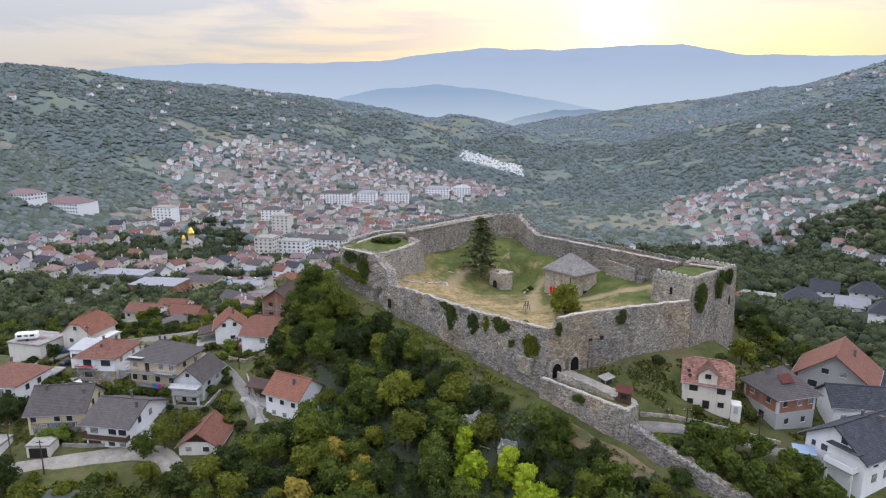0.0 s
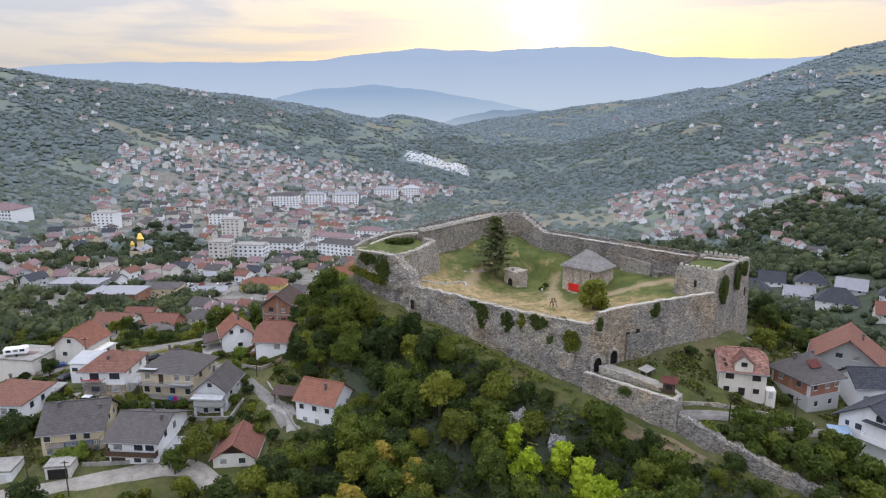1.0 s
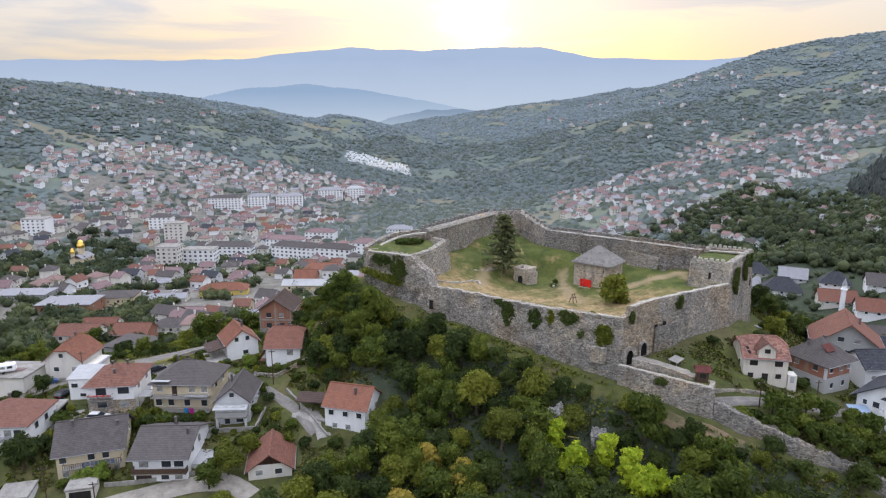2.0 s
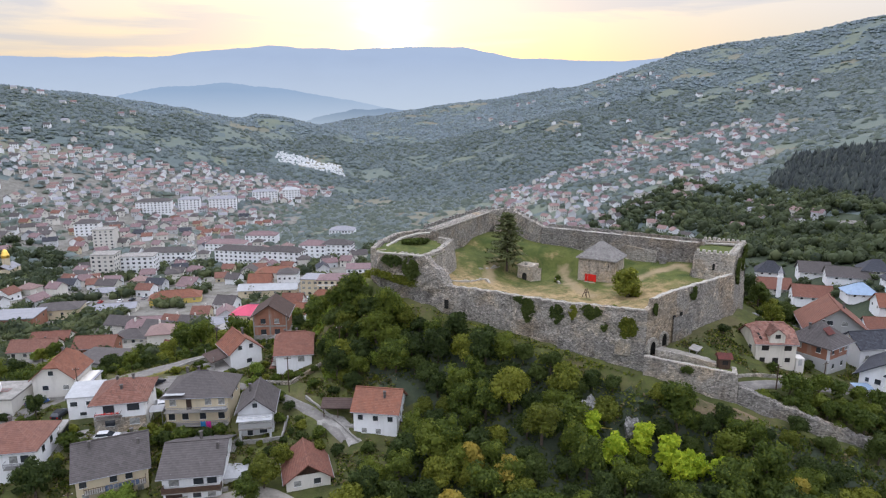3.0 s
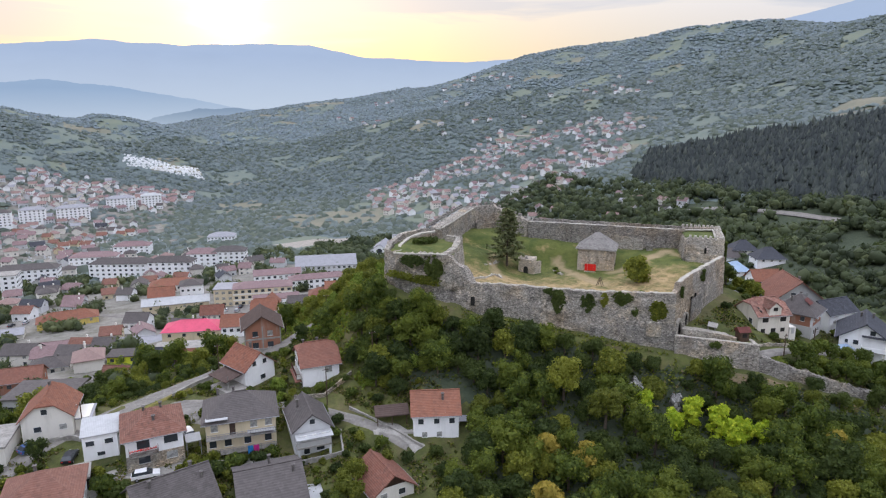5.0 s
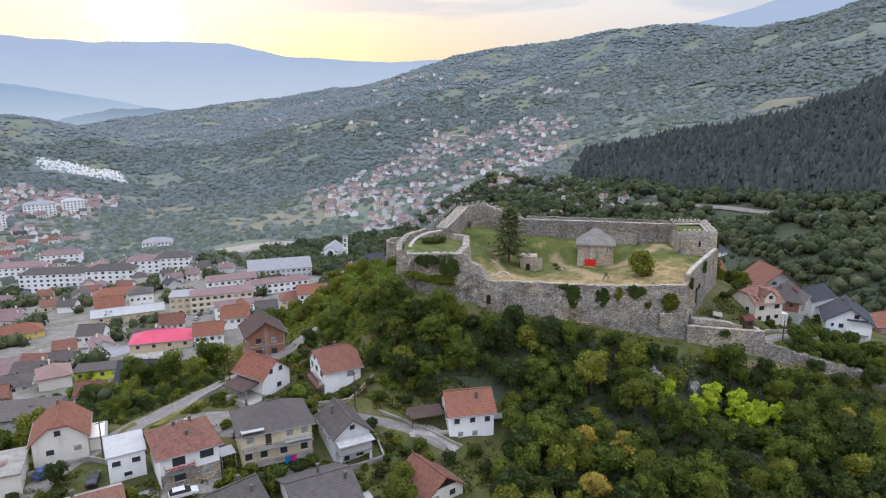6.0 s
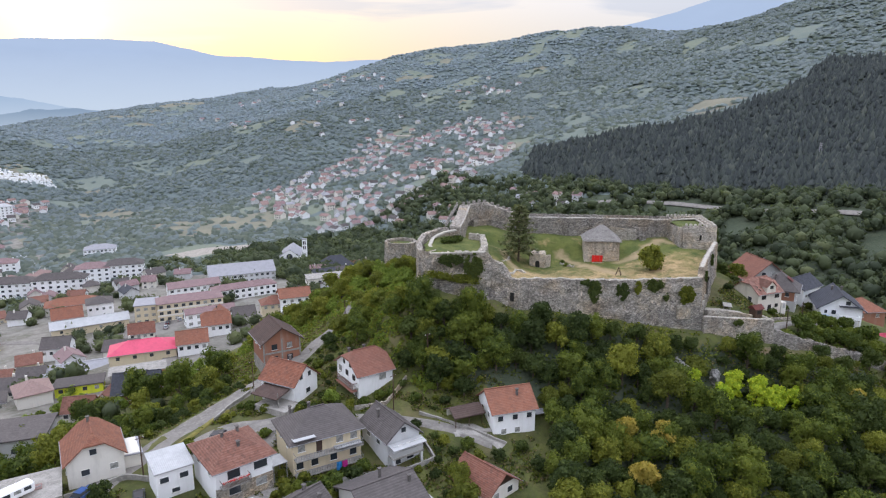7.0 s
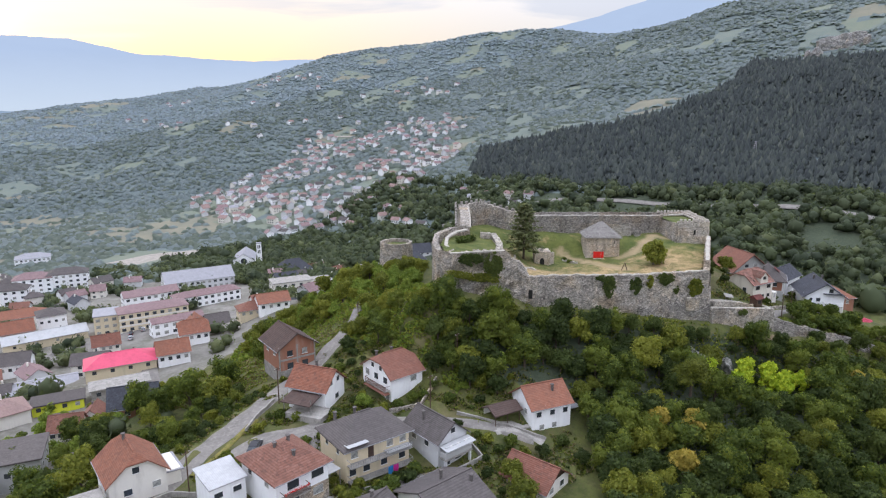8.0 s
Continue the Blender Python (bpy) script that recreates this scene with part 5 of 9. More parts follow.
def window_meshes(w, h, frame_mat, glass=None):
    key = (w, h, frame_mat.name)
    if key not in CACHE:
        bm = bmesh.new()
        t = 0.09
        halves = 2 if w > 0.9 else 1
        xs = [-w / 2 + w * i / halves for i in range(halves + 1)]
        front = [[bm.verts.new((x, -0.10, z)) for x in xs] for z in (-h / 2, h / 2)]
        back = [[bm.verts.new((x, 0.03, z)) for x in xs] for z in (-h / 2, h / 2)]
        faces = [bm.faces.new((front[0][i], front[0][i + 1], front[1][i + 1], front[1][i])) for i in range(halves)]
        for i in range(halves):
            bm.faces.new((back[0][i + 1], back[0][i], back[1][i], back[1][i + 1]))
            bm.faces.new((front[1][i], front[1][i + 1], back[1][i + 1], back[1][i]))
            bm.faces.new((back[0][i], back[0][i + 1], front[0][i + 1], front[0][i]))
        bm.faces.new((front[0][0], front[1][0], back[1][0], back[0][0]))
        bm.faces.new((front[1][-1], front[0][-1], back[0][-1], back[1][-1]))
        bmesh.ops.inset_individual(bm, faces=faces, thickness=t, depth=-0.06)
        for f in faces:
            f.material_index = 1
        a = bpy.data.meshes.new("window")
        bm.to_mesh(a)
        bm.free()
        a.materials.append(frame_mat)
        a.materials.append(glass or GLASS)
        bm = boxed(-w / 2 - 0.08, w / 2 + 0.08, -0.2, 0.02, -h / 2 - 0.09, -h / 2 - 0.01)
        b = bpy.data.meshes.new("sill")
        bm.to_mesh(b)
        bm.free()
        b.materials.append(FRAME)
        CACHE[key] = (a, b)
    return CACHE[key]


def side_pose(side, u, z, w, d):
    return {"f": pose(u, -d / 2, z), "b": pose(-u, d / 2, z, 0, 0, 180), "r": pose(w / 2, u, z, 0, 0, 90), "l": pose(-w / 2, -u, z, 0, 0, -90)}[side]


def add_window(parent, side, u, z, w, h, hw, hd, frame_mat=None, panes=True, name="window"):
    a, b = window_meshes(w, h, frame_mat or FRAME)
    ob = put(name, a, None, parent, "", side_pose(side, u, z, hw, hd))
    if panes:
        put("sill", b, None, ob)
    return ob


def roof_mesh(w, d, h, rh, kind, over, along, thick=0.22):
    """A closed roof: gable, half (clipped gables), hip, flat or shed; the ridge runs along x or y."""
    bm = bmesh.new()
    if along == "y":
        w, d = d, w
    W, D = w / 2 + over, d / 2 + over
    drop = rh * over / (d / 2) if kind != "flat" else 0
    e = h - drop
    if kind == "flat":
        box(bm, -W, W, -D, D, h, h + 0.35)
    else:
        cut = {"gable": 0.0, "half": 0.33, "hip": 1.0, "shed": 0.0}[kind]
        if kind == "shed":
            for z0 in (0,):
                v = [bm.verts.new(p) for p in ((-W, -D, e), (W, -D, e), (W, D, h + rh), (-W, D, h + rh), (-W, -D, e - thick), (W, -D, e - thick), (W, D, h + rh - thick), (-W, D, h + rh - thick))]
                for f in ((0, 1, 2, 3), (7, 6, 5, 4), (0, 4, 5, 1), (1, 5, 6, 2), (2, 6, 7, 3), (3, 7, 4, 0)):
                    bm.faces.new([v[i] for i in f])
        else:
            top = h + rh
            run = min(D * cut, W * 0.98)
            zc = top - (top - e) * (cut if cut else 0)
            yc = D * cut
            def ringat(dz):
                pts = [(-W, -D, e), (W, -D, e), (W, -yc, zc), (W, yc, zc), (W, D, e), (-W, D, e), (-W, yc, zc), (-W, -yc, zc)]
                return [bm.verts.new((x, y, z + dz)) for x, y, z in pts], [bm.verts.new((-W + run, 0, top + dz)), bm.verts.new((W - run, 0, top + dz))]
            (o, r), (p, q) = ringat(0), ringat(-thick)
            def skin(o, r, flip):
                faces = [(o[0], o[1], o[2], r[1], r[0], o[7]), (o[4], o[5], o[6], r[0], r[1], o[3])]
                if cut:
                    faces += [(o[2], o[3], r[1]), (o[6], o[7], r[0])]
                for f in faces:
                    f = list(dict.fromkeys(f))
                    bm.faces.new(f[::-1] if flip else f)
            if not cut:
                bmesh.ops.delete(bm, geom=bm.verts[:], context="VERTS")
                def gable(dz):
                    return [bm.verts.new((x, y, z + dz)) for x, y, z in ((-W, -D, e), (W, -D, e), (W, 0, top), (-W, 0, top), (W, D, e), (-W, D, e))]
                o, p = gable(0), gable(-thick)
                for f in ((0, 1, 2, 3), (3, 2, 4, 5)):
                    bm.faces.new([o[i] for i in f])
                    bm.faces.new([p[i] for i in f][::-1])
                for a, b in ((0, 1), (1, 2), (2, 4), (4, 5), (5, 3), (3, 0)):
                    bm.faces.new((o[b], o[a], p[a], p[b]))
            elif cut == 1.0:
                bmesh.ops.delete(bm, geom=bm.verts[:], context="VERTS")
                def hip(dz):
                    return [bm.verts.new((x, y, z + dz)) for x, y, z in ((-W, -D, e), (W, -D, e), (W, D, e), (-W, D, e), (-W + run, 0, top), (W - run, 0, top))]
                o, p = hip(0), hip(-thick)
                for f in ((0, 1, 5, 4), (1, 2, 5), (2, 3, 4, 5), (3, 0, 4)):
                    bm.faces.new([o[i] for i in f])
                    bm.faces.new([p[i] for i in f][::-1])
                for a, b in ((0, 1), (1, 2), (2, 3), (3, 0)):
                    bm.faces.new((o[b], o[a], p[a], p[b]))
            else:
                skin(o, r, False)
                skin(p, q, True)
                ring = list(range(8))
                for a, b in zip(ring, ring[1:] + ring[:1]):
                    bm.faces.new((o[b], o[a], p[a], p[b]))
    bmesh.ops.recalc_face_normals(bm, faces=bm.faces[:])
    if along == "y":
        bmesh.ops.rotate(bm, verts=bm.verts[:], cent=(0, 0, 0), matrix=Matrix.Rotation(math.pi / 2, 3, "Z"))
    return bm


def wall_mesh(w, d, h, rh, kind, along, foot=3.0):
    bm = bmesh.new()
    if along == "y":
        w, d = d, w
    W, D = w / 2, d / 2
    if kind in ("gable", "half"):
        k = 1.0 if kind == "gable" else 0.62
        y = D * (1 - k)
        for x0 in (0,):
            pts = [(-D, -foot), (D, -foot), (D, h), (y, h + rh * k - 0.15), (-y, h + rh * k - 0.15), (-D, h)] if y > 0.01 else [(-D, -foot), (D, -foot), (D, h), (0, h + rh - 0.15), (-D, h)]
            a = [bm.verts.new((-W, q[0], q[1])) for q in pts]
            b = [bm.verts.new((W, q[0], q[1])) for q in pts]
            bm.faces.new(a)
            bm.faces.new(b[::-1])
            n = len(pts)
            for i in range(n):
                bm.faces.new((a[(i + 1) % n], a[i], b[i], b[(i + 1) % n]))
    elif kind == "shed":
        v = [bm.verts.new(p) for p in ((-W, -D, -foot), (W, -D, -foot), (W, D, -foot), (-W, D, -foot), (-W, -D, h - 0.15), (W, -D, h - 0.15), (W, D, h + rh - 0.2), (-W, D, h + rh - 0.2))]
        for f in ((3, 2, 1, 0), (4, 5, 6, 7), (0, 1, 5, 4), (1, 2, 6, 5), (2, 3, 7, 6), (3, 0, 4, 7)):
            bm.faces.new([v[i] for i in f])
    else:
        box(bm, -W, W, -D, D, -foot, h)
    bmesh.ops.recalc_face_normals(bm, faces=bm.faces[:])
    if along == "y":
        bmesh.ops.rotate(bm, verts=bm.verts[:], cent=(0, 0, 0), matrix=Matrix.Rotation(math.pi / 2, 3, "Z"))
    return bm


def chimney(parent, x, y, z, high=0.75, mat=None, size=0.42):
    mat = mat or CHIMNEY
    c = part("chimney", boxed(x - size / 2, x + size / 2, y - size / 2, y + size / 2, z - 1.2, z + high, 0.03), mat or CONCRETE, parent)
    part("cap", boxed(x - size / 2 - 0.1, x + size / 2 + 0.1, y - size / 2 - 0.1, y + size / 2 + 0.1, z + high, z + high + 0.12), mat or CONCRETE, c)


def house(label, x, y, z, rot, w, d, h, kind, rh, wall, roof, along="x", over=0.55, wins=(), chims=(), name="house", category="house", frame_mat=None, group=""):
    """A house on a foot that reaches into the slope. wins: side, u, z, width, height."""
    ob = thing(name, label, category, pose(x, y, z, 0, 0, rot), group)
    part("wall", wall_mesh(w, d, h, rh, kind, along), wall, ob)
    roof_ob = part("roof", roof_mesh(w, d, h, rh, kind, over, along), roof, ob)
    if kind in ("gable", "half", "hip"):
        span = (w if along == "x" else d) / 2 + over
        half = (d if along == "x" else w) / 2 + over
        span -= {"gable": 0, "half": half * 0.33, "hip": min(half, span * 0.98)}[kind]
        if span > 0.3:
            cap = boxed(-span, span, -0.16, 0.16, h + rh - 0.06, h + rh + 0.1, 0.04)
            if along == "y":
                bmesh.ops.rotate(cap, verts=cap.verts[:], cent=(0, 0, 0), matrix=Matrix.Rotation(math.pi / 2, 3, "Z"))
            part("ridge_cap", cap, roof, roof_ob)
    # gutters along the eaves
    for s in (-1, 1):
        if kind in ("gable", "half", "hip"):
            bm = bmesh.new()
            drop = rh * over / ((d if along == "x" else w) / 2)
            if along == "x":
                tube(bm, (-w / 2 - over, s * (d / 2 + over + 0.05), h - drop - 0.1), (w / 2 + over, s * (d / 2 + over + 0.05), h - drop - 0.1), 0.08, 0.08, 6)
            else:
                tube(bm, (s * (w / 2 + over + 0.05), -d / 2 - over, h - drop - 0.1), (s * (w / 2 + over + 0.05), d / 2 + over, h - drop - 0.1), 0.08, 0.08, 6)
            part("gutter", bm, METAL, roof_ob)
    for side, u, wz, ww, wh in wins:
        add_window(ob, side, u, wz, ww, wh, w, d, frame_mat, y < 225)
    for cx, cy, cz in chims:
        chimney(ob, cx, cy, cz)
    return ob


def balcony(parent, side, u, z, length, deep, hw, hd, rail_mat, slab_mat=None, posts=9):
    """A balcony slab with a railing of bars."""
    m = side_pose(side, u, z, hw, hd)
    b = part("balcony", boxed(-length / 2, length / 2, -deep, 0.0, -0.18, 0, 0.02), slab_mat or CONCRETE, parent, "", m)
    bm = bmesh.new()
    box(bm, -length / 2, length / 2, -deep, -deep + 0.06, 0.92, 1.0)
    box(bm, -length / 2, -length / 2 + 0.06, -deep, 0, 0.92, 1.0)
    box(bm, length / 2 - 0.06, length / 2, -deep, 0, 0.92, 1.0)
    for i in range(posts * 3 + 1):
        px = -length / 2 + 0.03 + (length - 0.06) * i / (posts * 3)
        box(bm, px - 0.035, px + 0.035, -deep + 0.01, -deep + 0.05, 0, 0.92)
    tagged(part("railing", bm, rail_mat, b), kind="stuff")
    return b


def solid_balcony(parent, side, u, z, length, deep, hw, hd, mat):
    m = side_pose(side, u, z, hw, hd)
    b = part("balcony", boxed(-length / 2, length / 2, -deep, 0.0, -0.2, 0, 0.02), CONCRETE, parent, "", m)
    bm = bmesh.new()
    box(bm, -length / 2, length / 2, -deep, -deep + 0.12, 0, 0.95)
    box(bm, -length / 2, -length / 2 + 0.12, -deep + 0.12, 0, 0, 0.95)
    box(bm, length / 2 - 0.12, length / 2, -deep + 0.12, 0, 0, 0.95)
    part("parapet", bm, mat, b)
    return b


def row(side, us, z, w=1.1, h=1.25):
    return [(side, u, z, w, h) for u in us]


def canopy(parent, name, x0, x1, y0, y1, z, mat, tilt=0.0, posts=True, post_mat=None):
    c = part(name, boxed(x0, x1, y0, y1, z, z + 0.14, 0.02), mat, parent, "", pose(0, 0, 0, tilt, 0, 0))
    if posts:
        for px in (x0 + 0.15, x1 - 0.15):
            for py in (y0 + 0.15, y1 - 0.15):
                bm = bmesh.new()
                tube(bm, (px, py, -1.0), (px, py, z + 0.02), 0.07, 0.07, 6)
                part("post", bm, post_mat or WOOD, parent)


# white house with the red roof below the castle
h = house("white house with a red gable roof below the wood", -31.2, 125.5, 6.9, -27.4, 8.6, 8.0, 5.5, "gable", 2.9, WHITE, T_ORANGE,
          wins=row("f", (-2.9, 0.1, 3.0), 3.9, 1.0, 1.0) + row("f", (0.6, -2.2), 1.2, 1.0, 1.0) + row("l", (-1.6, 1.6), 3.9, 0.9, 1.0) + row("r", (-1.5, 1.5), 3.9, 0.9, 1.0), chims=[(1.4, -1.6, 7.6)])
part("terrace", boxed(-7.2, -4.3, -3.4, 2.5, -1.5, 1.5, 0.04), CONCRETE, h, "raised concrete terrace")
canopy(h, "annexe_roof", 4.4, 8.0, -2.2, 3.0, 2.6, S_GREY, 0)
cp = thing("carport", "open carport with a dark brown tiled roof", "carport", pose(-38.6, 129.8, 8.9, 0, 0, -20))
part("roof", roof_mesh(6.0, 4.2, 2.5, 1.0, "gable", 0.3, "x"), T_DARK, cp)
for px in (-2.8, 0, 2.8):
    for py in (-1.9, 1.9):
        bm = bmesh.new()
        tube(bm, (px, py, -1), (px, py, 2.5), 0.1, 0.1, 6)
        part("post", bm, WOOD, cp)
part("back_wall", boxed(-2.9, 2.9, 1.8, 2.0, -1, 2.4), OFFWHITE, cp)

# narrow grey-roofed house with a glazed veranda
h = house("narrow pale grey house with a glazed veranda and charcoal roof", -54.1, 133.6, 7.2, -9.7, 6.5, 9.2, 5.4, "gable", 2.6, PALEGREY, T_GREY, "y",
          wins=row("f", (0.0,), 6.4, 0.9, 0.9) + row("l", (-2, 1.5), 4.0) + row("r", (-2, 1.5), 4.0), chims=[(-1.6, 1.5, 7.4)])
v = part("veranda", boxed(-3.0, 3.0, -6.3, -4.6, 2.5, 3.5, 0.03), GREYWALL, h, "closed veranda parapet")
part("veranda_floor", boxed(-3.1, 3.1, -6.4, -4.6, 2.2, 2.5), CONCRETE, v)
part("veranda_roof", boxed(-3.3, 3.3, -6.7, -4.5, 4.85, 5.0, 0.02), S_LIGHT, v, "", pose(0, 0, 0, 5, 0, 0))
for i in range(7):
    part("glazing", boxed(-2.95 + i * 0.85, -2.2 + i * 0.85, -6.22, -6.12, 3.55, 4.75), FRAME if i % 2 else PALEGREY, v, "white veranda panel")
for px in (-2.8, 2.8):
    part("pier", boxed(px - 0.2, px + 0.2, -6.2, -5.8, -2, 2.2), PALEGREY, v)
add_window(h, "f", -1.2, 1.2, 1.0, 1.9, 6.5, 9.2)
add_window(h, "f", 1.3, 1.2, 1.4, 1.2, 6.5, 9.2)

# yellow two-storey house with balconies
h = house("two-storey yellow house with full-width balconies and a hipped charcoal roof", -64.5, 141.1, 7.7, -14.1, 12.2, 9.6, 6.5, "hip", 3.0, CREAM, T_GREY, over=0.7,
          wins=row("f", (-4.6, 2.2, 4.8), 5.0, 1.2, 1.4) + row("f", (-5.0, -2.4, 1.0, 4.6), 1.9, 1.2, 1.3) + row("l", (-2, 2), 4.9, 0.8, 1.2) + row("r", (-2, 2), 4.9), chims=[(-1.0, 1.4, 9.0), (-3.9, 3.2, 8.2)])
balcony(h, "f", 0, 3.4, 12.0, 1.5, 12.2, 9.6, METAL)
balcony(h, "f", 0, 0.5, 12.0, 1.5, 12.2, 9.6, METAL)
part("awning", boxed(-6.0, -2.2, -6.6, -4.8, 5.9, 6.0), S_LIGHT, h, "pale awning", pose(0, 0, 0.0, -8, 0, 0))
part("awning", boxed(1.0, 5.8, -6.7, -4.8, 2.85, 2.95), S_LIGHT, h, "pale awning", pose(0, 0, 0.3, -6, 0, 0))
part("door", boxed(-2.0, -1.0, -4.95, -4.78, 3.4, 5.5), FRAME_DARK, h, "dark balcony door")
ly = thing("laundry", "blue and pink washing hung from a balcony rail", "laundry", pose(-64.5, 141.1, 7.7, 0, 0, -14.1))
for k, (c, nm) in enumerate((((0.05, 0.35, 0.75), "blue_cloth"), ((0.80, 0.06, 0.42), "pink_cloth"))):
    mat = soft(nm, c, dim(c, 0.8), 2.0)
    bm = bmesh.new()
    vs = [[bm.verts.new((0.9 + k * 1.05 + i * 0.19, -6.42 + 0.05 * math.sin(i * 2 + j), 1.45 - j * 0.36)) for i in range(6)] for j in range(6)]
    for j in range(5):
        for i in range(5):
            bm.faces.new((vs[j][i], vs[j + 1][i], vs[j + 1][i + 1], vs[j][i + 1]))
    bmesh.ops.solidify(bm, geom=bm.faces[:], thickness=0.03)
    part("cloth", bm, mat, ly, nm.split("_")[0] + " cloth")

# brown-roofed white house
h = house("white house with a hipped brown roof and flower balcony", -79.4, 143.8, 8.0, -5.4, 9.2, 10.6, 6.1, "hip", 2.6, WHITE, T_BROWN, over=0.7,
          wins=row("f", (2.6,), 4.6, 2.2, 1.4) + row("f", (-1.8,), 4.6, 2.0, 1.7) + row("f", (-1.8, 2.6), 1.6, 1.8, 1.2) + row("l", (-2.5, 2.5), 4.6) + row("r", (-2.5, 2.5), 4.6), chims=[(-1.2, 0.6, 8.0), (1.6, 1.2, 8.0), (0.2, -2.6, 7.4)])
balcony(h, "f", -1.8, 3.1, 4.6, 1.3, 9.2, 10.6, WOOD)
part("plinth_band", boxed(-4.64, 4.64, -5.34, -4.9, -1.5, 2.6), STONE_PALE, h, "stone-faced lower storey")
bm = bmesh.new()
rng = random.Random(3)
for _ in range(90):
    spray(bm, (rng.uniform(-4.0, 0.4), -6.6 + rng.uniform(-.15, .15), 4.0 + rng.random() * 0.3), rng, 0.14)
part("flowers", bm, RED, h, "red balcony flowers")
canopy(h, "canopy", 5.0, 7.6, -4.6, -1.4, 2.6, S_LIGHT, 0, True, METAL)
h = house("small white outbuilding with a pale sheet roof", -87.4, 149.4, 7.8, -8, 5.6, 5.6, 4.8, "shed", 0.8, WHITE, S_LIGHT, wins=row("f", (-1.6, 1.4), 3.2, 1.3, 0.9) + row("r", (-1.2, 1.2), 3.2, 1.3, 0.9) + row("f", (0,), 1.0, 1.2, 0.7), over=0.3)
# solid block whose near-black walls paint the shade of an open inside
h = house("open lean-to garage with a concrete slab roof", -94.0, 141.0, 6.6, -6, 8.0, 5.0, 2.6, "flat", 0.3, DARK, CONCRETE, over=0.2, name="garage", category="garage")

# flat-roofed garages with a caravan standing on the slab
gz = height(-106, 159)
g = house("low concrete garage block with a stained flat roof", -106, 159.5, gz, -14, 10, 9, 10.6 - gz, "flat", 0.3, OFFWHITE, CONCRETE, over=0.25, name="garage", category="garage")
part("roof_patch", boxed(-0.4, 2.6, -1.2, 0.6, 11.0 - gz, 11.06 - gz), T_HAZE_FADED, g, "haze-faded red patch of roofing felt")
cv = thing("caravan", "old white caravan standing on a concrete roof", "caravan", pose(-107.4, 157.4, 11.45, 0, 0, 12))
part("body", boxed(-2.6, 2.6, -1.0, 1.0, 0.0, 1.7, 0.28), WHITE, cv)
for k in (-1.4, 0.1, 1.5):
    part("window", boxed(k - 0.5, k + 0.5, -1.03, -0.97, 0.75, 1.3), GLASS, cv)
for sy in (-0.9, 0.9):
    bm = bmesh.new()
    tube(bm, (0.2, sy, -0.18), (0.2, sy * 1.12, -0.18), 0.3, 0.3, 12)
    part("wheel", bm, DARK, cv)
part("drawbar", boxed(2.6, 3.7, -0.06, 0.06, -0.1, 0.02), METAL, cv)
part("support", boxed(-2.2, -2.0, -0.7, 0.7, -0.46, 0.02), METAL, cv)

# orange-roofed house beyond the street
h = house("cream house with a half-hipped orange tile roof beside the street", -94.7, 163.6, 8.2, -12, 8.4, 9.2, 4.4, "half", 3.6, OFFWHITE, T_ORANGE, "y",
          wins=row("f", (-0.2,), 5.3, 1.0, 1.0) + row("f", (-1.6, 2.6), 2.0, 1.2, 1.0) + row("l", (-2, 2), 2.0), chims=[(-0.2, 2.0, 7.9)])
part("annexe", boxed(4.3, 6.8, -3.0, 3.0, -3, 2.5, 0.02), OFFWHITE, h)
part("annexe_roof", boxed(4.2, 7.1, -3.3, 3.3, 2.6, 2.8), S_GREY, h, "grey annexe roof", pose(0, 0, 0, 0, 4, 0))

# two charcoal-roofed houses by the lower lane
h = house("beige house with a long charcoal roof and crowded balcony", -79.6, 126.2, 3.6, 6, 11.0, 10.8, 5.6, "gable", 3.6, CREAM, T_GREY, over=0.7,
          wins=row("f", (-4.4, 0.2, 2.6), 4.3, 1.1, 1.5) + row("f", (-4.2, 4.2), 1.6, 1.0, 1.5) + row("r", (-1, 2), 5.6, 0.9, 1.2), chims=[(-3.2, -1.0, 8.8), (3.4, 0.6, 9.0), (4.4, -1.8, 8.0)])
balcony(h, "f", 0.5, 2.9, 9.4, 1.5, 11.0, 10.8, WOOD)
bm = bmesh.new()
for i in range(8):
    x0 = -1.0 + i * 0.66
    box(bm, x0, x0 + 0.5, -7.0, -6.9, 2.9 + (i % 3) * 0.15, 3.9)
part("washing", bm, soft("dark_washing", (0.05, 0.09, 0.16), (0.22, 0.22, 0.25), 1.4), h, "washing on the balcony rail")
h = house("white house with dark timber balcony and charcoal roof", -65.2, 122.2, 3.6, -10, 9.4, 12.4, 5.4, "gable", 2.7, WHITE, T_GREY, over=0.8,
          wins=row("f", (-2.8, 1.2, 3.4), 4.0, 1.6, 1.4) + row("f", (0.8, 3.2), 1.3, 1.3, 0.9) + row("r", (-2.6, 1.0), 5.0, 0.9, 1.2), chims=[(0.4, 1.6, 8.2), (3.8, -1.8, 7.6)], frame_mat=FRAME_DARK)
solid_balcony(h, "f", 0.2, 2.6, 9.6, 1.3, 9.4, 12.4, WOOD)
part("garage_door", boxed(-4.3, -1.6, -6.34, -6.2, 0.1, 2.2), FRAME_DARK, h, "dark garage door")
part("annexe", boxed(4.8, 8.2, -3.6, 1.0, -3, 2.2, 0.03), WHITE, h)
part("annexe_roof", boxed(4.7, 8.5, -3.9, 1.2, 2.2, 2.4), S_LIGHT, h, "pale terrace slab")
h = house("small white garage with dark doors", -79.0, 115.6, 3.0, 2, 4.4, 3.4, 2.3, "flat", 0.3, OFFWHITE, CONCRETE, over=0.15, name="garage", category="garage")
part("garage_door", boxed(-1.7, 1.7, -1.8, -1.66, 0, 2.0), DARK, h, "dark garage door")
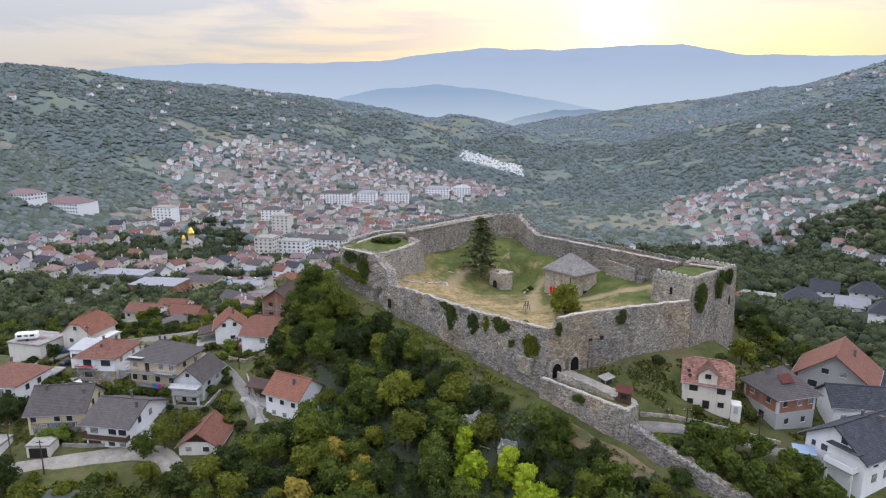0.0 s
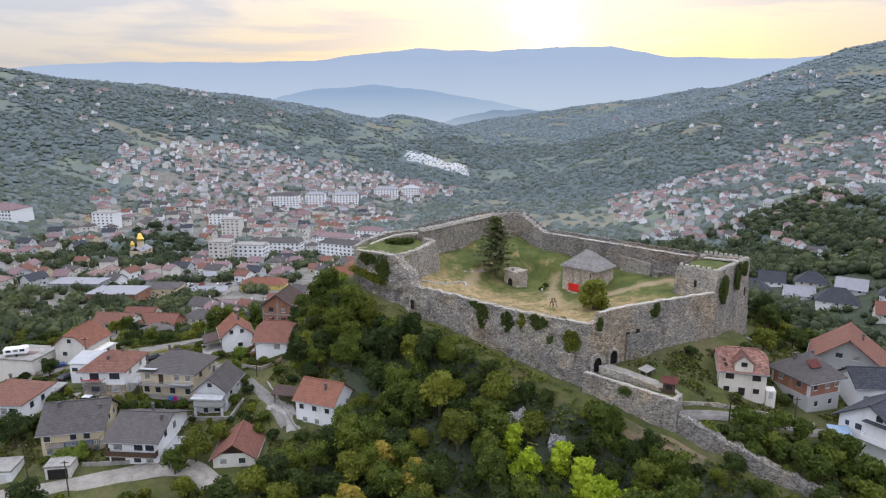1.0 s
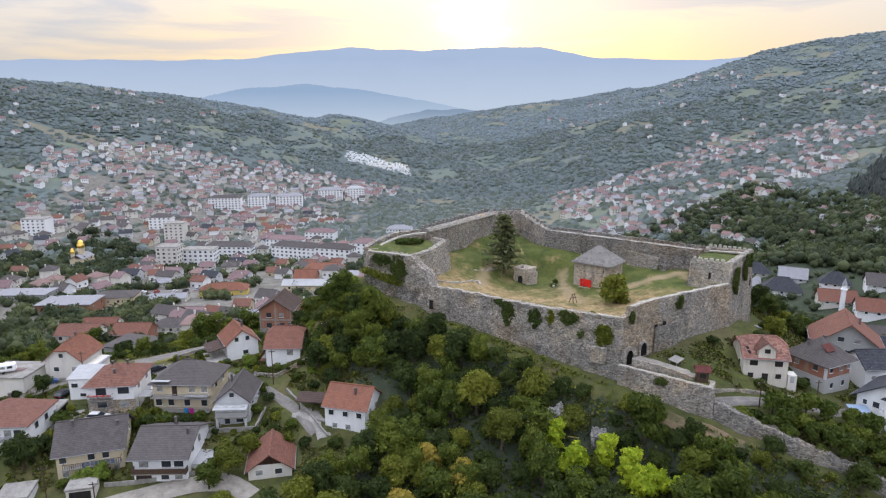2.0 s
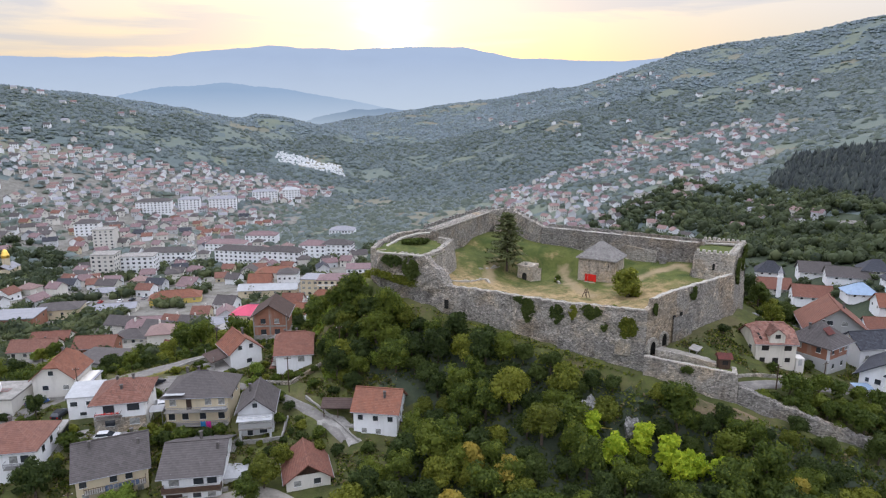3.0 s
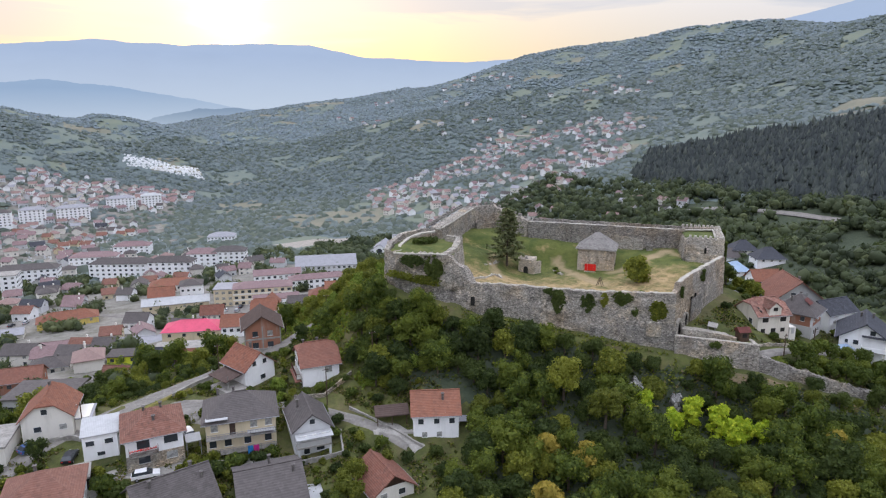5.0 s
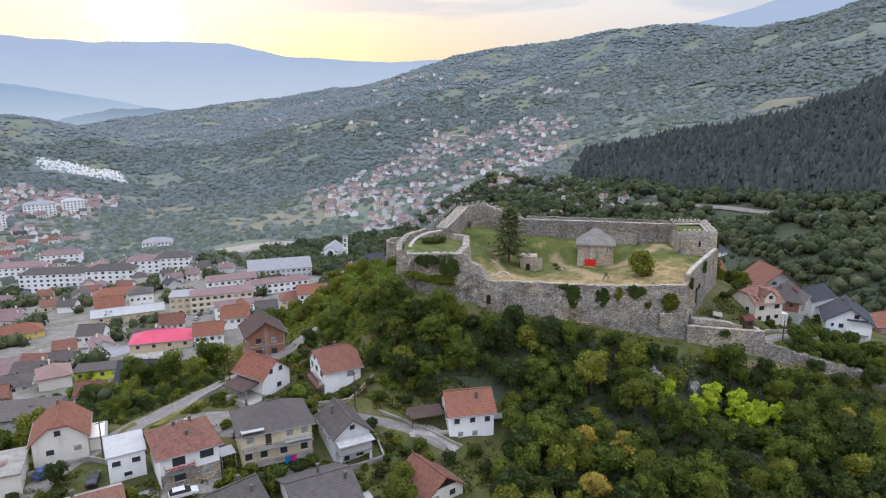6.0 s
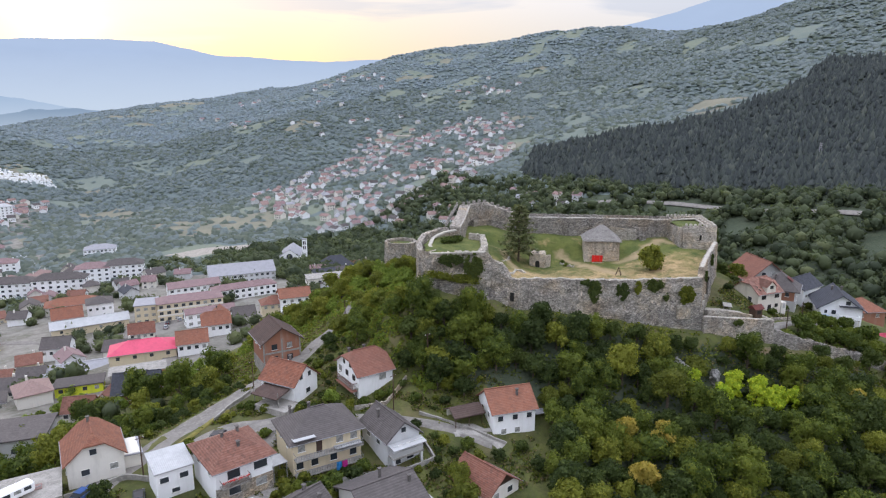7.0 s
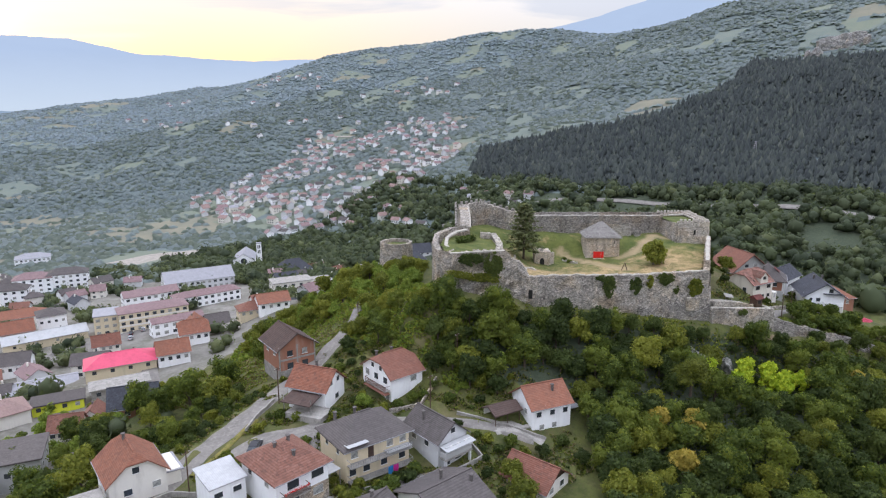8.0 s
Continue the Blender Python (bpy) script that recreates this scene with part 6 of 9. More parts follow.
h = house("white lock-up garage beside the lane", -90.0, 117.0, 2.0, 2, 5.0, 5.0, 2.5, "flat", 0.3, WHITE, CONCRETE, over=0.15, name="garage", category="garage")
part("garage_door", boxed(-1.6, 1.6, -2.62, -2.48, 0, 2.1), FRAME, h, "white garage door")
h = house("low shed with a dark green sheet roof", -65.6, 98.6, -1.4, -4, 9.0, 7.0, 3.6, "shed", 1.2, CONCRETE, S_GREEN, over=0.4, name="shed", category="shed")
h = house("garden house with a brown-red gable roof and timber gable", -47.0, 117.0, 2.4, -1, 7.6, 8.8, 4.0, "gable", 2.7, OFFWHITE, T_RED, "y",
          wins=row("f", (-1.9, 1.5), 3.2, 1.2, 1.0) + row("f", (-1.0,), 0.9, 0.9, 0.8) + row("r", (0, 2), 3.0, 0.9, 0.9), frame_mat=FRAME)
bm = bmesh.new()
v = [bm.verts.new(p) for p in ((-2.9, -4.46, 4.7), (2.9, -4.46, 4.7), (0, -4.46, 6.55))]
bm.faces.new(v)
bmesh.ops.solidify(bm, geom=bm.faces[:], thickness=0.06)
part("gable_boards", bm, WOOD, h, "dark boarded gable")
h = house("white house with a hipped brown-red roof and balcony", -96.5, 134.5, 6.4, -8, 10.5, 10.5, 5.2, "hip", 3.0, WHITE, T_BROWN, wins=row("f", (-2.6, 1.8, 3.6), 3.4, 1.3, 1.3) + row("r", (-2, 1.5), 3.4), chims=[(-1, 1.5, 7.6)])
balcony(h, "f", 2.6, 2.2, 4.2, 1.2, 10.5, 10.5, METAL)

# white houses above the street
h = house("white house with a half-hipped red roof and porch", -44.6, 153.4, 9.9, -10.5, 7.8, 10.2, 5.9, "half", 3.3, WHITE, T_RED, "x",
          wins=row("l", (-1.4, 1.4), 6.7, 0.8, 0.9) + row("l", (-3.4, -0.2, 3.0), 4.6, 1.2, 1.2) + row("l", (-0.4, 3.8), 1.4, 1.0, 1.3) + row("f", (1.6,), 4.6, 1.4, 1.5), chims=[(-2.4, 2.2, 8.2), (0.4, 0.8, 8.8)], frame_mat=FRAME_DARK)
b = balcony(h, "l", 0.9, 3.0, 7.4, 1.2, 7.8, 10.2, WOOD_RED)
part("porch_roof", boxed(-5.2, -3.9, -5.0, 2.8, 2.85, 3.0, 0.03), T_RED, h, "red porch roof", pose(0, 0, 0, 0, -6, 0))
h = house("white gabled house with orange roof and canopied terrace", -56.8, 163.2, 9.3, 18, 7.4, 8.6, 4.6, "gable", 3.0, WHITE, T_ORANGE, "y",
          wins=row("f", (-1.4, 1.2), 5.3, 0.9, 1.0) + row("f", (0.6,), 1.8, 1.2, 1.0) + row("r", (-2, 1), 3.0), chims=[(1.0, 0.4, 7.6)])
part("terrace", boxed(-8.4, -3.6, -6.0, 2.0, -3, 1.0, 0.04), CONCRETE, h, "bare concrete terrace wall")
part("terrace_roof", boxed(-7.6, -3.3, -3.6, 3.2, 3.6, 3.8, 0.03), T_DARK, h, "dark brown canopy roof", pose(0, 0, 0.4, 0, -9, 0))
for px, py in ((-7.3, -3.3), (-7.3, 2.9)):
    bm = bmesh.new()
    tube(bm, (px, py, 0.9), (px, py, 4.0), 0.1, 0.1, 6)
    part("post", bm, CONCRETE, h)
h = house("unfinished orange brick house with a brown roof", -47.5, 184.5, 9.2, -14, 8.6, 9.6, 6.0, "gable", 2.9, BRICK, T_DARK, "y", over=0.9,
          wins=row("f", (-1.8, 1.8), 4.2, 1.3, 1.3) + row("f", (-1.8, 1.8), 1.2, 1.4, 1.4) + row("r", (-2, 2), 4.2) + row("l", (-2, 2), 4.2), frame_mat=FRAME_DARK)
for px in (-4.3, 0, 4.3):
    part("concrete_post", boxed(px - 0.16, px + 0.16, -4.9, -4.7, -2.5, 6.0), CONCRETE, h, "bare concrete frame")
part("concrete_band", boxed(-4.32, 4.32, -4.92, -4.72, 2.6, 3.0), CONCRETE, h, "bare concrete ring beam")
part("base_block", boxed(-4.35, 4.35, -4.95, 4.8, -3, 0.3), CONCRETE, h, "grey block basement")

# east of the castle
h = house("derelict pale house with a broken red tile roof", 47.6, 108.2, 18.2, -21.4, 8.0, 8.2, 4.7, "half", 3.0, RUINWALL, T_RUIN, "x",
          wins=row("l", (1.6,), 2.6, 1.1, 1.4), over=0.4)
# dark slabs on the wall paint the shade of empty windows
for u, wz, ww, wh in ((-2.2, 3.5, 1.4, 1.0), (2.3, 3.5, 1.4, 1.0), (-2.6, 1.0, 1.0, 0.9), (0.0, 0.7, 1.1, 1.5), (2.4, 1.0, 1.0, 0.9), (0.0, 6.0, 1.0, 0.8)):
    part("opening", boxed(u - ww / 2, u + ww / 2, -4.2 - (0.16 if wz > 5 else 0), -4.02 - (0.16 if wz > 5 else 0), wz - wh / 2, wz + wh / 2), DARK, h, "empty dark window opening")
bm = bmesh.new()
pts = [(-1.5, 4.6), (1.5, 4.6), (1.5, 6.2), (0, 7.4), (-1.5, 6.2)]
a = [bm.verts.new((x, -4.24, z)) for x, z in pts]
b = [bm.verts.new((x, -0.6, z)) for x, z in pts]
bm.faces.new(a)
for i in range(5):
    bm.faces.new((a[(i + 1) % 5], a[i], b[i], b[(i + 1) % 5]))
dm = part("dormer", bm, RUINWALL, h, "gabled dormer")
bm = bmesh.new()
o = [bm.verts.new(p) for p in ((-1.9, -4.5, 6.05), (0, -4.5, 7.6), (1.9, -4.5, 6.05), (-1.9, -0.3, 6.05), (0, -0.3, 7.6), (1.9, -0.3, 6.05))]
bm.faces.new((o[0], o[1], o[4], o[3]))
bm.faces.new((o[1], o[2], o[5], o[4]))
bmesh.ops.solidify(bm, geom=bm.faces[:], thickness=0.14)
part("dormer_roof", bm, T_RUIN, dm)
# dark slabs laid on the tiles paint the shade in holes
rng = random.Random(9)
for _ in range(11):
    u, v = rng.uniform(-3.6, 3.6), rng.uniform(0.1, 0.75)
    if abs(u) < 2.0:
        continue
    part("roof_hole", boxed(-rng.uniform(.2, .55), rng.uniform(.2, .5), -0.3, 0.3, -0.02, 0.05), DARK, h, "hole in the tiles", pose(u, -4.5 + v * 4.5, 4.55 + v * 3.0, 34, 0, rng.uniform(0, 90)))
part("annexe", boxed(4.1, 5.7, -4.4, -2.2, -2, 1.5, 0.02), OFFWHITE, h, "white lean-to")
part("annexe_door", boxed(4.5, 5.2, -4.5, -4.38, 0, 1.3), GREYWALL, h, "grey door")

h = house("unfinished brick house with a hipped grey roof", 60.0, 106.6, 15.4, 14, 7.6, 8.2, 6.6, "hip", 3.3, BRICK, T_GREY, over=0.9,
          wins=row("f", (-2.4, 0.6, 2.8), 4.8, 0.8, 1.1) + row("l", (-2.0, 2.0), 4.8, 0.9, 1.1) + row("f", (-1.8, 1.6), 1.5, 0.8, 1.0), chims=[(-2.0, 1.2, 8.6), (1.2, 0.2, 9.0)])
part("ground_floor", boxed(-3.86, 3.86, -4.16, 4.16, -3, 3.1, 0.02), GREYWALL, h, "rendered grey ground floor")
for sx, sy in ((-1, -1), (1, -1), (-1, 1)):
    part("quoin", boxed(sx * 3.66 - 0.22, sx * 3.66 + 0.22, sy * 3.96 - 0.22, sy * 3.96 + 0.22, 3.1, 6.5), PALEGREY, h, "pale corner pier")
part("roof_patch", boxed(-1.3, 1.3, -0.9, 0.9, 0, 0.06), WOOD_RED, h, "patch of red roofing", pose(-1.0, -2.2, 8.45, 36, 0, 0))
part("doorway", boxed(-3.95, -3.8, -1.2, -0.1, 0, 2.1), DARK, h, "open dark doorway")
part("stair", boxed(-5.0, -3.85, 0.2, 3.4, -1, 1.4), CONCRETE, h, "bare concrete stair")

h = house("white gabled house with a black roof and a corner balcony", 66.9, 94.6, 12.8, -64.5, 9.6, 11.6, 5.4, "gable", 3.3, WHITE, T_BLACK, "y", over=0.9,
          wins=row("f", (-1.6,), 4.0, 1.0, 1.0) + row("f", (1.4,), 6.6, 1.0, 1.0) + row("f", (-3.4,), 4.0, 0.6, 0.8) + row("r", (-3, 0, 3), 4.0) + row("r", (-3, 0, 3), 1.4), chims=[(-1.0, 2.0, 8.2), (1.4, 3.0, 8.0)], frame_mat=FRAME_DARK)
solid_balcony(h, "f", 1.8, 2.7, 4.6, 1.6, 9.6, 11.6, WHITE)
part("balcony_roof", boxed(-0.6, 4.4, -7.6, -5.8, 4.9, 5.05, 0.02), T_BLACK, h, "black lean-to roof", pose(0, 0, 0.4, -4, 0, 0))
for px in (0.0, 3.9):
    part("pier", boxed(px - 0.15, px + 0.15, -7.3, -7.0, -3, 2.6), OFFWHITE, h)
h = house("white house with a long slate-black roof", 73.0, 105.6, 14.0, -10, 9.4, 7.0, 5.6, "gable", 2.4, WHITE, T_BLACK, wins=row("f", (-3, 0.4, 3), 3.4, 0.9, 0.7))
h = house("large house with a broad red-brown gable roof", 78.0, 119.0, 14.2, -38, 12.0, 11.0, 5.4, "gable", 4.6, GREYWALL, T_RED, "y", over=1.2, wins=row("f", (-3.4, 0, 3.4), 3.2, 1.6, 1.3) + row("f", (-1.5, 1.5), 6.2, 1.2, 1.0), chims=[(2.4, 1, 8.6)])
for (x, y, z, rot, w, d, hh, kd, rh, wa, ro, lb) in [
        (100, 96, 4.5, -40, 10, 9, 4.6, "hip", 2.8, BRICK, T_ORANGE, "brick house with a hipped orange roof"),
        (97, 134, 4, -30, 13, 9, 5.5, "gable", 3.6, WHITE, T_BLACK, "white house with a slate-black roof"),
        (110, 122, 1, -25, 11, 9, 5.5, "hip", 3.4, WHITE, T_BLACK, "white house with a hipped black roof"),
        (92, 112, 8, -20, 9, 7, 4.5, "shed", 1.2, CREAM, S_LIGHT, "low annexe with pale sheet roof"),
        (124, 136, -6, -20, 12, 9, 5.5, "gable", 3.4, WHITE, T_GREY, "white house with a grey roof"),
        (112, 150, -8, -35, 12, 9, 5.5, "hip", 3.2, OFFWHITE, T_BLACK, "pale house with a black hipped roof"),
        (140, 118, -10, -15, 11, 9, 5.5, "gable", 3.2, WHITE, T_BROWN, "white house with a brown roof"),
        (122, 100, -4, -15, 9, 8, 4.8, "gable", 2.8, WHITE, T_ORANGE, "white house with an orange roof"),
        (96, 150, -2, -35, 10, 8, 5, "gable", 3, PALEGREY, T_BLACK, "grey house with a black roof"),
        (56, 121.5, 19.4, -20, 3.4, 3, 2.2, "shed", 0.6, WOOD_RED, S_GREY, "small red timber shed under the keep")]:
    house(lb, x, y, z, rot, w, d, hh, kd, rh, wa, ro, wins=row("f", (-w / 4, w / 4), hh * 0.68, 1.0, 1.0) + row("l", (-d / 5, d / 5), hh * 0.68, 1.0, 1.0) if w > 5 else (), chims=[(1, 1, hh + rh * 0.6)] if w > 9 else ())

bc = thing("lean_to", "open lean-to with a pale blue tarpaulin roof", "shelter", pose(58.5, 94.8, height(58.5, 94.8), 0, 0, -20))
part("roof", boxed(-1.7, 1.7, -1.3, 1.3, 2.2, 2.3, 0.02), S_BLUE, bc, "pale blue roof sheet", pose(0, 0, 0, 7, 0, 0))
for px in (-1.5, 1.5):
    for py in (-1.1, 1.1):
        bm = bmesh.new()
        tube(bm, (px, py, -0.8), (px, py, 2.2), 0.07, 0.07, 6)
        part("post", bm, METAL, bc)
um = thing("parasol", "bright pink garden parasol", "parasol", pose(73.5, 83.5, height(73.5, 83.5)))
bm = bmesh.new()
tube(bm, (0, 0, -0.3), (0, 0, 2.6), 0.05, 0.04, 6)
part("pole", bm, METAL, um)
bm = bmesh.new()
top = bm.verts.new((0, 0, 2.9))
rim = [bm.verts.new((2.2 * math.cos(k * 0.785), 2.2 * math.sin(k * 0.785), 2.2)) for k in range(8)]
for k in range(8):
    bm.faces.new((top, rim[k], rim[(k + 1) % 8]))
bmesh.ops.solidify(bm, geom=bm.faces[:], thickness=0.04)
part("canopy", bm, S_PINK, um, "pink canopy")

# garden walls and fences
for lb, line, hgt, mat in [("pale retaining wall along the castle lane", [(34, 102.2), (40, 101.3), (47, 100), (56.5, 98)], 0.7, STONE_PALE),
                           ("low concrete garden wall by the lane", [(-44.6, 136.2), (-40.5, 128.0), (-36.6, 121.0)], 0.7, CONCRETE),
                           ("concrete garden wall below the narrow house", [(-58.6, 127.0), (-50.4, 125.6), (-48.6, 131.0)], 0.9, CONCRETE),
                           ("concrete retaining wall above the lower lane", [(-60.5, 116.3), (-70.5, 116.6), (-76, 117.2)], 0.7, CONCRETE),
                           ("low wall beside the street", [(-62, 171), (-68, 168), (-73, 164.8)], 0.8, CONCRETE),
                           ("old stone garden wall", [(-40, 145.5), (-47, 143.6), (-52, 147.2)], 0.8, STONE_PALE),
                           ("rendered yard wall below the street", [(-101, 158), (-92, 156.6), (-88.8, 152.5)], 0.9, CONCRETE)]:
    gw = thing("garden_wall", lb, "wall")
    wall_run("masonry", gw, [(x, y, height(x, y) + hgt, height(x, y) - 1.0) for x, y in line], 0.3, mat, 0.0, 0.05, 0.8)


# ---- cars, poles ----
def car(label, x, y, rot, colour, z=None, long=4.3):
    mat = Nodes("car_paint", 0.35).done(colour)
    ob = thing("car", label, "car", pose(x, y, (height(x, y) if z is None else z) + 0.16, 0, 0, rot), "parked cars")
    L, W = long / 2, 0.88
    bm = bmesh.new()
    prof = [(-L, 0.35), (-L, 0.85), (-L + 0.25, 0.95), (L * 0.45, 0.95), (L - 0.1, 0.75), (L, 0.55), (L, 0.35)]
    a = [bm.verts.new((px, -W, pz)) for px, pz in prof]
    b = [bm.verts.new((px, W, pz)) for px, pz in prof]
    bm.faces.new(a[::-1])
    bm.faces.new(b)
    for i in range(len(prof)):
        j = (i + 1) % len(prof)
        bm.faces.new((a[i], a[j], b[j], b[i]))
    bmesh.ops.recalc_face_normals(bm, faces=bm.faces[:])
    part("body", bm, mat, ob)
    bm = bmesh.new()
    lo = [bm.verts.new(p) for p in ((-L + 0.12, -W + 0.05, 0.93), (L * 0.5, -W + 0.05, 0.93), (L * 0.5, W - 0.05, 0.93), (-L + 0.12, W - 0.05, 0.93))]
    hi = [bm.verts.new(p) for p in ((-L + 0.6, -W + 0.2, 1.43), (L * 0.1, -W + 0.2, 1.43), (L * 0.1, W - 0.2, 1.43), (-L + 0.6, W - 0.2, 1.43))]
    for i in range(4):
        bm.faces.new((lo[i], lo[(i + 1) % 4], hi[(i + 1) % 4], hi[i]))
    bm.faces.new(hi)
    part("glazing", bm, GLASS, ob, "dark glazing")
    part("roof_panel", boxed(-L + 0.62, L * 0.1, -W + 0.2, W - 0.2, 1.43, 1.48), mat, ob)
    for sx in (-0.6, 0.62):
        for sy in (-1, 1):
            bm = bmesh.new()
            tube(bm, (sx * L, sy * (W - 0.2), 0.16), (sx * L, sy * (W + 0.02), 0.16), 0.31, 0.31, 12)
            wh = part("wheel", bm, DARK, ob)
            bm = bmesh.new()
            tube(bm, (sx * L, sy * (W + 0.02), 0.16), (sx * L, sy * (W + 0.04), 0.16), 0.19, 0.19, 10)
            part("rim", bm, METAL, wh)
    for sx, mt, nm in ((L, FRAME, "headlight"), (-L, RED, "tail_light")):
        for sy in (-0.62, 0.62):
            part(nm, boxed(sx - 0.04, sx + 0.03, sy - 0.16, sy + 0.16, 0.58, 0.72), mt, ob)
    return ob


BLACK_P, WHITE_P, SILVER_P, BLUE_P, RED_P = (0.02, 0.022, 0.03), (0.75, 0.75, 0.75), (0.4, 0.41, 0.43), (0.04, 0.09, 0.25), (0.35, 0.02, 0.02)
car("dark saloon car parked at the street corner", -75.4, 158.0, 40, BLACK_P)
car("white van parked beside the brown-roofed house", -73.2, 146.6, 95, WHITE_P, long=4.6)
car("dark car beside the outbuilding", -92.6, 149.4, 70, BLACK_P)
car("blue car parked beside the street", -98.4, 156.4, 30, BLUE_P)
car("white van beside the house", -82.0, 136.4, -10, WHITE_P, long=4.5)


def pole(x, y, high, label="wooden power pole with a crossarm"):
    ob = thing("power_pole", label, "pole", pose(x, y, height(x, y)), "power poles")
    bm = bmesh.new()
    tube(bm, (0, 0, -0.5), (0, 0, high), 0.13, 0.09, 7)
    part("post", bm, WOOD, ob)
    part("crossarm", boxed(-0.7, 0.7, -0.05, 0.05, high - 0.5, high - 0.38), WOOD, ob)
    for k in (-0.6, 0, 0.6):
        bm = bmesh.new()
        tube(bm, (k, 0, high - 0.38), (k, 0, high - 0.2), 0.05, 0.03, 6)
        part("insulator", bm, FRAME, ob)


for x, y, hgt in [(-84, 113.5, 8), (-75, 109, 7), (-90, 154.5, 8), (-47.5, 140.5, 8), (-62, 169, 8), (-36, 143, 8), (40.5, 98.2, 5), (53, 98.6, 5), (-33, 176, 7)]:
    pole(x, y, hgt)


# ---- the town in the valley ----
def block(label, x, y, rot, w, d, floors, kind, rh, wall, roof, z=None, name="apartment_block", category="building", bays=None, band=None, along="x", sink=0.0):
    """A larger building: storeys of windows on all the sides that show."""
    h = floors * 3.0 + 0.6
    z = (height(x, y) if z is None else z) - sink
    ob = thing(name, label, category, pose(x, y, z, 0, 0, rot))
    part("wall", wall_mesh(w, d, h, rh, kind, along, 6.0), wall, ob)
    part("roof", roof_mesh(w, d, h, rh, kind, 0.4, along), roof, ob)
    for side, length in (("f", w), ("l", d), ("r", d))[:1 if y > 600 else 3]:
        n = bays if bays and side == "f" else max(2, int(length / 3.2))
        for fl in range(floors):
            for i in range(n):
                u = -length / 2 + length * (i + 0.5) / n
                add_window(ob, side, u, fl * 3.0 + 1.9, min(1.7, length / n * 0.55), 1.4, w, d, panes=False)
            if band and side == "f":
                part("band", boxed(-w / 2, w / 2, -d / 2 - 0.08, -d / 2, fl * 3.0 + 0.2, fl * 3.0 + 1.0), band, ob)
    return ob


block("long yellow three-storey school with a grey roof", 2, 356, -18, 30, 12, 3, "hip", 2.2, CREAM, S_PLUM, name="school", band=OFFWHITE)
block("yellow end wing of the school", -15, 366, 66, 13, 10, 3, "flat", 0.4, CREAM, S_GREY, name="school_wing")
block("white two-storey school wing with a plum roof", 40, 374, -12, 34, 10, 2, "hip", 2, WHITE, S_PLUM, name="school_wing")
block("white two-storey building with a rosy sheet roof", 2, 334, -14, 22, 8, 2, "gable", 1.6, WHITE, S_PLUM, name="office_building")
block("sports hall with a large shallow grey roof", 66, 428, -20, 40, 20, 2, "gable", 5.0, PALEGREY, S_GREY, name="sports_hall")
block("white block with a rosy roof behind the school", 26, 408, -14, 28, 11, 2, "gable", 2.4, WHITE, S_PLUM, name="school_wing")
block("pale concrete apartment block with stair windows", 82, 356, -24, 22, 12, 3, "flat", 0.3, OFFWHITE, CONCRETE, bays=5, sink=2)
block("bare concrete apartment block", 97, 350, -24, 14, 12, 3, "flat", 0.3, CONCRETE, CONCRETE, bays=4, sink=2)
block("white hotel with a black mansard roof", 143, 434, -20, 24, 15, 2, "hip", 6.5, WHITE, T_BLACK, name="hotel", bays=8)
block("white villa with a shallow grey roof among trees", 55, 676, -20, 26, 16, 2, "hip", 3.5, WHITE, S_GREY, name="villa")
for x, y, rot, w, d, fl, ro in [(6, 523, -25, 22, 13, 4, S_PLUM), (24, 516, -25, 24, 13, 4, T_GREY), (-16, 505, -25, 18, 12, 3, S_GREY), (-144, 516, -12, 16, 14, 6, CONCRETE),
                                (-123, 523, -12, 24, 13, 5, CONCRETE), (-166, 656, -8, 18, 14, 6, CONCRETE), (-107, 570, -14, 40, 13, 4, T_GREY), (-48, 526, -30, 44, 13, 4, T_GREY), (-20, 498, -30, 30, 12, 4, T_GREY),
                                (-143, 857, -4, 40, 14, 5, T_GREY), (-64, 882, -4, 34, 14, 5, S_GREY), (-8, 939, -4, 34, 14, 5, S_GREY), (-104, 880, -4, 26, 13, 5, S_GREY), (-288, 661, -10, 22, 14, 5, CONCRETE),
                                (28, 940, -4, 24, 13, 5, S_LIGHT), (-188, 702, -6, 22, 13, 4, T_GREY), (-61, 618, -20, 36, 14, 3, S_PLUM), (-28, 655, -20, 30, 14, 3, S_PLUM)]:
    block("white apartment block with rows of windows", x, y, rot, w, d, fl, "flat" if ro is CONCRETE else "hip", 3.2 if ro is not CONCRETE else 0.4, WHITE if fl != 6 else OFFWHITE, ro, bays=max(4, int(w / 4)))
block("large white school with a broad dark red roof on the hillside", -359, 614, -18, 44, 24, 3, "hip", 4.5, WHITE, S_PLUM, name="school")
block("lower white wing with a dark red roof", -392, 600, -18, 30, 20, 2, "hip", 3.5, WHITE, S_PLUM, name="school_wing")
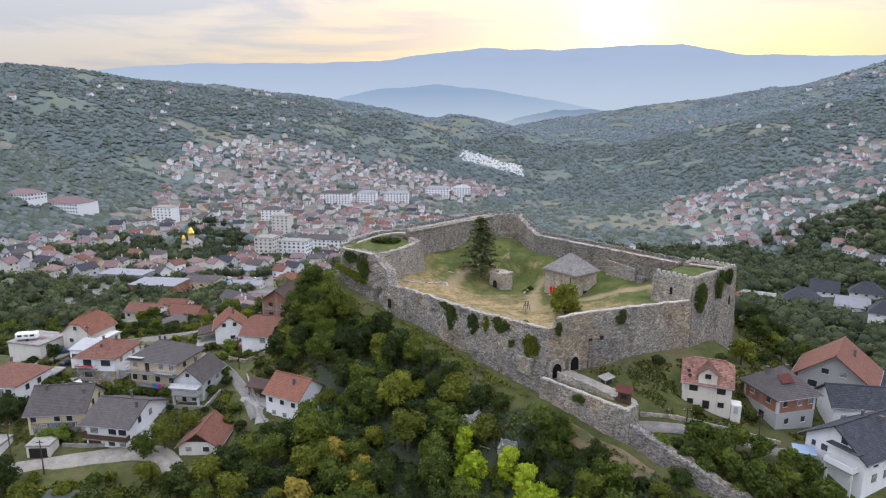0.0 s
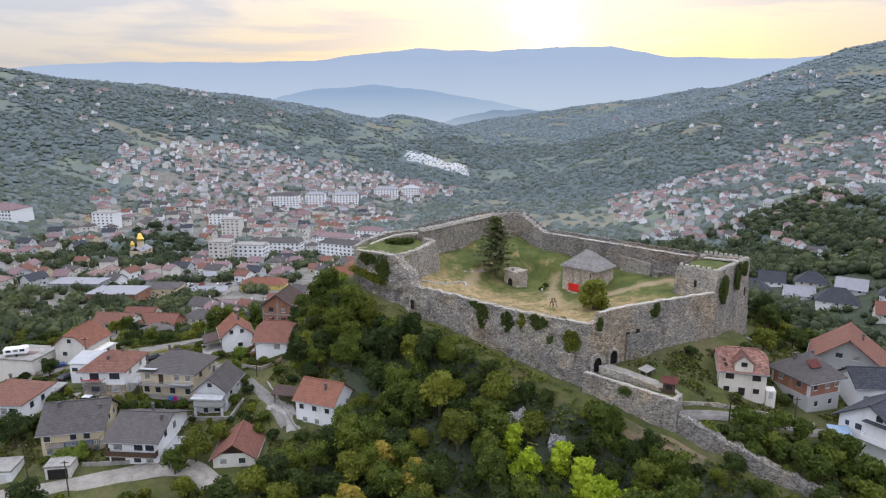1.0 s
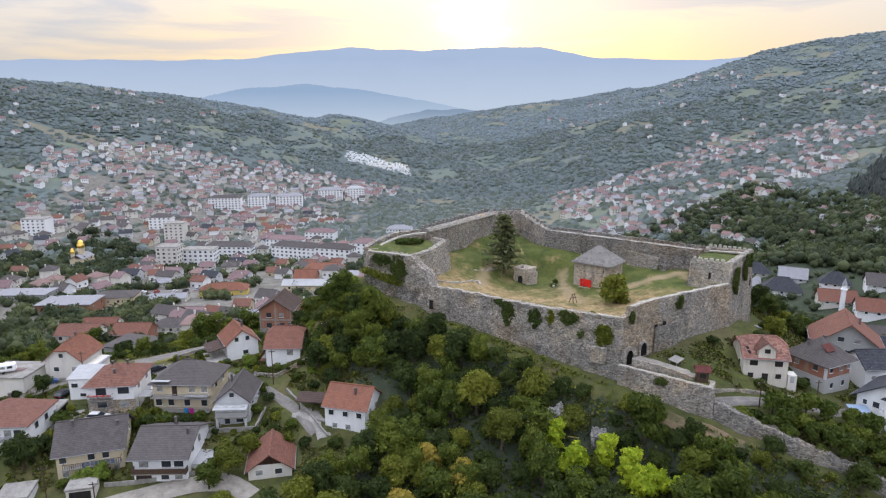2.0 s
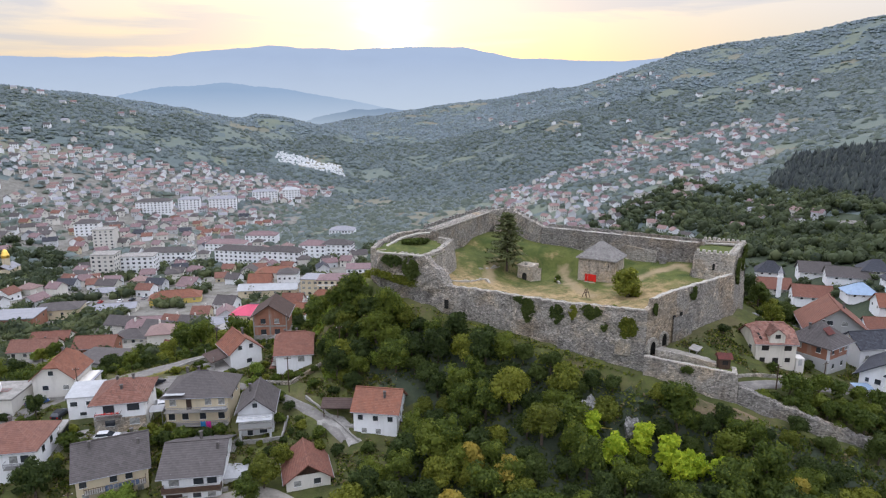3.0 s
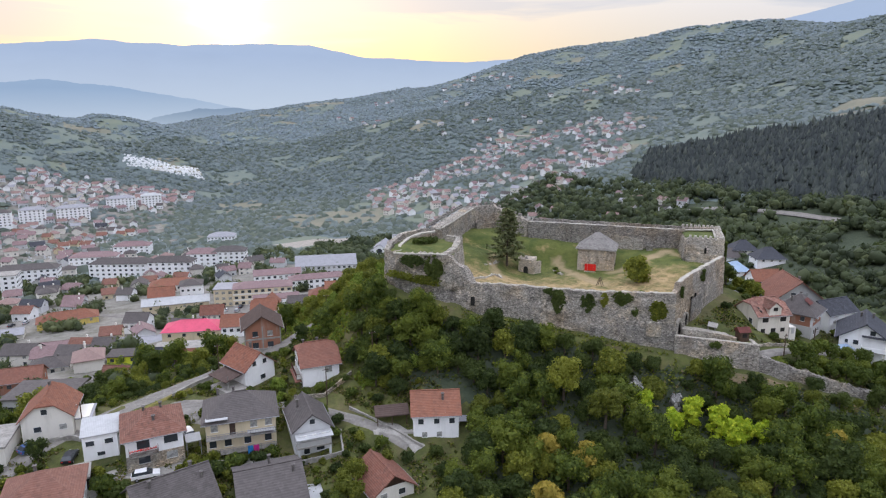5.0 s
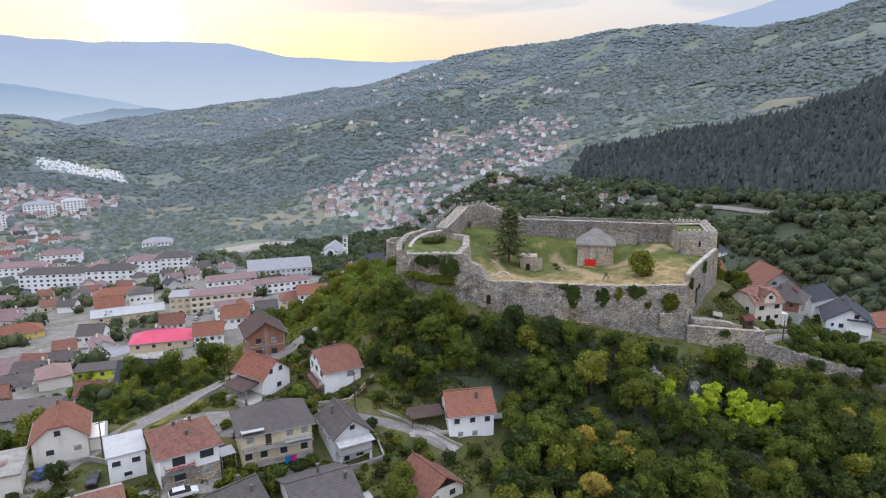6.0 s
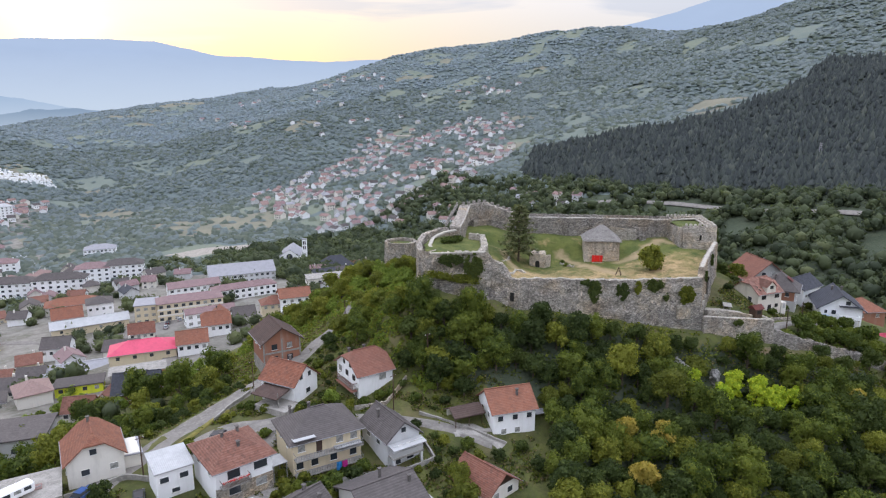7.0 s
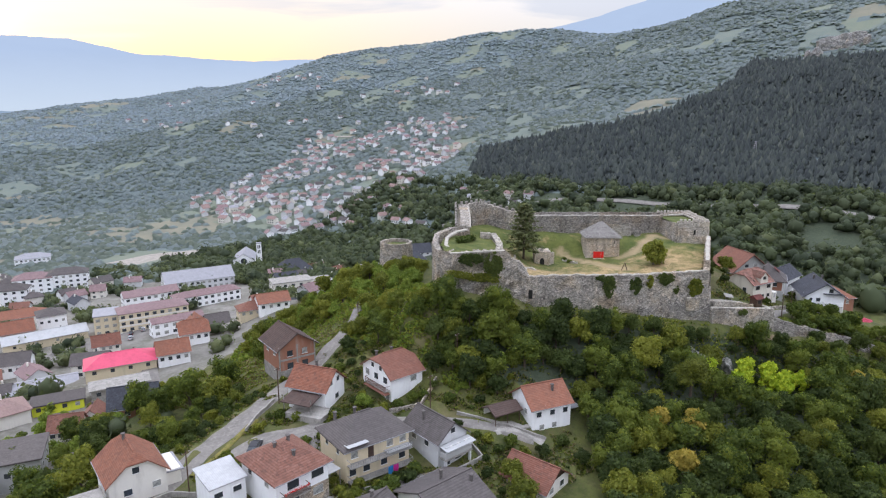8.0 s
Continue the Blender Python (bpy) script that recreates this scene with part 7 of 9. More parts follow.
for (x, y, rot, w, d, hh, kd, rh, wa, ro, lb) in [
        (-48, 276, -22, 21, 11, 4.2, "hip", 2.6, CREAM, S_PINK, "low hall with a bright pink sheet roof"),
        (-34, 268, -22, 10, 9, 4.8, "gable", 3.2, WHITE, T_ORANGE, "white house with an orange roof and balcony"),
        (-64, 300, -20, 20, 11, 3.8, "gable", 1.6, WHITE, S_GREY, "white workshop with a grey sheet roof"),
        (-72, 263, -22, 13, 7, 3.0, "flat", 0.3, LIME, T_GREY, "low lime-yellow building with a flat dark roof"),
        (-56, 259, -20, 16, 7, 3.2, "flat", 0.3, CONCRETE, CONCRETE, "row of low grey concrete garages"),
        (-60, 240, -18, 10, 7, 4.0, "gable", 3.0, CREAM, T_ORANGE, "small house with an orange roof"),
        (-68, 222, -30, 11, 8.5, 4.6, "gable", 3.8, BRICK, T_BLACK, "brick house with a steep black roof"),
        (-78, 240, -34, 7.5, 6.5, 3.6, "gable", 3.0, OFFWHITE, T_BROWN, "small white house with a brown roof"),
        (-70, 243, 52, 6.5, 5.5, 3.2, "gable", 2.4, WHITE, T_BROWN, "small white house with a brown roof"),
        (-97, 226, -26, 17, 12, 6.8, "flat", 0.3, GREYWALL, T_GREY, "grey two-storey block with a flat dark roof"),
        (-61, 336, -30, 10, 9, 5.8, "gable", 3.2, WHITE, T_GREY, "white house with a grey gable roof"),
        (-39, 372, -12, 32, 9, 4.6, "gable", 2.4, CREAM, S_LIGHT, "long old building with a bare pale roof"),
        (-42, 398, -14, 13, 11, 5, "gable", 4, BRICK, T_ORANGE, "house with a large orange roof"),
        (-25, 405, -14, 12, 12, 8, "hip", 2.4, WHITE, T_GREY, "tall white house with a grey roof"),
        (-30, 436, -14, 26, 12, 5, "hip", 3, OFFWHITE, T_ORANGE, "hall with an orange roof"),
        (-29, 334, -20, 10, 8, 4, "gable", 3.4, OFFWHITE, T_RED, "house with a steep red roof"),
        (-19, 281, -22, 10, 9, 5, "half", 3.6, WHITE, T_ORANGE, "white house with a half-hipped orange roof"),
        (-15, 287, 58, 8, 7, 5, "gable", 3.2, CREAM, T_ORANGE, "cream house with an orange roof"),
        (2, 300, -20, 9, 9, 5, "gable", 3.4, WHITE, T_GREY, "white house with a slate roof"),
        (12, 275, -22, 12, 9, 4.5, "gable", 2.6, WHITE, T_ORANGE, "white house with an orange roof"),
        (6, 280, -22, 11, 8, 4, "hip", 2.2, CREAM, T_RED, "cream house with a hipped red roof"),
        (102, 388, -20, 14, 10, 5, "gable", 3.5, PALEGREY, T_BLACK, "grey house with a black roof"),
        (118, 398, -20, 12, 10, 5, "gable", 3.5, WHITE, T_GREY, "white house with a grey roof"),
        (150, 410, -20, 12, 9, 4, "hip", 2, WHITE, S_LIGHT, "white hall with a pale roof"),
        (160, 440, -20, 11, 9, 4.6, "gable", 3, YELLOW, T_RED, "yellow house with a red roof"),
        (-189, 372, -8, 28, 13, 4, "flat", 0.4, GREYWALL, S_GREY, "low factory hall with a flat grey roof"),
        (-158, 346, -8, 26, 16, 5, "flat", 0.4, BRICK, S_GREY, "brown brick hall with a flat roof"),
        (-140, 360, -4, 20, 13, 6, "hip", 2, CREAM, T_GREY, "cream two-storey office with a grey roof"),
        (-88, 378, -2, 26, 11, 4, "hip", 3, YELLOW, T_ORANGE, "long yellow house with an orange roof"),
        (-118, 366, -4, 24, 10, 3.2, "gable", 1.6, OFFWHITE, S_GREY, "long low shed with a grey roof"),
        (-130, 420, -4, 14, 9, 3.6, "hip", 2, OFFWHITE, S_GREY, "low house with a grey hipped roof"),
        (-96, 322, -12, 24, 9, 3.2, "gable", 1.8, OFFWHITE, S_PLUM, "long low building with a plum roof"),
        (-130, 300, -8, 14, 9, 4, "gable", 2.6, OFFWHITE, T_RED, "house with a red-brown roof"),
        (-104, 250, -12, 13, 9, 4, "gable", 2.8, BRICK, T_RED, "brick house with a red-brown roof"),
        (-126, 262, -10, 15, 9, 4, "gable", 2.8, OFFWHITE, T_BROWN, "house with a long brown roof"),
        (-96, 274, -12, 12, 9, 4, "hip", 2.2, OFFWHITE, T_GREY, "house with a grey roof")]:
    house(lb, x, y, height(x, y), rot, w, d, hh, kd, rh, wa, ro, wins=row("f", [w * (k - 1.5) / 4 for k in range(4)], hh * 0.62, 1.2, 1.2) + row("l", (-d / 4, d / 4), hh * 0.62, 1.0, 1.1) + row("r", (-d / 4, d / 4), hh * 0.62, 1.0, 1.1), chims=[(w * 0.2, d * 0.12, hh + rh * 0.75)] if rh > 2 else ())

# quarter of large dark-roofed houses behind the castle hill
for (x, y, rot, w, d, hh, kd, rh, wa, ro, lb) in [
        (231, 397, -40, 21, 15, 6, "hip", 6, OFFWHITE, T_BLACK, "large house with a steep black hipped roof"),
        (251, 408, -30, 16, 12, 6, "gable", 5, WHITE, T_BLACK, "white house with a steep black roof"),
        (266, 388, -36, 18, 13, 6, "hip", 5, OFFWHITE, T_BLACK, "pale house with a black hipped roof"),
        (248, 374, -25, 17, 11, 5, "gable", 4, WHITE, S_GREY, "white house with a weathered grey roof"),
        (271, 358, -40, 16, 12, 5.5, "gable", 4.5, PALEGREY, S_GREY, "grey house with a pale sheet roof"),
        (254, 347, -36, 22, 14, 6, "hip", 6, WHITE, T_BLACK, "broad white house with a black hipped roof"),
        (214, 422, -30, 22, 8, 5, "flat", 0.4, CONCRETE, CONCRETE, "long bare concrete building with a flat roof"),
        (278, 331, -40, 16, 12, 5.5, "hip", 5, WHITE, T_BLACK, "white house with a black hipped roof"),
        (287, 306, -35, 17, 12, 5.5, "gable", 4.5, WHITE, T_GREY, "white house with a charcoal gable roof"),
        (262, 312, -30, 19, 12, 5, "gable", 4.5, OFFWHITE, T_RED, "long house with a red-brown gable roof"),
        (262, 284, -35, 20, 13, 5.5, "gable", 4.5, WHITE, T_RED, "white house with a broad red-brown roof"),
        (286, 281, -38, 24, 11, 5, "gable", 4, WHITE, T_GREY, "long white house with a charcoal roof"),
        (272, 262, -30, 15, 12, 5, "hip", 4, WHITE, S_BLUE, "white hall with a pale blue sheet roof"),
        (290, 252, -35, 17, 13, 6, "hip", 5, WHITE, T_BLACK, "white house with a black hipped roof"),
        (268, 240, -30, 16, 12, 5.5, "gable", 4.5, WHITE, T_ORANGE, "white house with an orange gable roof"),
        (300, 276, -35, 16, 12, 5.5, "hip", 4.5, OFFWHITE, T_BLACK, "pale house with a slate roof"),
        (243, 262, -28, 15, 12, 5, "gable", 4, WHITE, T_GREY, "white house with a grey roof"),
        (250, 232, -28, 15, 11, 5, "gable", 4.2, WHITE, T_RED, "white house with a red roof")]:
    hh, rh = hh * 0.72, rh * 1.15
    house(lb, x, y, height(x, y), rot, w, d, hh, kd, rh, wa, ro, over=0.9, wins=row("f", [w * (k - 1) / 3.4 for k in range(3)], hh * 0.6, 1.4, 1.4) + row("l", (-d / 4, d / 4), hh * 0.6, 1.2, 1.3), chims=[(w * 0.2, d * 0.12, hh + rh * 0.75)] if rh > 2 else ())
wt = thing("tower", "slim white rendered tower among dark roofs", "tower", pose(258, 303, height(258, 303)))
bm = bmesh.new()
tube(bm, (0, 0, -3), (0, 0, 15), 1.5, 1.3, 12)
part("shaft", bm, WHITE, wt)
bm = bmesh.new()
tube(bm, (0, 0, 12), (0, 0, 12.7), 1.9, 1.9, 12)
part("gallery", bm, WHITE, wt)
bm = bmesh.new()
tube(bm, (0, 0, 15), (0, 0, 19), 1.5, 0.05, 12)
part("cap", bm, S_GREY, wt, "grey pointed cap")

# church with a campanile
cz = height(138, 486)
ch = thing("church", "white church with a rose window, grey roof and bell tower", "church", pose(138, 486, cz, 0, 0, -38))
part("wall", wall_mesh(15, 26, 9, 5, "gable", "y", 5), WHITE, ch)
part("roof", roof_mesh(15, 26, 9, 5, "gable", 0.5, "y"), S_GREY, ch)
bm = bmesh.new()
tube(bm, (0, -13.0, 8.2), (0, -13.25, 8.2), 2.3, 2.3, 20)
part("rose_window", bm, GLASS, ch, "round dark rose window")
tw = part("bell_tower", boxed(9.2, 12.6, -7, -3.6, -5, 20, 0.05), WHITE, ch, "slim white bell tower")
for sx in (9.9, 11.1):
    for z0 in (12.5, 16.2):
        part("belfry_opening", boxed(sx, sx + 0.8, -7.06, -6.9, z0, z0 + 2.6), DARK, tw)
part("tower_roof", boxed(9.0, 12.8, -7.2, -3.4, 20, 20.4), S_GREY, tw)
# domed church
oz = height(-206, 516)
oc = thing("domed_church", "cream church with gilded domes among trees", "church", pose(-206, 516, oz, 0, 0, -10))
part("nave", boxed(-5, 5, -8, 8, -4, 8, 0.05), CREAM, oc)
part("nave_roof", roof_mesh(10, 16, 8, 3, "gable", 0.3, "y"), S_GREY, oc)
for dx, dy, r, top in ((0, 0, 2.4, 15), (-3.4, -5.6, 1.5, 12)):
    bm = bmesh.new()
    tube(bm, (dx, dy, 7), (dx, dy, top), r, r, 14)
    part("drum", bm, CREAM, oc)
    bm = bmesh.new()
    bmesh.ops.create_uvsphere(bm, u_segments=16, v_segments=10, radius=r * 1.15)
    for v in bm.verts:
        v.co += Vector((dx, dy, top + r * 0.5))
        if v.co.z > top + r * 1.2:
            v.co.z += (v.co.z - top - r * 1.2) * 2
    dome = part("dome", bm, GOLD, oc, "gilded dome")
    bm = bmesh.new()
    tube(bm, (dx, dy, top + r * 1.5), (dx, dy, top + r * 1.5 + 2.6), 0.12, 0.1, 6)
    part("finial", bm, GOLD, dome)

# open ground, yards and streets of the town
ribbon("pavement", "pale dusty sports ground", "pavement", [(86, 582), (122, 590), (156, 578)], 34, GRAVEL, 0.3, step=6)
ribbon("pavement", "asphalt car park beside the school", "pavement", [(-36, 340), (-14, 348), (10, 352)], 14, ASPHALT, 0.3, step=4)
ribbon("pavement", "grey yard between the halls", "pavement", [(-150, 392), (-120, 394), (-92, 400)], 16, ASPHALT, 0.3, step=4)
ribbon("pavement", "pale open square among the apartment blocks", "pavement", [(-96, 590), (-100, 620), (-108, 650)], 34, GRAVEL, 0.4, step=6)
ribbon("road", "town street between the houses", "road", [(-130, 400), (-80, 392), (-50, 352), (-40, 320), (-36, 296), (-50, 252), (-90, 210), (-118, 190)], 6, ASPHALT, 0.3, step=4)
ribbon("road", "town street past the school", "road", [(-50, 352), (0, 348), (60, 336), (100, 370), (150, 460), (190, 520), (240, 560)], 7, ASPHALT, 0.3, step=4)
ribbon("road", "main road along the foot of the pine wood", "road", [(330, 460), (352, 390), (366, 345), (374, 312), (374, 285), (369, 255), (362, 200), (356, 120), (350, 20)], 7.5, ASPHALT, 0.8, step=8)
ribbon("road", "pale road climbing through the hill village", "road", [(420, 640), (461, 682), (499, 693), (540, 728), (586, 789), (640, 870), (653, 926), (631, 1004)], 6.5, GRAVEL, 0.8, step=6)
for k, (x, y, c) in enumerate([(-30, 344, BLACK_P), (-25, 345.5, SILVER_P), (-20, 346.5, WHITE_P), (-12, 349, BLACK_P), (-6, 350, SILVER_P), (2, 352, RED_P), (-16, 341, SILVER_P), (-3, 344, BLACK_P), (-118, 392, WHITE_P), (-112, 393, BLACK_P), (-106, 395, SILVER_P), (-128, 393, RED_P), (-135, 392, WHITE_P)]):
    car("%s car parked in a town yard" % {BLACK_P: "black", SILVER_P: "silver", WHITE_P: "white", RED_P: "red"}[c], x, y, 60 + 7 * (k % 3), c, height(x, y) + 0.35)


def prototypes():
    """A few kinds of town house, to be repeated."""
    made = []
    kinds = [(9, 8.5, 4.9, "gable", 2.6, WHITE, T_BROWN), (10, 9, 5.0, "hip", 2.4, OFFWHITE, T_HAZE_FADED), (8.5, 8, 4.6, "gable", 2.8, WHITE, T_GREY), (9.5, 9, 5.2, "half", 2.8, PALEGREY, S_PLUM),
             (8, 7.5, 4.0, "gable", 2.6, CREAM, T_BROWN), (10, 8, 4.8, "gable", 2.4, PALEGREY, S_PLUM), (9, 9, 6.8, "hip", 2.4, OFFWHITE, T_GREY), (11, 8, 5.2, "gable", 2.8, PALEGREY, T_BLACK), (8, 8, 5.6, "gable", 2.8, OFFWHITE, S_PLUM),
             (12, 9, 5.6, "gable", 2.8, OFFWHITE, T_GREY)]
    names = {T_HAZE_FADED: "haze-faded red", T_ORANGE: "orange", T_RED: "red", T_GREY: "charcoal", T_BROWN: "brown", S_PLUM: "plum", T_BLACK: "black"}
    walls = {WHITE: "white", OFFWHITE: "off-white", CREAM: "cream", PALEGREY: "pale grey", YELLOW: "yellow"}
    for w, d, h, kind, rh, wa, ro in kinds:
        ob = thing("house", "%s rendered town house with a %s tiled roof" % (walls[wa], names[ro]), "house", pose(0, 0, -300), "town houses")
        part("wall", wall_mesh(w, d, h, rh, kind, "x", 5.0), wa, ob)
        part("roof", roof_mesh(w, d, h, rh, kind, 0.6, "x"), ro, ob)
        for fl in range(int(h / 2.6)):
            for u in (-w / 4, w / 4):
                add_window(ob, "f", u, 1.7 + fl * 2.7, 1.3, 1.3, w, d, panes=False)
        add_window(ob, "r", 0, 1.7 + fl * 2.7, 1.2, 1.2, w, d, panes=False)
        part("chimney", boxed(w / 5 - 0.3, w / 5 + 0.3, 0.6, 1.2, h, h + rh + 0.8), OFFWHITE, ob)
        made.append(ob)
    return made


TAKEN = []
for ob in list(scene.objects):
    if ob.parent is None and ob.type == "EMPTY":
        TAKEN.append((ob.matrix_basis.translation.x, ob.matrix_basis.translation.y))


def far_enough(x, y, gap):
    return all((x - a) ** 2 + (y - b) ** 2 > gap * gap for a, b in TAKEN)


def spread(rng, poly, count, gap, keep=None):
    """Places within an outline, kept apart from one another and from what stands there."""
    xs, ys = [p[0] for p in poly], [p[1] for p in poly]
    out, tries = [], 0
    while len(out) < count and tries < count * 40:
        tries += 1
        x, y = rng.uniform(min(xs), max(xs)), rng.uniform(min(ys), max(ys))
        if inside(np.array(x), np.array(y), poly) and far_enough(x, y, gap) and (keep is None or keep(x, y)):
            TAKEN.append((x, y))
            out.append((x, y))
    return out


rng = random.Random(77)
PROTO = prototypes()
TOWN = [(-330, 400), (-215, 340), (-150, 400), (-70, 410), (0, 430), (60, 470), (30, 560), (-60, 690), (10, 800), (-40, 830), (-200, 830), (-350, 800), (-320, 700), (-300, 560)]
GREEN_BELT = [(-260, 215), (-130, 200), (-96, 250), (-112, 300), (-150, 330), (-200, 352), (-300, 340)]
WOOD_MASK = [(-255, 480), (-165, 455), (-170, 590), (-250, 680)]
town_sites = spread(rng, TOWN, 205, 12.5, lambda x, y: not inside(np.array(x), np.array(y), WOOD_MASK))
town_sites += spread(rng, [(-310, 360), (-205, 362), (-200, 400), (-330, 430)], 20, 14)
town_sites += spread(rng, [(-100, 268), (-84, 258), (-80, 300), (-30, 300), (-70, 330), (-110, 320)], 9, 12)
town_sites += spread(rng, [(30, 262), (60, 290), (90, 330), (50, 340), (20, 310)], 7, 12)
town_sites += spread(rng, [(150, 380), (200, 420), (180, 470), (110, 420)], 8, 14)
for x, y in town_sites:
    src = rng.choice(PROTO)
    copy_thing(src, pose(x, y, height(x, y) - 0.2, 0, 0, rng.choice((-14, -14, 76, 166)) + rng.uniform(-22, 22)))
for ob in PROTO:
    x, y = spread(rng, [(-300, 600), (-100, 650), (-120, 900), (-300, 780)], 1, 13)[0]
    ob.matrix_basis = pose(x, y, height(x, y) - 0.2, 0, 0, rng.uniform(-40, 40))


def far_houses(name, label, sites, seed, material_pairs):
    """Far houses: bodies, roofs and dark windows, one mesh for each wall and roof colour."""
    r = random.Random(seed)
    for k, (wa, ro) in enumerate(material_pairs):
        V, F, M = [], [], []
        for x, y in sites[k::len(material_pairs)]:
            w, d, h, rh = r.uniform(7.5, 11) / 2, r.uniform(6.5, 8.5) / 2, r.uniform(3.6, 5.8), r.uniform(1.9, 2.8)
            a = radians(r.choice((0, 90)) + r.uniform(-25, 25))
            z0 = height(x, y)
            base = len(V)
            loc = [(-w, -d, -4), (w, -d, -4), (w, d, -4), (-w, d, -4), (-w, -d, h), (w, -d, h), (w, d, h), (-w, d, h), (-w, 0, h + rh), (w, 0, h + rh)]
            o = 0.6
            loc += [(-w - o, -d - o, h - .4), (w + o, -d - o, h - .4), (w + o, 0, h + rh + .15), (-w - o, 0, h + rh + .15), (w + o, d + o, h - .4), (-w - o, d + o, h - .4)]
            F += [[base + i for i in f] for f in ((0, 1, 5, 4), (2, 3, 7, 6), (1, 2, 6, 5), (3, 0, 4, 7), (5, 6, 9, 9), (7, 4, 8, 8), (10, 11, 12, 13), (13, 12, 14, 15))]
            M += [0] * 6 + [1, 1]
            for ww in (-0.55, 0, 0.55):
                for lev in (1.6, 4.2):
                    if lev + 1 > h:
                        continue
                    i0 = base + len(loc)
                    for sy in (-1, 1):
                        i0 = base + len(loc)
                        loc += [(w * ww - .55, sy * (d + .05), lev - .6), (w * ww + .55, sy * (d + .05), lev - .6), (w * ww + .55, sy * (d + .05), lev + .6), (w * ww - .55, sy * (d + .05), lev + .6)]
                        F.append([i0, i0 + 1, i0 + 2, i0 + 3])
                        M.append(2)
            for lx, ly, lz in loc:
                V.append((x + lx * math.cos(a) - ly * math.sin(a), y + lx * math.sin(a) + ly * math.cos(a), z0 + lz))
        quads = [f for f in F if len(set(f)) == 4]
        tris = [f[:3] for f in F if len(set(f)) == 3]
        mesh = bpy.data.meshes.new(name)
        mesh.from_pydata(V, [], [tuple(f) for f in quads + tris])
        mats = [m for f, m in zip(F, M) if len(set(f)) == 4] + [m for f, m in zip(F, M) if len(set(f)) == 3]
        mesh.polygons.foreach_set("material_index", np.array(mats, np.int32))
        tagged(put(name, mesh, [wa, ro, GLASS]), label, "houses", kind="stuff")


PAIRS = [(OFFWHITE, T_HAZE_FADED), (PALEGREY, S_PLUM), (WHITE, T_GREY), (WHITE, T_HAZE_FADED), (OFFWHITE, S_GREY), (WHITE, S_PLUM), (PALEGREY, T_HAZE_FADED)]
sites = spread(rng, [(-370, 840), (-200, 820), (-20, 820), (90, 1030), (122, 1114), (16, 1145), (-86, 1177), (-158, 1101), (-235, 1120), (-310, 1150), (-385, 962)], 360, 11.5, lambda x, y: waves(np.array(x), np.array(y), 41, 130) > -0.25)
sites += spread(rng, [(-420, 1000), (-100, 1150), (-60, 1450), (-420, 1450), (-700, 1100), (-700, 800)], 34, 22, lambda x, y: waves(np.array(x), np.array(y), 42, 200) > 0.1)
far_houses("hillside_houses", "scattered white houses with tiled roofs on the far hillside", sites, 51, PAIRS)
sites = spread(rng, [(279, 862), (330, 890), (401, 880), (480, 890), (563, 968), (646, 1008), (638, 907), (580, 757), (570, 668), (560, 600), (514, 570), (467, 564), (402, 556), (358, 505), (339, 553), (316, 663), (278, 751)], 175, 12.5, lambda x, y: waves(np.array(x), np.array(y), 43, 110) > -0.12)
sites += spread(rng, [(240, 600), (262, 760), (330, 760), (340, 640), (350, 560), (330, 470), (318, 530), (300, 570)], 62, 13, lambda x, y: waves(np.array(x), np.array(y), 44, 70) > -0.15)
sites += spread(rng, [(560, 670), (640, 650), (680, 740), (660, 860), (600, 800)], 34, 14)
sites += spread(rng, [(480, 900), (700, 700), (1000, 900), (1000, 1300), (800, 1800), (560, 1700), (480, 1100)], 46, 24, lambda x, y: waves(np.array(x), np.array(y), 45, 220) > 0.14)
sites += [(364, 428), (376, 404), (370, 379), (358, 386), (382, 440), (374, 446), (404, 478), (398, 470), (352, 440)]
far_houses("hill_village", "hillside village of white houses with red and grey roofs", sites, 52, PAIRS)

# white gravestones on the slope across the valley
bm = bmesh.new()
for _ in range(420):
    u, v = rng.random(), rng.random()
    x, y = 40 + 110 * u + rng.uniform(-8, 8), 1290 - 60 * u + (v - .5) * 70
    z = height(x, y)
    box(bm, x - 1.6, x + 1.6, y - 0.5, y + 0.5, z - 1, z + rng.uniform(1.2, 2.6))
tagged(part("gravestones", bm, WHITE), "rows of white gravestones on the far slope", "gravestones", kind="stuff")
bm = bmesh.new()
for _ in range(380):
    x, y = rng.uniform(-110, 10), rng.uniform(640, 760)
    z = height(x, y)
    box(bm, x - 0.6, x + 0.6, y - 0.4, y + 0.4, z - 1, z + rng.uniform(0.8, 1.7))
tagged(part("gravestones", bm, PALEGREY), "grey gravestones of the town cemetery", "gravestones", kind="stuff")


# ---- trees ----
def lobes(rng, h, r, n, low=0.36):
    """Centres and sizes of the leaf masses of a crown."""
    out = [(Vector((0, 0, h * 0.62)), r * 0.72)]
    for i in range(n):
        a = i * 2.4 + rng.uniform(-.4, .4)
        up = rng.uniform(0.0, 1.0)
        reach = r * (0.62 if up < 0.6 else 0.45) * rng.uniform(0.8, 1.15)
        out.append((Vector((math.cos(a) * reach, math.sin(a) * reach, h * (low + (0.86 - low) * up))), r * rng.uniform(0.34, 0.52)))
    return out


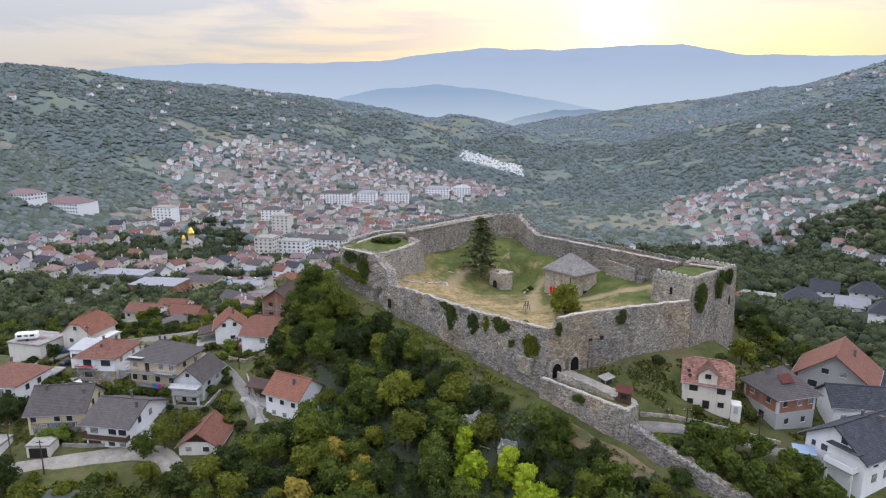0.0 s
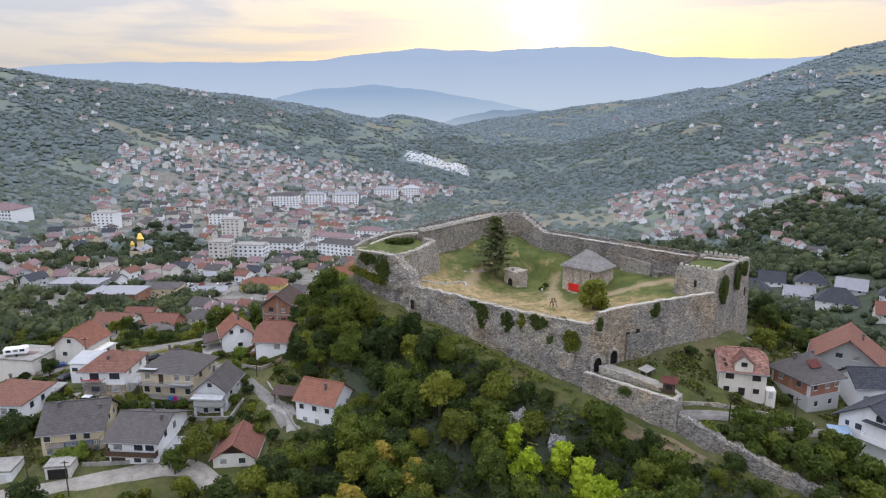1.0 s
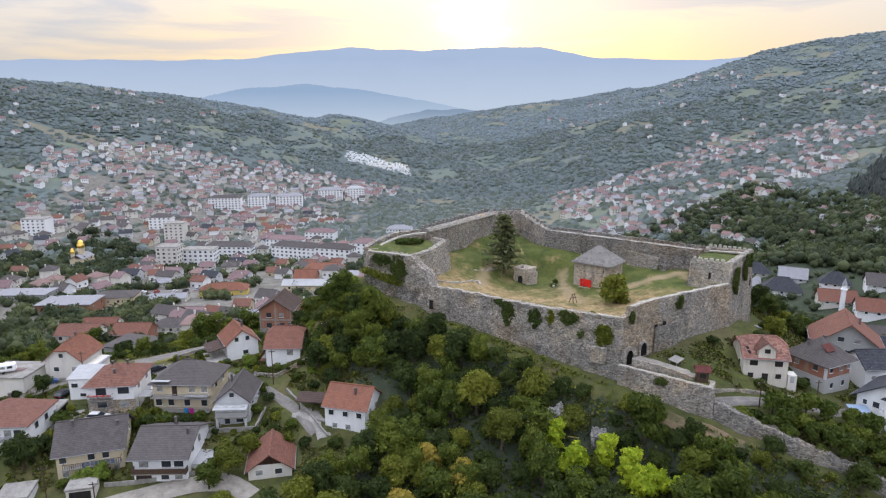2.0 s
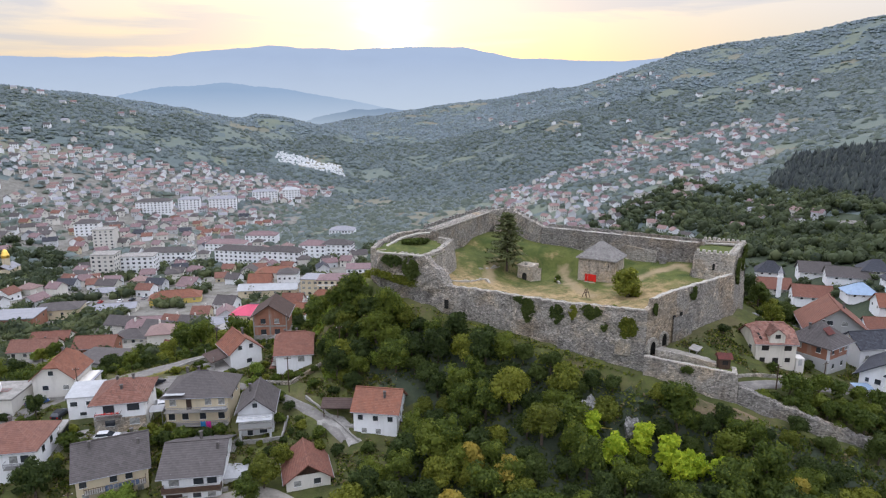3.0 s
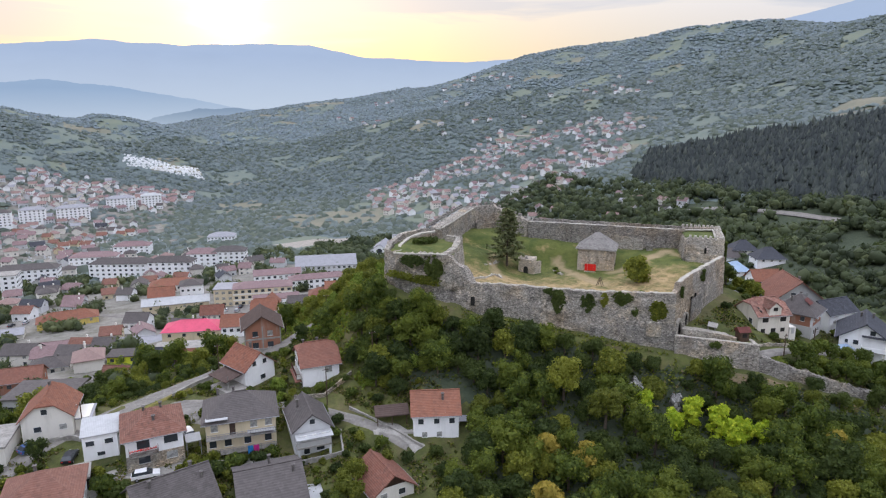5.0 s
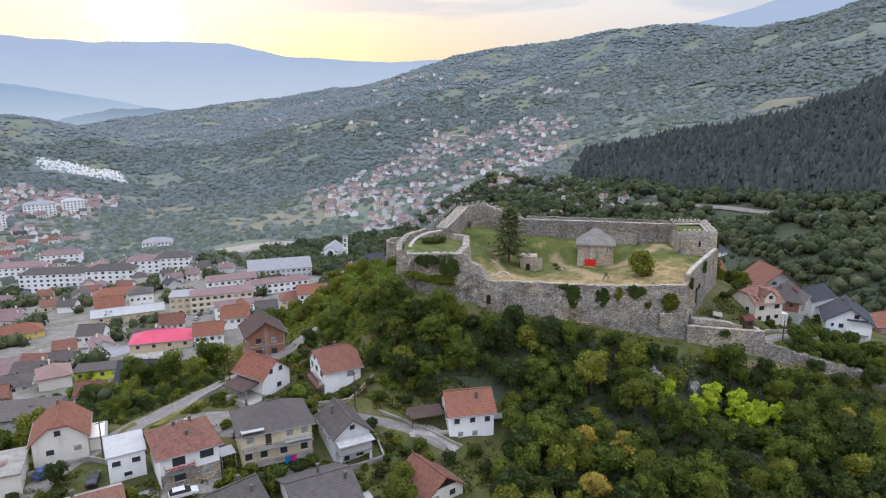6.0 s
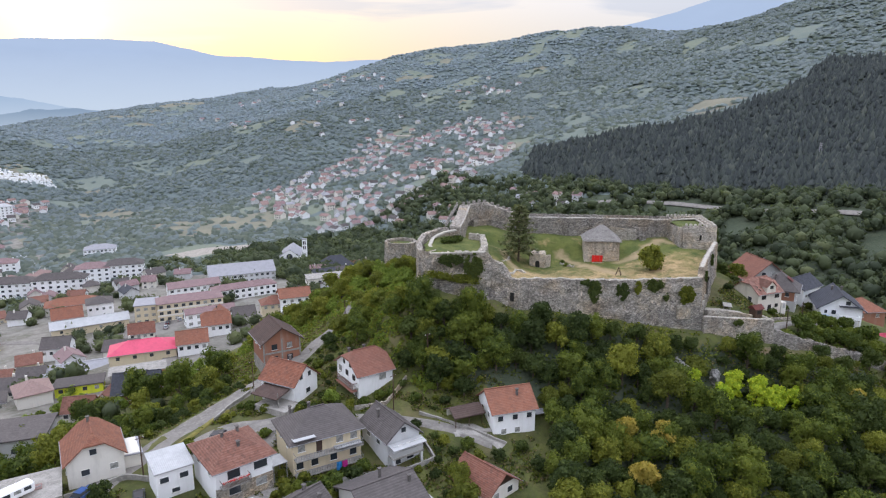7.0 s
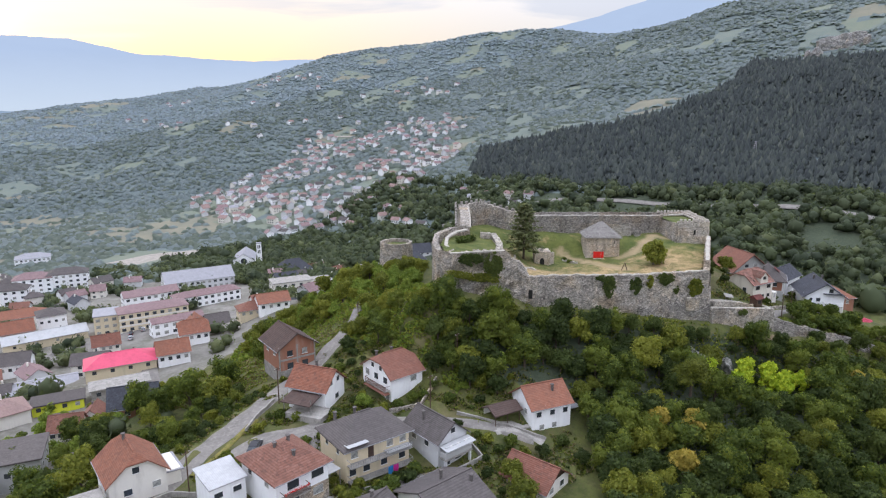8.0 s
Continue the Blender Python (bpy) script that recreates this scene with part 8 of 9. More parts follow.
def tree_meshes(seed, h, r, n_lobes, sprays, size, low=0.36):
    rng = random.Random(seed)
    trunk = bmesh.new()
    tube(trunk, (0, 0, -1.5), (0.1, 0.05, h * 0.35), r * 0.085, r * 0.06)
    tube(trunk, (0.1, 0.05, h * 0.35), (0.15, 0, h * 0.75), r * 0.06, r * 0.025)
    blobs = lobes(rng, h, r, n_lobes, low)
    for c, s in blobs[1:]:
        tube(trunk, (0.1, 0.05, min(c.z * 0.6, h * 0.5)), c, r * 0.03, r * 0.012, 3)
    tm = bpy.data.meshes.new("trunk")
    trunk.to_mesh(tm)
    trunk.free()
    tm.materials.append(BARK)
    V, F = [], []
    total = sum(s * s for _, s in blobs)
    for c, s in blobs:
        # a shaded core, so that the crown is not hollow
        core = bmesh.new()
        bmesh.ops.create_icosphere(core, subdivisions=1, radius=s * 0.62)
        base = len(V)
        for v in core.verts:
            V.append(tuple(c + v.co * rng.uniform(0.75, 1.1)))
        F += [tuple(base + v.index for v in f.verts) for f in core.faces]
        core.free()
        for _ in range(int(1.75 * sprays * s * s / total)):
            n = Vector((rng.gauss(0, 1), rng.gauss(0, 1), rng.gauss(0.25, 1))).normalized()
            p = c + Vector((n.x, n.y, n.z * 0.85)) * s * rng.uniform(0.78, 1.12)
            q = (n + Vector((rng.gauss(0, .55), rng.gauss(0, .55), rng.gauss(.2, .55)))).normalized()
            a = q.orthogonal().normalized()
            a.rotate(Matrix.Rotation(rng.uniform(0, 6.28), 3, q))
            b = q.cross(a)
            t = size * rng.uniform(0.6, 1.35)
            i = len(V)
            V += [tuple(p + a * t), tuple(p - a * t * 0.6 + b * t * 0.7 - q * t * 0.2), tuple(p - a * t * 0.6 - b * t * 0.7 - q * t * 0.2)]
            F.append((i, i + 1, i + 2))
    cm = sheet(V, F, "crown")
    return tm, cm


def make_tree(name, label, seed, h, r, n_lobes, sprays, size, mat, category="tree", low=0.36):
    tm, cm = tree_meshes(seed, h, r, n_lobes, sprays, size, low)
    ob = thing(name, label, category, pose(0, 0, -300))
    put("trunk", tm, None, ob)
    put("crown", cm, mat, ob)
    return ob


LEAF_FRESH = leaves("leaves_fresh_green", (0.115, 0.165, 0.025), (0.18, 0.24, 0.036), (0.26, 0.30, 0.05), 0.4)
BROAD = [make_tree({LEAF_MID: "broadleaf_tree", LEAF_DARK: "hornbeam_tree", LEAF_OLIVE: "hazel_tree"}[mt], "%s broadleaf tree on the castle slope" % word, 200 + k, hh, rr, 14, 1120, 0.33, mt)
         for k, (hh, rr, mt, word) in enumerate([(9.5, 3.9, LEAF_MID, "mid-green"), (8.2, 3.4, LEAF_DARK, "dark green"), (11.0, 4.2, LEAF_MID, "tall mid-green"), (7.4, 3.2, LEAF_OLIVE, "olive-green"), (9.0, 3.4, LEAF_DARK, "dense dark green"), (8.6, 3.8, LEAF_OLIVE, "yellowish olive")])]
BUSH = [make_tree("bush", "%s bush among grass and walls" % word, 240 + k, hh, rr, 7, 310, 0.35, mt, "bush")
        for k, (hh, rr, mt, word) in enumerate([(3.2, 1.9, LEAF_MID, "leafy green"), (2.6, 1.7, LEAF_OLIVE, "olive-green"), (3.6, 2.0, LEAF_DARK, "dark green")])]
LIME_TREE = [make_tree("lime_green_tree", "bright lime-yellow tree among the dark wood", 260 + k, hh, rr, 16, 800, 0.34, LEAF_LIME, "tree", 0.12) for k, (hh, rr) in enumerate([(6.6, 2.1), (6.0, 2.4)])]
SHRUB = make_tree("courtyard_tree", "bushy light green tree growing on the courtyard lawn", 277, 6.6, 3.3, 16, 1500, 0.3, LEAF_OLIVE, "tree", 0.14)
AUTUMN = make_tree("autumn_tree", "yellowing tree in the wood", 270, 7.5, 2.4, 8, 600, 0.42, LEAF_AUTUMN)
ORCHARD = make_tree("orchard_tree", "small green orchard tree", 275, 4.4, 2.0, 8, 420, 0.3, LEAF_MID)
FRESH = make_tree("garden_tree", "leafy light green garden tree", 276, 4.6, 2.6, 9, 760, 0.3, LEAF_FRESH)
USED = set()
BUILT = [(ob.matrix_basis.translation.x, ob.matrix_basis.translation.y, 7.6 if ob.name.startswith("house") else 5.0) for ob in scene.objects if ob.parent is None and ob.name.split(".")[0] in ("house", "garage", "shed", "car", "carport", "power_pole")]
LANES = [(-95, 158), (-85, 163.5), (-75, 167.5), (-66, 171), (-57, 174.5), (-46, 177), (-38, 179), (-75, 160), (-66, 156), (-58, 149.5), (-51, 141.5), (-46, 134.5), (-42, 128.5), (-38.5, 122.5), (-70, 158), (-90, 160.5), (-80, 165), (-71, 169), (-85, 111), (-75, 112.5), (-65, 114), (-55, 113.5)]


def clear_of_things(x, y):
    return all((x - a) ** 2 + (y - b) ** 2 > r * r for a, b, r in BUILT) and all((x - a) ** 2 + (y - b) ** 2 > 20 for a, b in LANES)




def plant(src, x, y, s=1.0, dz=0.0, z=None):
    m = pose(x, y, (height(x, y) if z is None else z) + dz, 0, 0, rng.uniform(0, 360)) @ Matrix.Diagonal((s, s, s * rng.uniform(0.92, 1.1), 1))
    if src.name not in USED:
        USED.add(src.name)
        src.matrix_basis = m
        return src
    return copy_thing(src, m)


rng = random.Random(4)
SLOPE_WOOD = [(-31, 167), (-37, 152), (-36, 141), (-27, 133), (-22, 126), (-23, 117), (-34, 112), (-41, 106), (-52, 98), (-58, 86), (-52, 62), (0, 60), (62, 60), (54, 77), (42, 85.5), (30.5, 94), (16, 104.5),
              (4, 113.5), (-8, 126), (-17, 137.5), (-25, 147), (-31, 157)]
TAKEN.clear()
TAKEN += [(-106, 159), (-8.6, 113.6), (-6.2, 104.6), (3.7, 104.1), (6, 100), (11, 98.5), (13.4, 94.4), (16.4, 91.4), (4.6, 107.6), (11.4, 103)]
LIME_VIEW = [(1.5, 106), (9, 103), (14, 99.5), (22.5, 90.5), (19, 84.5), (9, 88), (1, 94), (-1.5, 101)]
GLADE = [(18, 104), (26, 99), (33, 93), (24, 94.5), (17, 99.5)]
for x, y in spread(rng, SLOPE_WOOD, 290, 3.35, lambda x, y: not (inside(np.array(x), np.array(y), GLADE) or inside(np.array(x), np.array(y), LIME_VIEW))):
    upper = min(abs((x + 9.2) * 0.72 + (y - 139.6) * 0.70), 40)
    src = rng.choice(BROAD[:3] + BROAD + BROAD[1:2] + BROAD[4:5] if upper > 7 else [BROAD[1], BROAD[3], BROAD[4]] + BUSH)
    plant(src, x, y, rng.uniform(0.72, 1.12) * (0.8 if upper < 9 else 1.0), -0.4)
for x, y in spread(rng, [(10, 101), (20, 94.5), (30, 87), (44, 78), (54, 68), (36, 66), (20, 80), (4, 94)], 60, 2.8, lambda x, y: not inside(np.array(x), np.array(y), LIME_VIEW)):
    plant(rng.choice(BROAD[:2] + BROAD[4:5] + BUSH), x, y, rng.uniform(0.5, 0.8), -0.3)
for x, y, s in ((-8.6, 113.6, 1.3), (-6.2, 104.6, 1.28)):
    plant(BROAD[5], x, y, s, 0, {113.6: 24.7, 104.6: 21.8}[y] - s * 8.6)
for x, y, high, k in ((3.7, 104.1, 6.0, 0), (5.0, 98.2, 6.4, 1), (11.0, 98.5, 7.2, 0), (13.4, 94.4, 7.2, 0), (16.8, 91.2, 4.6, 1), (14.6, 91.8, 5.2, 1), (19.8, 89.0, 4.4, 1)):
    plant(LIME_TREE[k], x, y, high / (6.6, 6.0)[k], -0.3)
for x, y in ((-19, 106.5), (-14.5, 101), (27, 80), (-25, 99)):
    plant(AUTUMN, x, y, rng.uniform(0.8, 1.1))
# dark trees on the steep ground under the corner and the ramp
for x, y in spread(rng, [(-3, 116), (6, 110.5), (14, 105), (21, 99.6), (27, 94.6), (36, 86), (32, 82), (20, 91), (9, 101.5), (0, 108)], 30, 2.5, lambda x, y: not inside(np.array(x), np.array(y), LIME_VIEW)):
    plant(rng.choice((BROAD[1], BROAD[4], BROAD[4], BROAD[0])), x, y, rng.uniform(0.5, 0.75), -0.3)
for x, y in spread(rng, LIME_VIEW, 26, 1.9):
    plant(rng.choice((BUSH[0], BUSH[2], BUSH[2])), x, y, rng.uniform(0.6, 1.0), -0.3)
# trees hugging the foot of the curtain wall
for x, y in spread(rng, [(-29, 146), (-22, 139.5), (-14, 133.5), (-3, 121.5), (8, 110), (5, 107), (-8, 119), (-20, 131), (-30, 140)], 26, 2.9):
    plant(rng.choice(BROAD[1:6] + BUSH), x, y, rng.uniform(0.6, 0.85), -0.2)
# north-west flank
for x, y in spread(rng, [(-31, 168), (-18, 172), (-8, 177), (2, 190), (-2, 206), (2, 222), (-18, 240), (-34, 226), (-24, 200), (-20, 188), (-27, 180)], 95, 2.9):
    plant(rng.choice([BROAD[5], BROAD[3], FRESH, BROAD[5], FRESH, FRESH, BUSH[1]]), x, y, rng.uniform(0.6, 1.05), -0.3)
# strip behind the street and big trees below it
for x, y in spread(rng, [(-88, 171), (-78, 176), (-66, 181), (-58, 186), (-62, 194), (-80, 188), (-95, 180)], 22, 3.4):
    plant(rng.choice(BROAD + BUSH), x, y, rng.uniform(0.5, 0.85), -0.2)
for x, y, s, k in ((-62, 192, 1.3, 5), (-57, 197, 1.2, 0), (-67, 196, 1.15, 2), (-98, 176, 1.2, 5), (-104, 178, 1.1, 0), (-98, 185, 1.1, 3), (-112, 172, 1.0, 4), (-116, 176, 1.0, 0), (-52, 204, 1.1, 5), (-40, 206, 1.0, 0), (-33, 211, 1.0, 2)):
    plant(BROAD[k], x, y, s)
# the bank between the gardens and the bastion
for x, y in spread(rng, [(-39, 139), (-33, 134), (-24, 132), (-18, 139), (-26, 148), (-31, 158), (-30, 168), (-24, 176), (-36, 178), (-38, 160)], 44, 3.0):
    plant(rng.choice([BROAD[0], FRESH, BROAD[3], BROAD[5], FRESH, BUSH[0], BUSH[1]]), x, y, rng.uniform(0.5, 0.8), -0.3)
for x, y in spread(rng, [(-40, 146), (-36, 136), (-28, 132), (-20, 128), (-22, 138), (-30, 150)], 26, 2.2):
    plant(rng.choice((BROAD[0], BROAD[1], BROAD[4], BUSH[0])), x, y, rng.uniform(0.5, 0.8), -0.3)
for x, y in ((-55.5, 147.8), (-54.0, 148.8)):
    plant(FRESH, x, y, 0.42, -0.1)
# shrubs through the gardens and yards
for x, y in spread(rng, [(-104, 128), (-60, 118), (-40, 114), (-33, 140), (-36, 170), (-60, 182), (-104, 172)], 165, 2.1, lambda x, y: clear_of_things(x, y)):
    plant(rng.choice(BUSH), x, y, rng.uniform(0.4, 0.85), -0.2)
# the green belt between the street and the town
for x, y in spread(rng, [(-160, 176), (-116, 178), (-104, 190), (-86, 204), (-82, 214), (-100, 216), (-112, 236), (-165, 225)], 70, 3.6):
    plant(rng.choice(BROAD), x, y, rng.uniform(0.7, 1.05))
for x, y in spread(rng, [(-112, 196), (-70, 190), (-58, 206), (-78, 232), (-128, 252)], 36, 3.8):
    plant(rng.choice(BROAD[:1] + BROAD[2:] + [FRESH]), x, y, rng.uniform(0.65, 1.0))
for x, y in spread(rng, [(-92, 214), (-62, 203), (-40, 222), (-48, 250), (-75, 264), (-96, 242)], 34, 4.0):
    plant(rng.choice((FRESH, BUSH[0], BUSH[1], FRESH)), x, y, rng.uniform(0.6, 1.1), -0.2)
# gardens
for x, y, s, src in [(-54.5, 114.8, 0.95, BROAD[5]), (-51.0, 119.0, 0.7, BROAD[3]), (-57.5, 112, 0.7, BROAD[0]), (-37, 113, 0.6, BROAD[1]), (-79.8, 118.2, 0.85, FRESH), (-77.0, 118.6, 0.8, FRESH), (-83, 118.2, 0.7, BUSH[0]),
                     (-71.5, 131.5, 1.1, BUSH[2]), (-68.5, 131.2, 1.2, BUSH[0]), (-64.5, 131, 1.0, BUSH[2]), (-75.2, 134.2, 1.0, BUSH[1]), (-88.6, 136, 1.2, BUSH[0]), (-86, 133.2, 1.1, BUSH[2]), (-90, 128, 1.3, BUSH[2]), (-91.5, 124, 1.2, BROAD[1]),
                     (-50.0, 137.6, 0.9, BUSH[0]), (-48.2, 133.4, 0.9, BUSH[2]), (-50.5, 130.5, 0.9, BUSH[0]), (-46.5, 127.5, 0.8, BUSH[1]), (-43.5, 124.4, 0.8, BUSH[0]), (-40.8, 119.0, 0.9, BUSH[2]), (-44, 121, 0.9, BUSH[1]),
                     (-53.5, 153.0, 0.8, FRESH), (-51.5, 155.4, 0.7, BUSH[1]), (-60, 154.5, 0.8, BUSH[1]), (-66, 151, 0.6, BUSH[0]), (-88, 166.6, 0.9, BUSH[0]), (-97.5, 151.5, 0.6, BROAD[4]),
                     (-37.5, 138.6, 0.9, BROAD[4]), (-35, 133.5, 0.8, BROAD[1]), (-34, 146, 0.9, BROAD[3]), (-39, 163, 0.8, BROAD[0]), (-37, 171, 0.8, BROAD[5]), (-42, 170, 0.7, BROAD[1]), (-35.2, 118.2, 0.9, BUSH[2]), (-26.5, 117.4, 0.8, BROAD[0]), (-23.5, 121.0, 0.7, BROAD[3])]:
    plant(src, x, y, s)
for x, y in spread(rng, [(-104, 122), (-92, 120), (-94, 108), (-70, 106), (-56, 110), (-52, 104), (-62, 88), (-110, 94)], 56, 2.7):
    plant(rng.choice(BUSH + BROAD[3:5]), x, y, rng.uniform(0.6, 1.0))
# orchard below the castle lane, bushes under the keep
TAKEN += [(60, 106), (66, 95), (58.5, 94.8), (47, 108), (73, 105)]
for x, y in spread(rng, [(35, 97.2), (46, 95.4), (56, 92.5), (59, 86), (70, 72), (60, 76), (50, 83.6), (42, 90.4)], 80, 2.2):
    plant(rng.choice((ORCHARD, ORCHARD, BUSH[0], BUSH[2])), x, y, rng.uniform(0.75, 1.15))
for x, y in spread(rng, [(52, 115.5), (60, 118), (70, 124), (84, 130), (84, 142), (66, 146), (70, 134), (63, 126), (55, 118.5)], 34, 3.1, lambda x, y: math.hypot(x - 78, y - 119) > 9):
    plant(rng.choice(BROAD[1:5] + BUSH), x, y, rng.uniform(0.5, 0.85))
for x, y in ((54, 103.4), (67.5, 101.2), (69.5, 99.6), (44, 102.8), (52.5, 112.5), (40, 112.6)):
    plant(rng.choice(BUSH), x, y, rng.uniform(0.6, 0.9))


def undergrowth(name, label, poly, count, mats, seed, tall=0.9, size=0.34, keep=None):
    """Brambles, nettles and rough grass: a tangle of leaf sprays over the ground, in clumps."""
    r = np.random.RandomState(seed)
    xs, ys = [p[0] for p in poly], [p[1] for p in poly]
    X, Y = r.uniform(min(xs), max(xs), count * 3), r.uniform(min(ys), max(ys), count * 3)
    clump = waves(X, Y, seed, 7) + 0.7 * waves(X, Y, seed + 1, 2.6)
    ok = inside(X, Y, poly) & (clump > -0.12)
    if keep is not None:
        ok &= keep(X, Y)
    X, Y, clump = X[ok][:count], Y[ok][:count], clump[ok][:count]
    Z = land(X, Y) + r.uniform(0.02, 1, len(X)) * tall * (0.35 + np.clip(clump, 0, 1))
    n = len(X)
    P = np.stack([X, Y, Z], 1)
    q = r.normal(0, 1, (n, 3)) + (0, 0, 0.7)
    q /= np.linalg.norm(q, axis=1, keepdims=True)
    a = np.cross(q, r.normal(0, 1, (n, 3)))
    a /= np.linalg.norm(a, axis=1, keepdims=True)
    b = np.cross(q, a)
    s = (r.uniform(0.6, 1.4, n) * size)[:, None]
    V = np.stack([P + a * s, P + b * s * 0.6 - q * s * 0.2, P - a * s, P - b * s * 0.6 - q * s * 0.2], 1)
    for k, mat in enumerate(mats):
        W = V[k::len(mats)].reshape(-1, 3)
        i = np.arange(len(W) // 4)[:, None] * 4
        F = np.concatenate([i + (0, 1, 2), i + (0, 2, 3)], 0)
        tagged(put(name, sheet(W, F, name), mat), label, "undergrowth", kind="stuff")


BUILT_XY = np.array(BUILT)
LANES_XY = np.array(LANES)


def open_ground(X, Y):
    d = (X[:, None] - BUILT_XY[None, :, 0]) ** 2 + (Y[:, None] - BUILT_XY[None, :, 1]) ** 2
    e = (X[:, None] - LANES_XY[None, :, 0]) ** 2 + (Y[:, None] - LANES_XY[None, :, 1]) ** 2
    return (d > (BUILT_XY[None, :, 2] * 0.72) ** 2).all(1) & (e.min(1) > 13)


undergrowth("undergrowth", "tangled green undergrowth on the castle slope", SLOPE_WOOD, 26000, [LEAF_MID, LEAF_DARK], 301, 1.5, 0.36, lambda X, Y: ~inside(X, Y, GLADE))
undergrowth("undergrowth", "rough scrub on the flank below the bastion", [(-40, 140), (-20, 138), (-27, 150), (-28, 164), (-10, 175), (6, 192), (4, 222), (-20, 245), (-40, 225), (-26, 195), (-26, 184), (-40, 174)], 48000, [LEAF_FRESH, LEAF_OLIVE, LEAF_FRESH], 303, 1.5, 0.36)
undergrowth("undergrowth", "rough weeds beside the climbing street", [(-46, 175), (-30, 184), (-20, 190), (-24, 215), (-50, 232), (-70, 214), (-62, 190), (-50, 186)], 14000, [LEAF_FRESH, LEAF_OLIVE, LEAF_DRY], 317, 0.8, 0.3, open_ground)
undergrowth("undergrowth", "thick green scrub beside the bastion", [(-38, 158), (-30, 160), (-27, 164), (-12, 174), (-6, 182), (-18, 188), (-36, 178)], 12000, [LEAF_FRESH, LEAF_OLIVE, LEAF_MID], 319, 1.6, 0.36)
for x, y in spread(rng, [(-32, 160), (-27, 165), (-12, 175), (-8, 181), (-16, 186), (-32, 174)], 18, 2.4):
    plant(rng.choice((FRESH, BUSH[1], BUSH[0])), x, y, rng.uniform(0.6, 0.95), -0.3)
undergrowth("garden_growth", "mixed garden plants and weeds between the houses", [(-110, 122), (-90, 118), (-60, 116), (-34, 110), (-26, 132), (-38, 142), (-38, 172), (-60, 184), (-110, 176)], 46000, [LEAF_MID, LEAF_OLIVE, LEAF_DRY, LEAF_DARK], 305, 0.55, 0.26, open_ground)
undergrowth("undergrowth", "scrub below the lower lane", [(-130, 104), (-50, 108), (-44, 100), (-54, 66), (-130, 66)], 24000, [LEAF_MID, LEAF_DARK, LEAF_OLIVE], 307, 1.3, 0.36, open_ground)
undergrowth("undergrowth", "dense scrub in the terraced orchard", [(35, 97.2), (46, 95.4), (57, 92.5), (62, 84), (76, 70), (60, 75), (50, 83), (42, 90)], 14000, [LEAF_MID, LEAF_DRY, LEAF_DARK], 309, 0.9, 0.3)
undergrowth("undergrowth", "scrub and grass around the castle's east side", [(26, 112), (40, 101.5), (56, 99), (70, 100), (90, 108), (92, 140), (66, 150), (66, 128), (52, 116)], 26000, [LEAF_MID, LEAF_OLIVE, LEAF_DRY, LEAF_DARK], 311, 0.55, 0.26, open_ground)
undergrowth("undergrowth", "weeds on the bare bank below the ramp", [(8, 107), (17, 104), (30, 95), (46, 82), (56, 74), (50, 70), (34, 84), (20, 94), (8, 103)], 6500, [LEAF_DRY, LEAF_OLIVE, LEAF_DARK], 315, 0.7, 0.3)
undergrowth("undergrowth", "weeds along the foot of the curtain wall", [(-26, 150), (-18, 142.5), (-10, 137.5), (5, 121), (17, 107), (13, 104), (0, 112), (-12, 130), (-28, 146)], 6000, [LEAF_OLIVE, LEAF_MID], 313, 1.3, 0.3)
# in the courtyard
plant(SHRUB, 25.0, 126.3, 1.0, 0, court_z(25.0, 126.3) - 0.4)
plant(BUSH[0], 15.6, 116.6, 0.55, 0, court_z(15.6, 116.6) - 0.1)
for x, y in ((19.6, 147.8), (21.2, 150.2)):
    plant(BUSH[0], x, y, 0.45, 0, court_z(x, y) - 0.3)


def pine(x, y, z, high):
    """A tall open pine: tiers of drooping limbs carrying needle sprays."""
    r = random.Random(12)
    ob = thing("pine_tree", "tall dark pine with open tiers on the castle lawn", "tree", pose(x, y, z))
    bm = bmesh.new()
    tube(bm, (0, 0, -0.6), (0.1, 0, high * 0.5), 0.32, 0.2, 9)
    tube(bm, (0.1, 0, high * 0.5), (0, 0.1, high), 0.2, 0.04, 8)
    V, F = [], []
    for i in range(84):
        t = i / 83
        z0 = high * (0.16 + 0.82 * t)
        reach = (1.2 + 4.6 * (1 - t) ** 0.75 * min(1, 0.6 + 3 * t)) * r.uniform(0.7, 1.12)
        a = i * 2.4 + r.uniform(-.3, .3)
        tip = Vector((math.cos(a) * reach, math.sin(a) * reach, z0 - 0.10 * reach + r.uniform(-.2, .5)))
        tube(bm, (0, 0, z0), tip, 0.05, 0.02, 5)
        for _ in range(40):
            s = r.uniform(0.2, 1.05)
            p = Vector((0, 0, z0)).lerp(tip, s) + Vector((r.gauss(0, .32), r.gauss(0, .32), r.gauss(0.05, .16)))
            q = Vector((r.gauss(0, .6), r.gauss(0, .6), 1)).normalized()
            u = q.orthogonal().normalized()
            u.rotate(Matrix.Rotation(r.uniform(0, 6.28), 3, q))
            w = q.cross(u)
            k = r.uniform(0.26, 0.5)
            n = len(V)
            V += [tuple(p + u * k * 1.3), tuple(p + w * k * 0.6), tuple(p - u * k), tuple(p - w * k * 0.6)]
            F += [(n, n + 1, n + 2), (n, n + 2, n + 3)]
    part("trunk", bm, BARK, ob)
    put("crown", sheet(V, F, "crown"), NEEDLES, ob)


pine(9.6, 156.2, court_z(9.6, 156.2), 15.2)


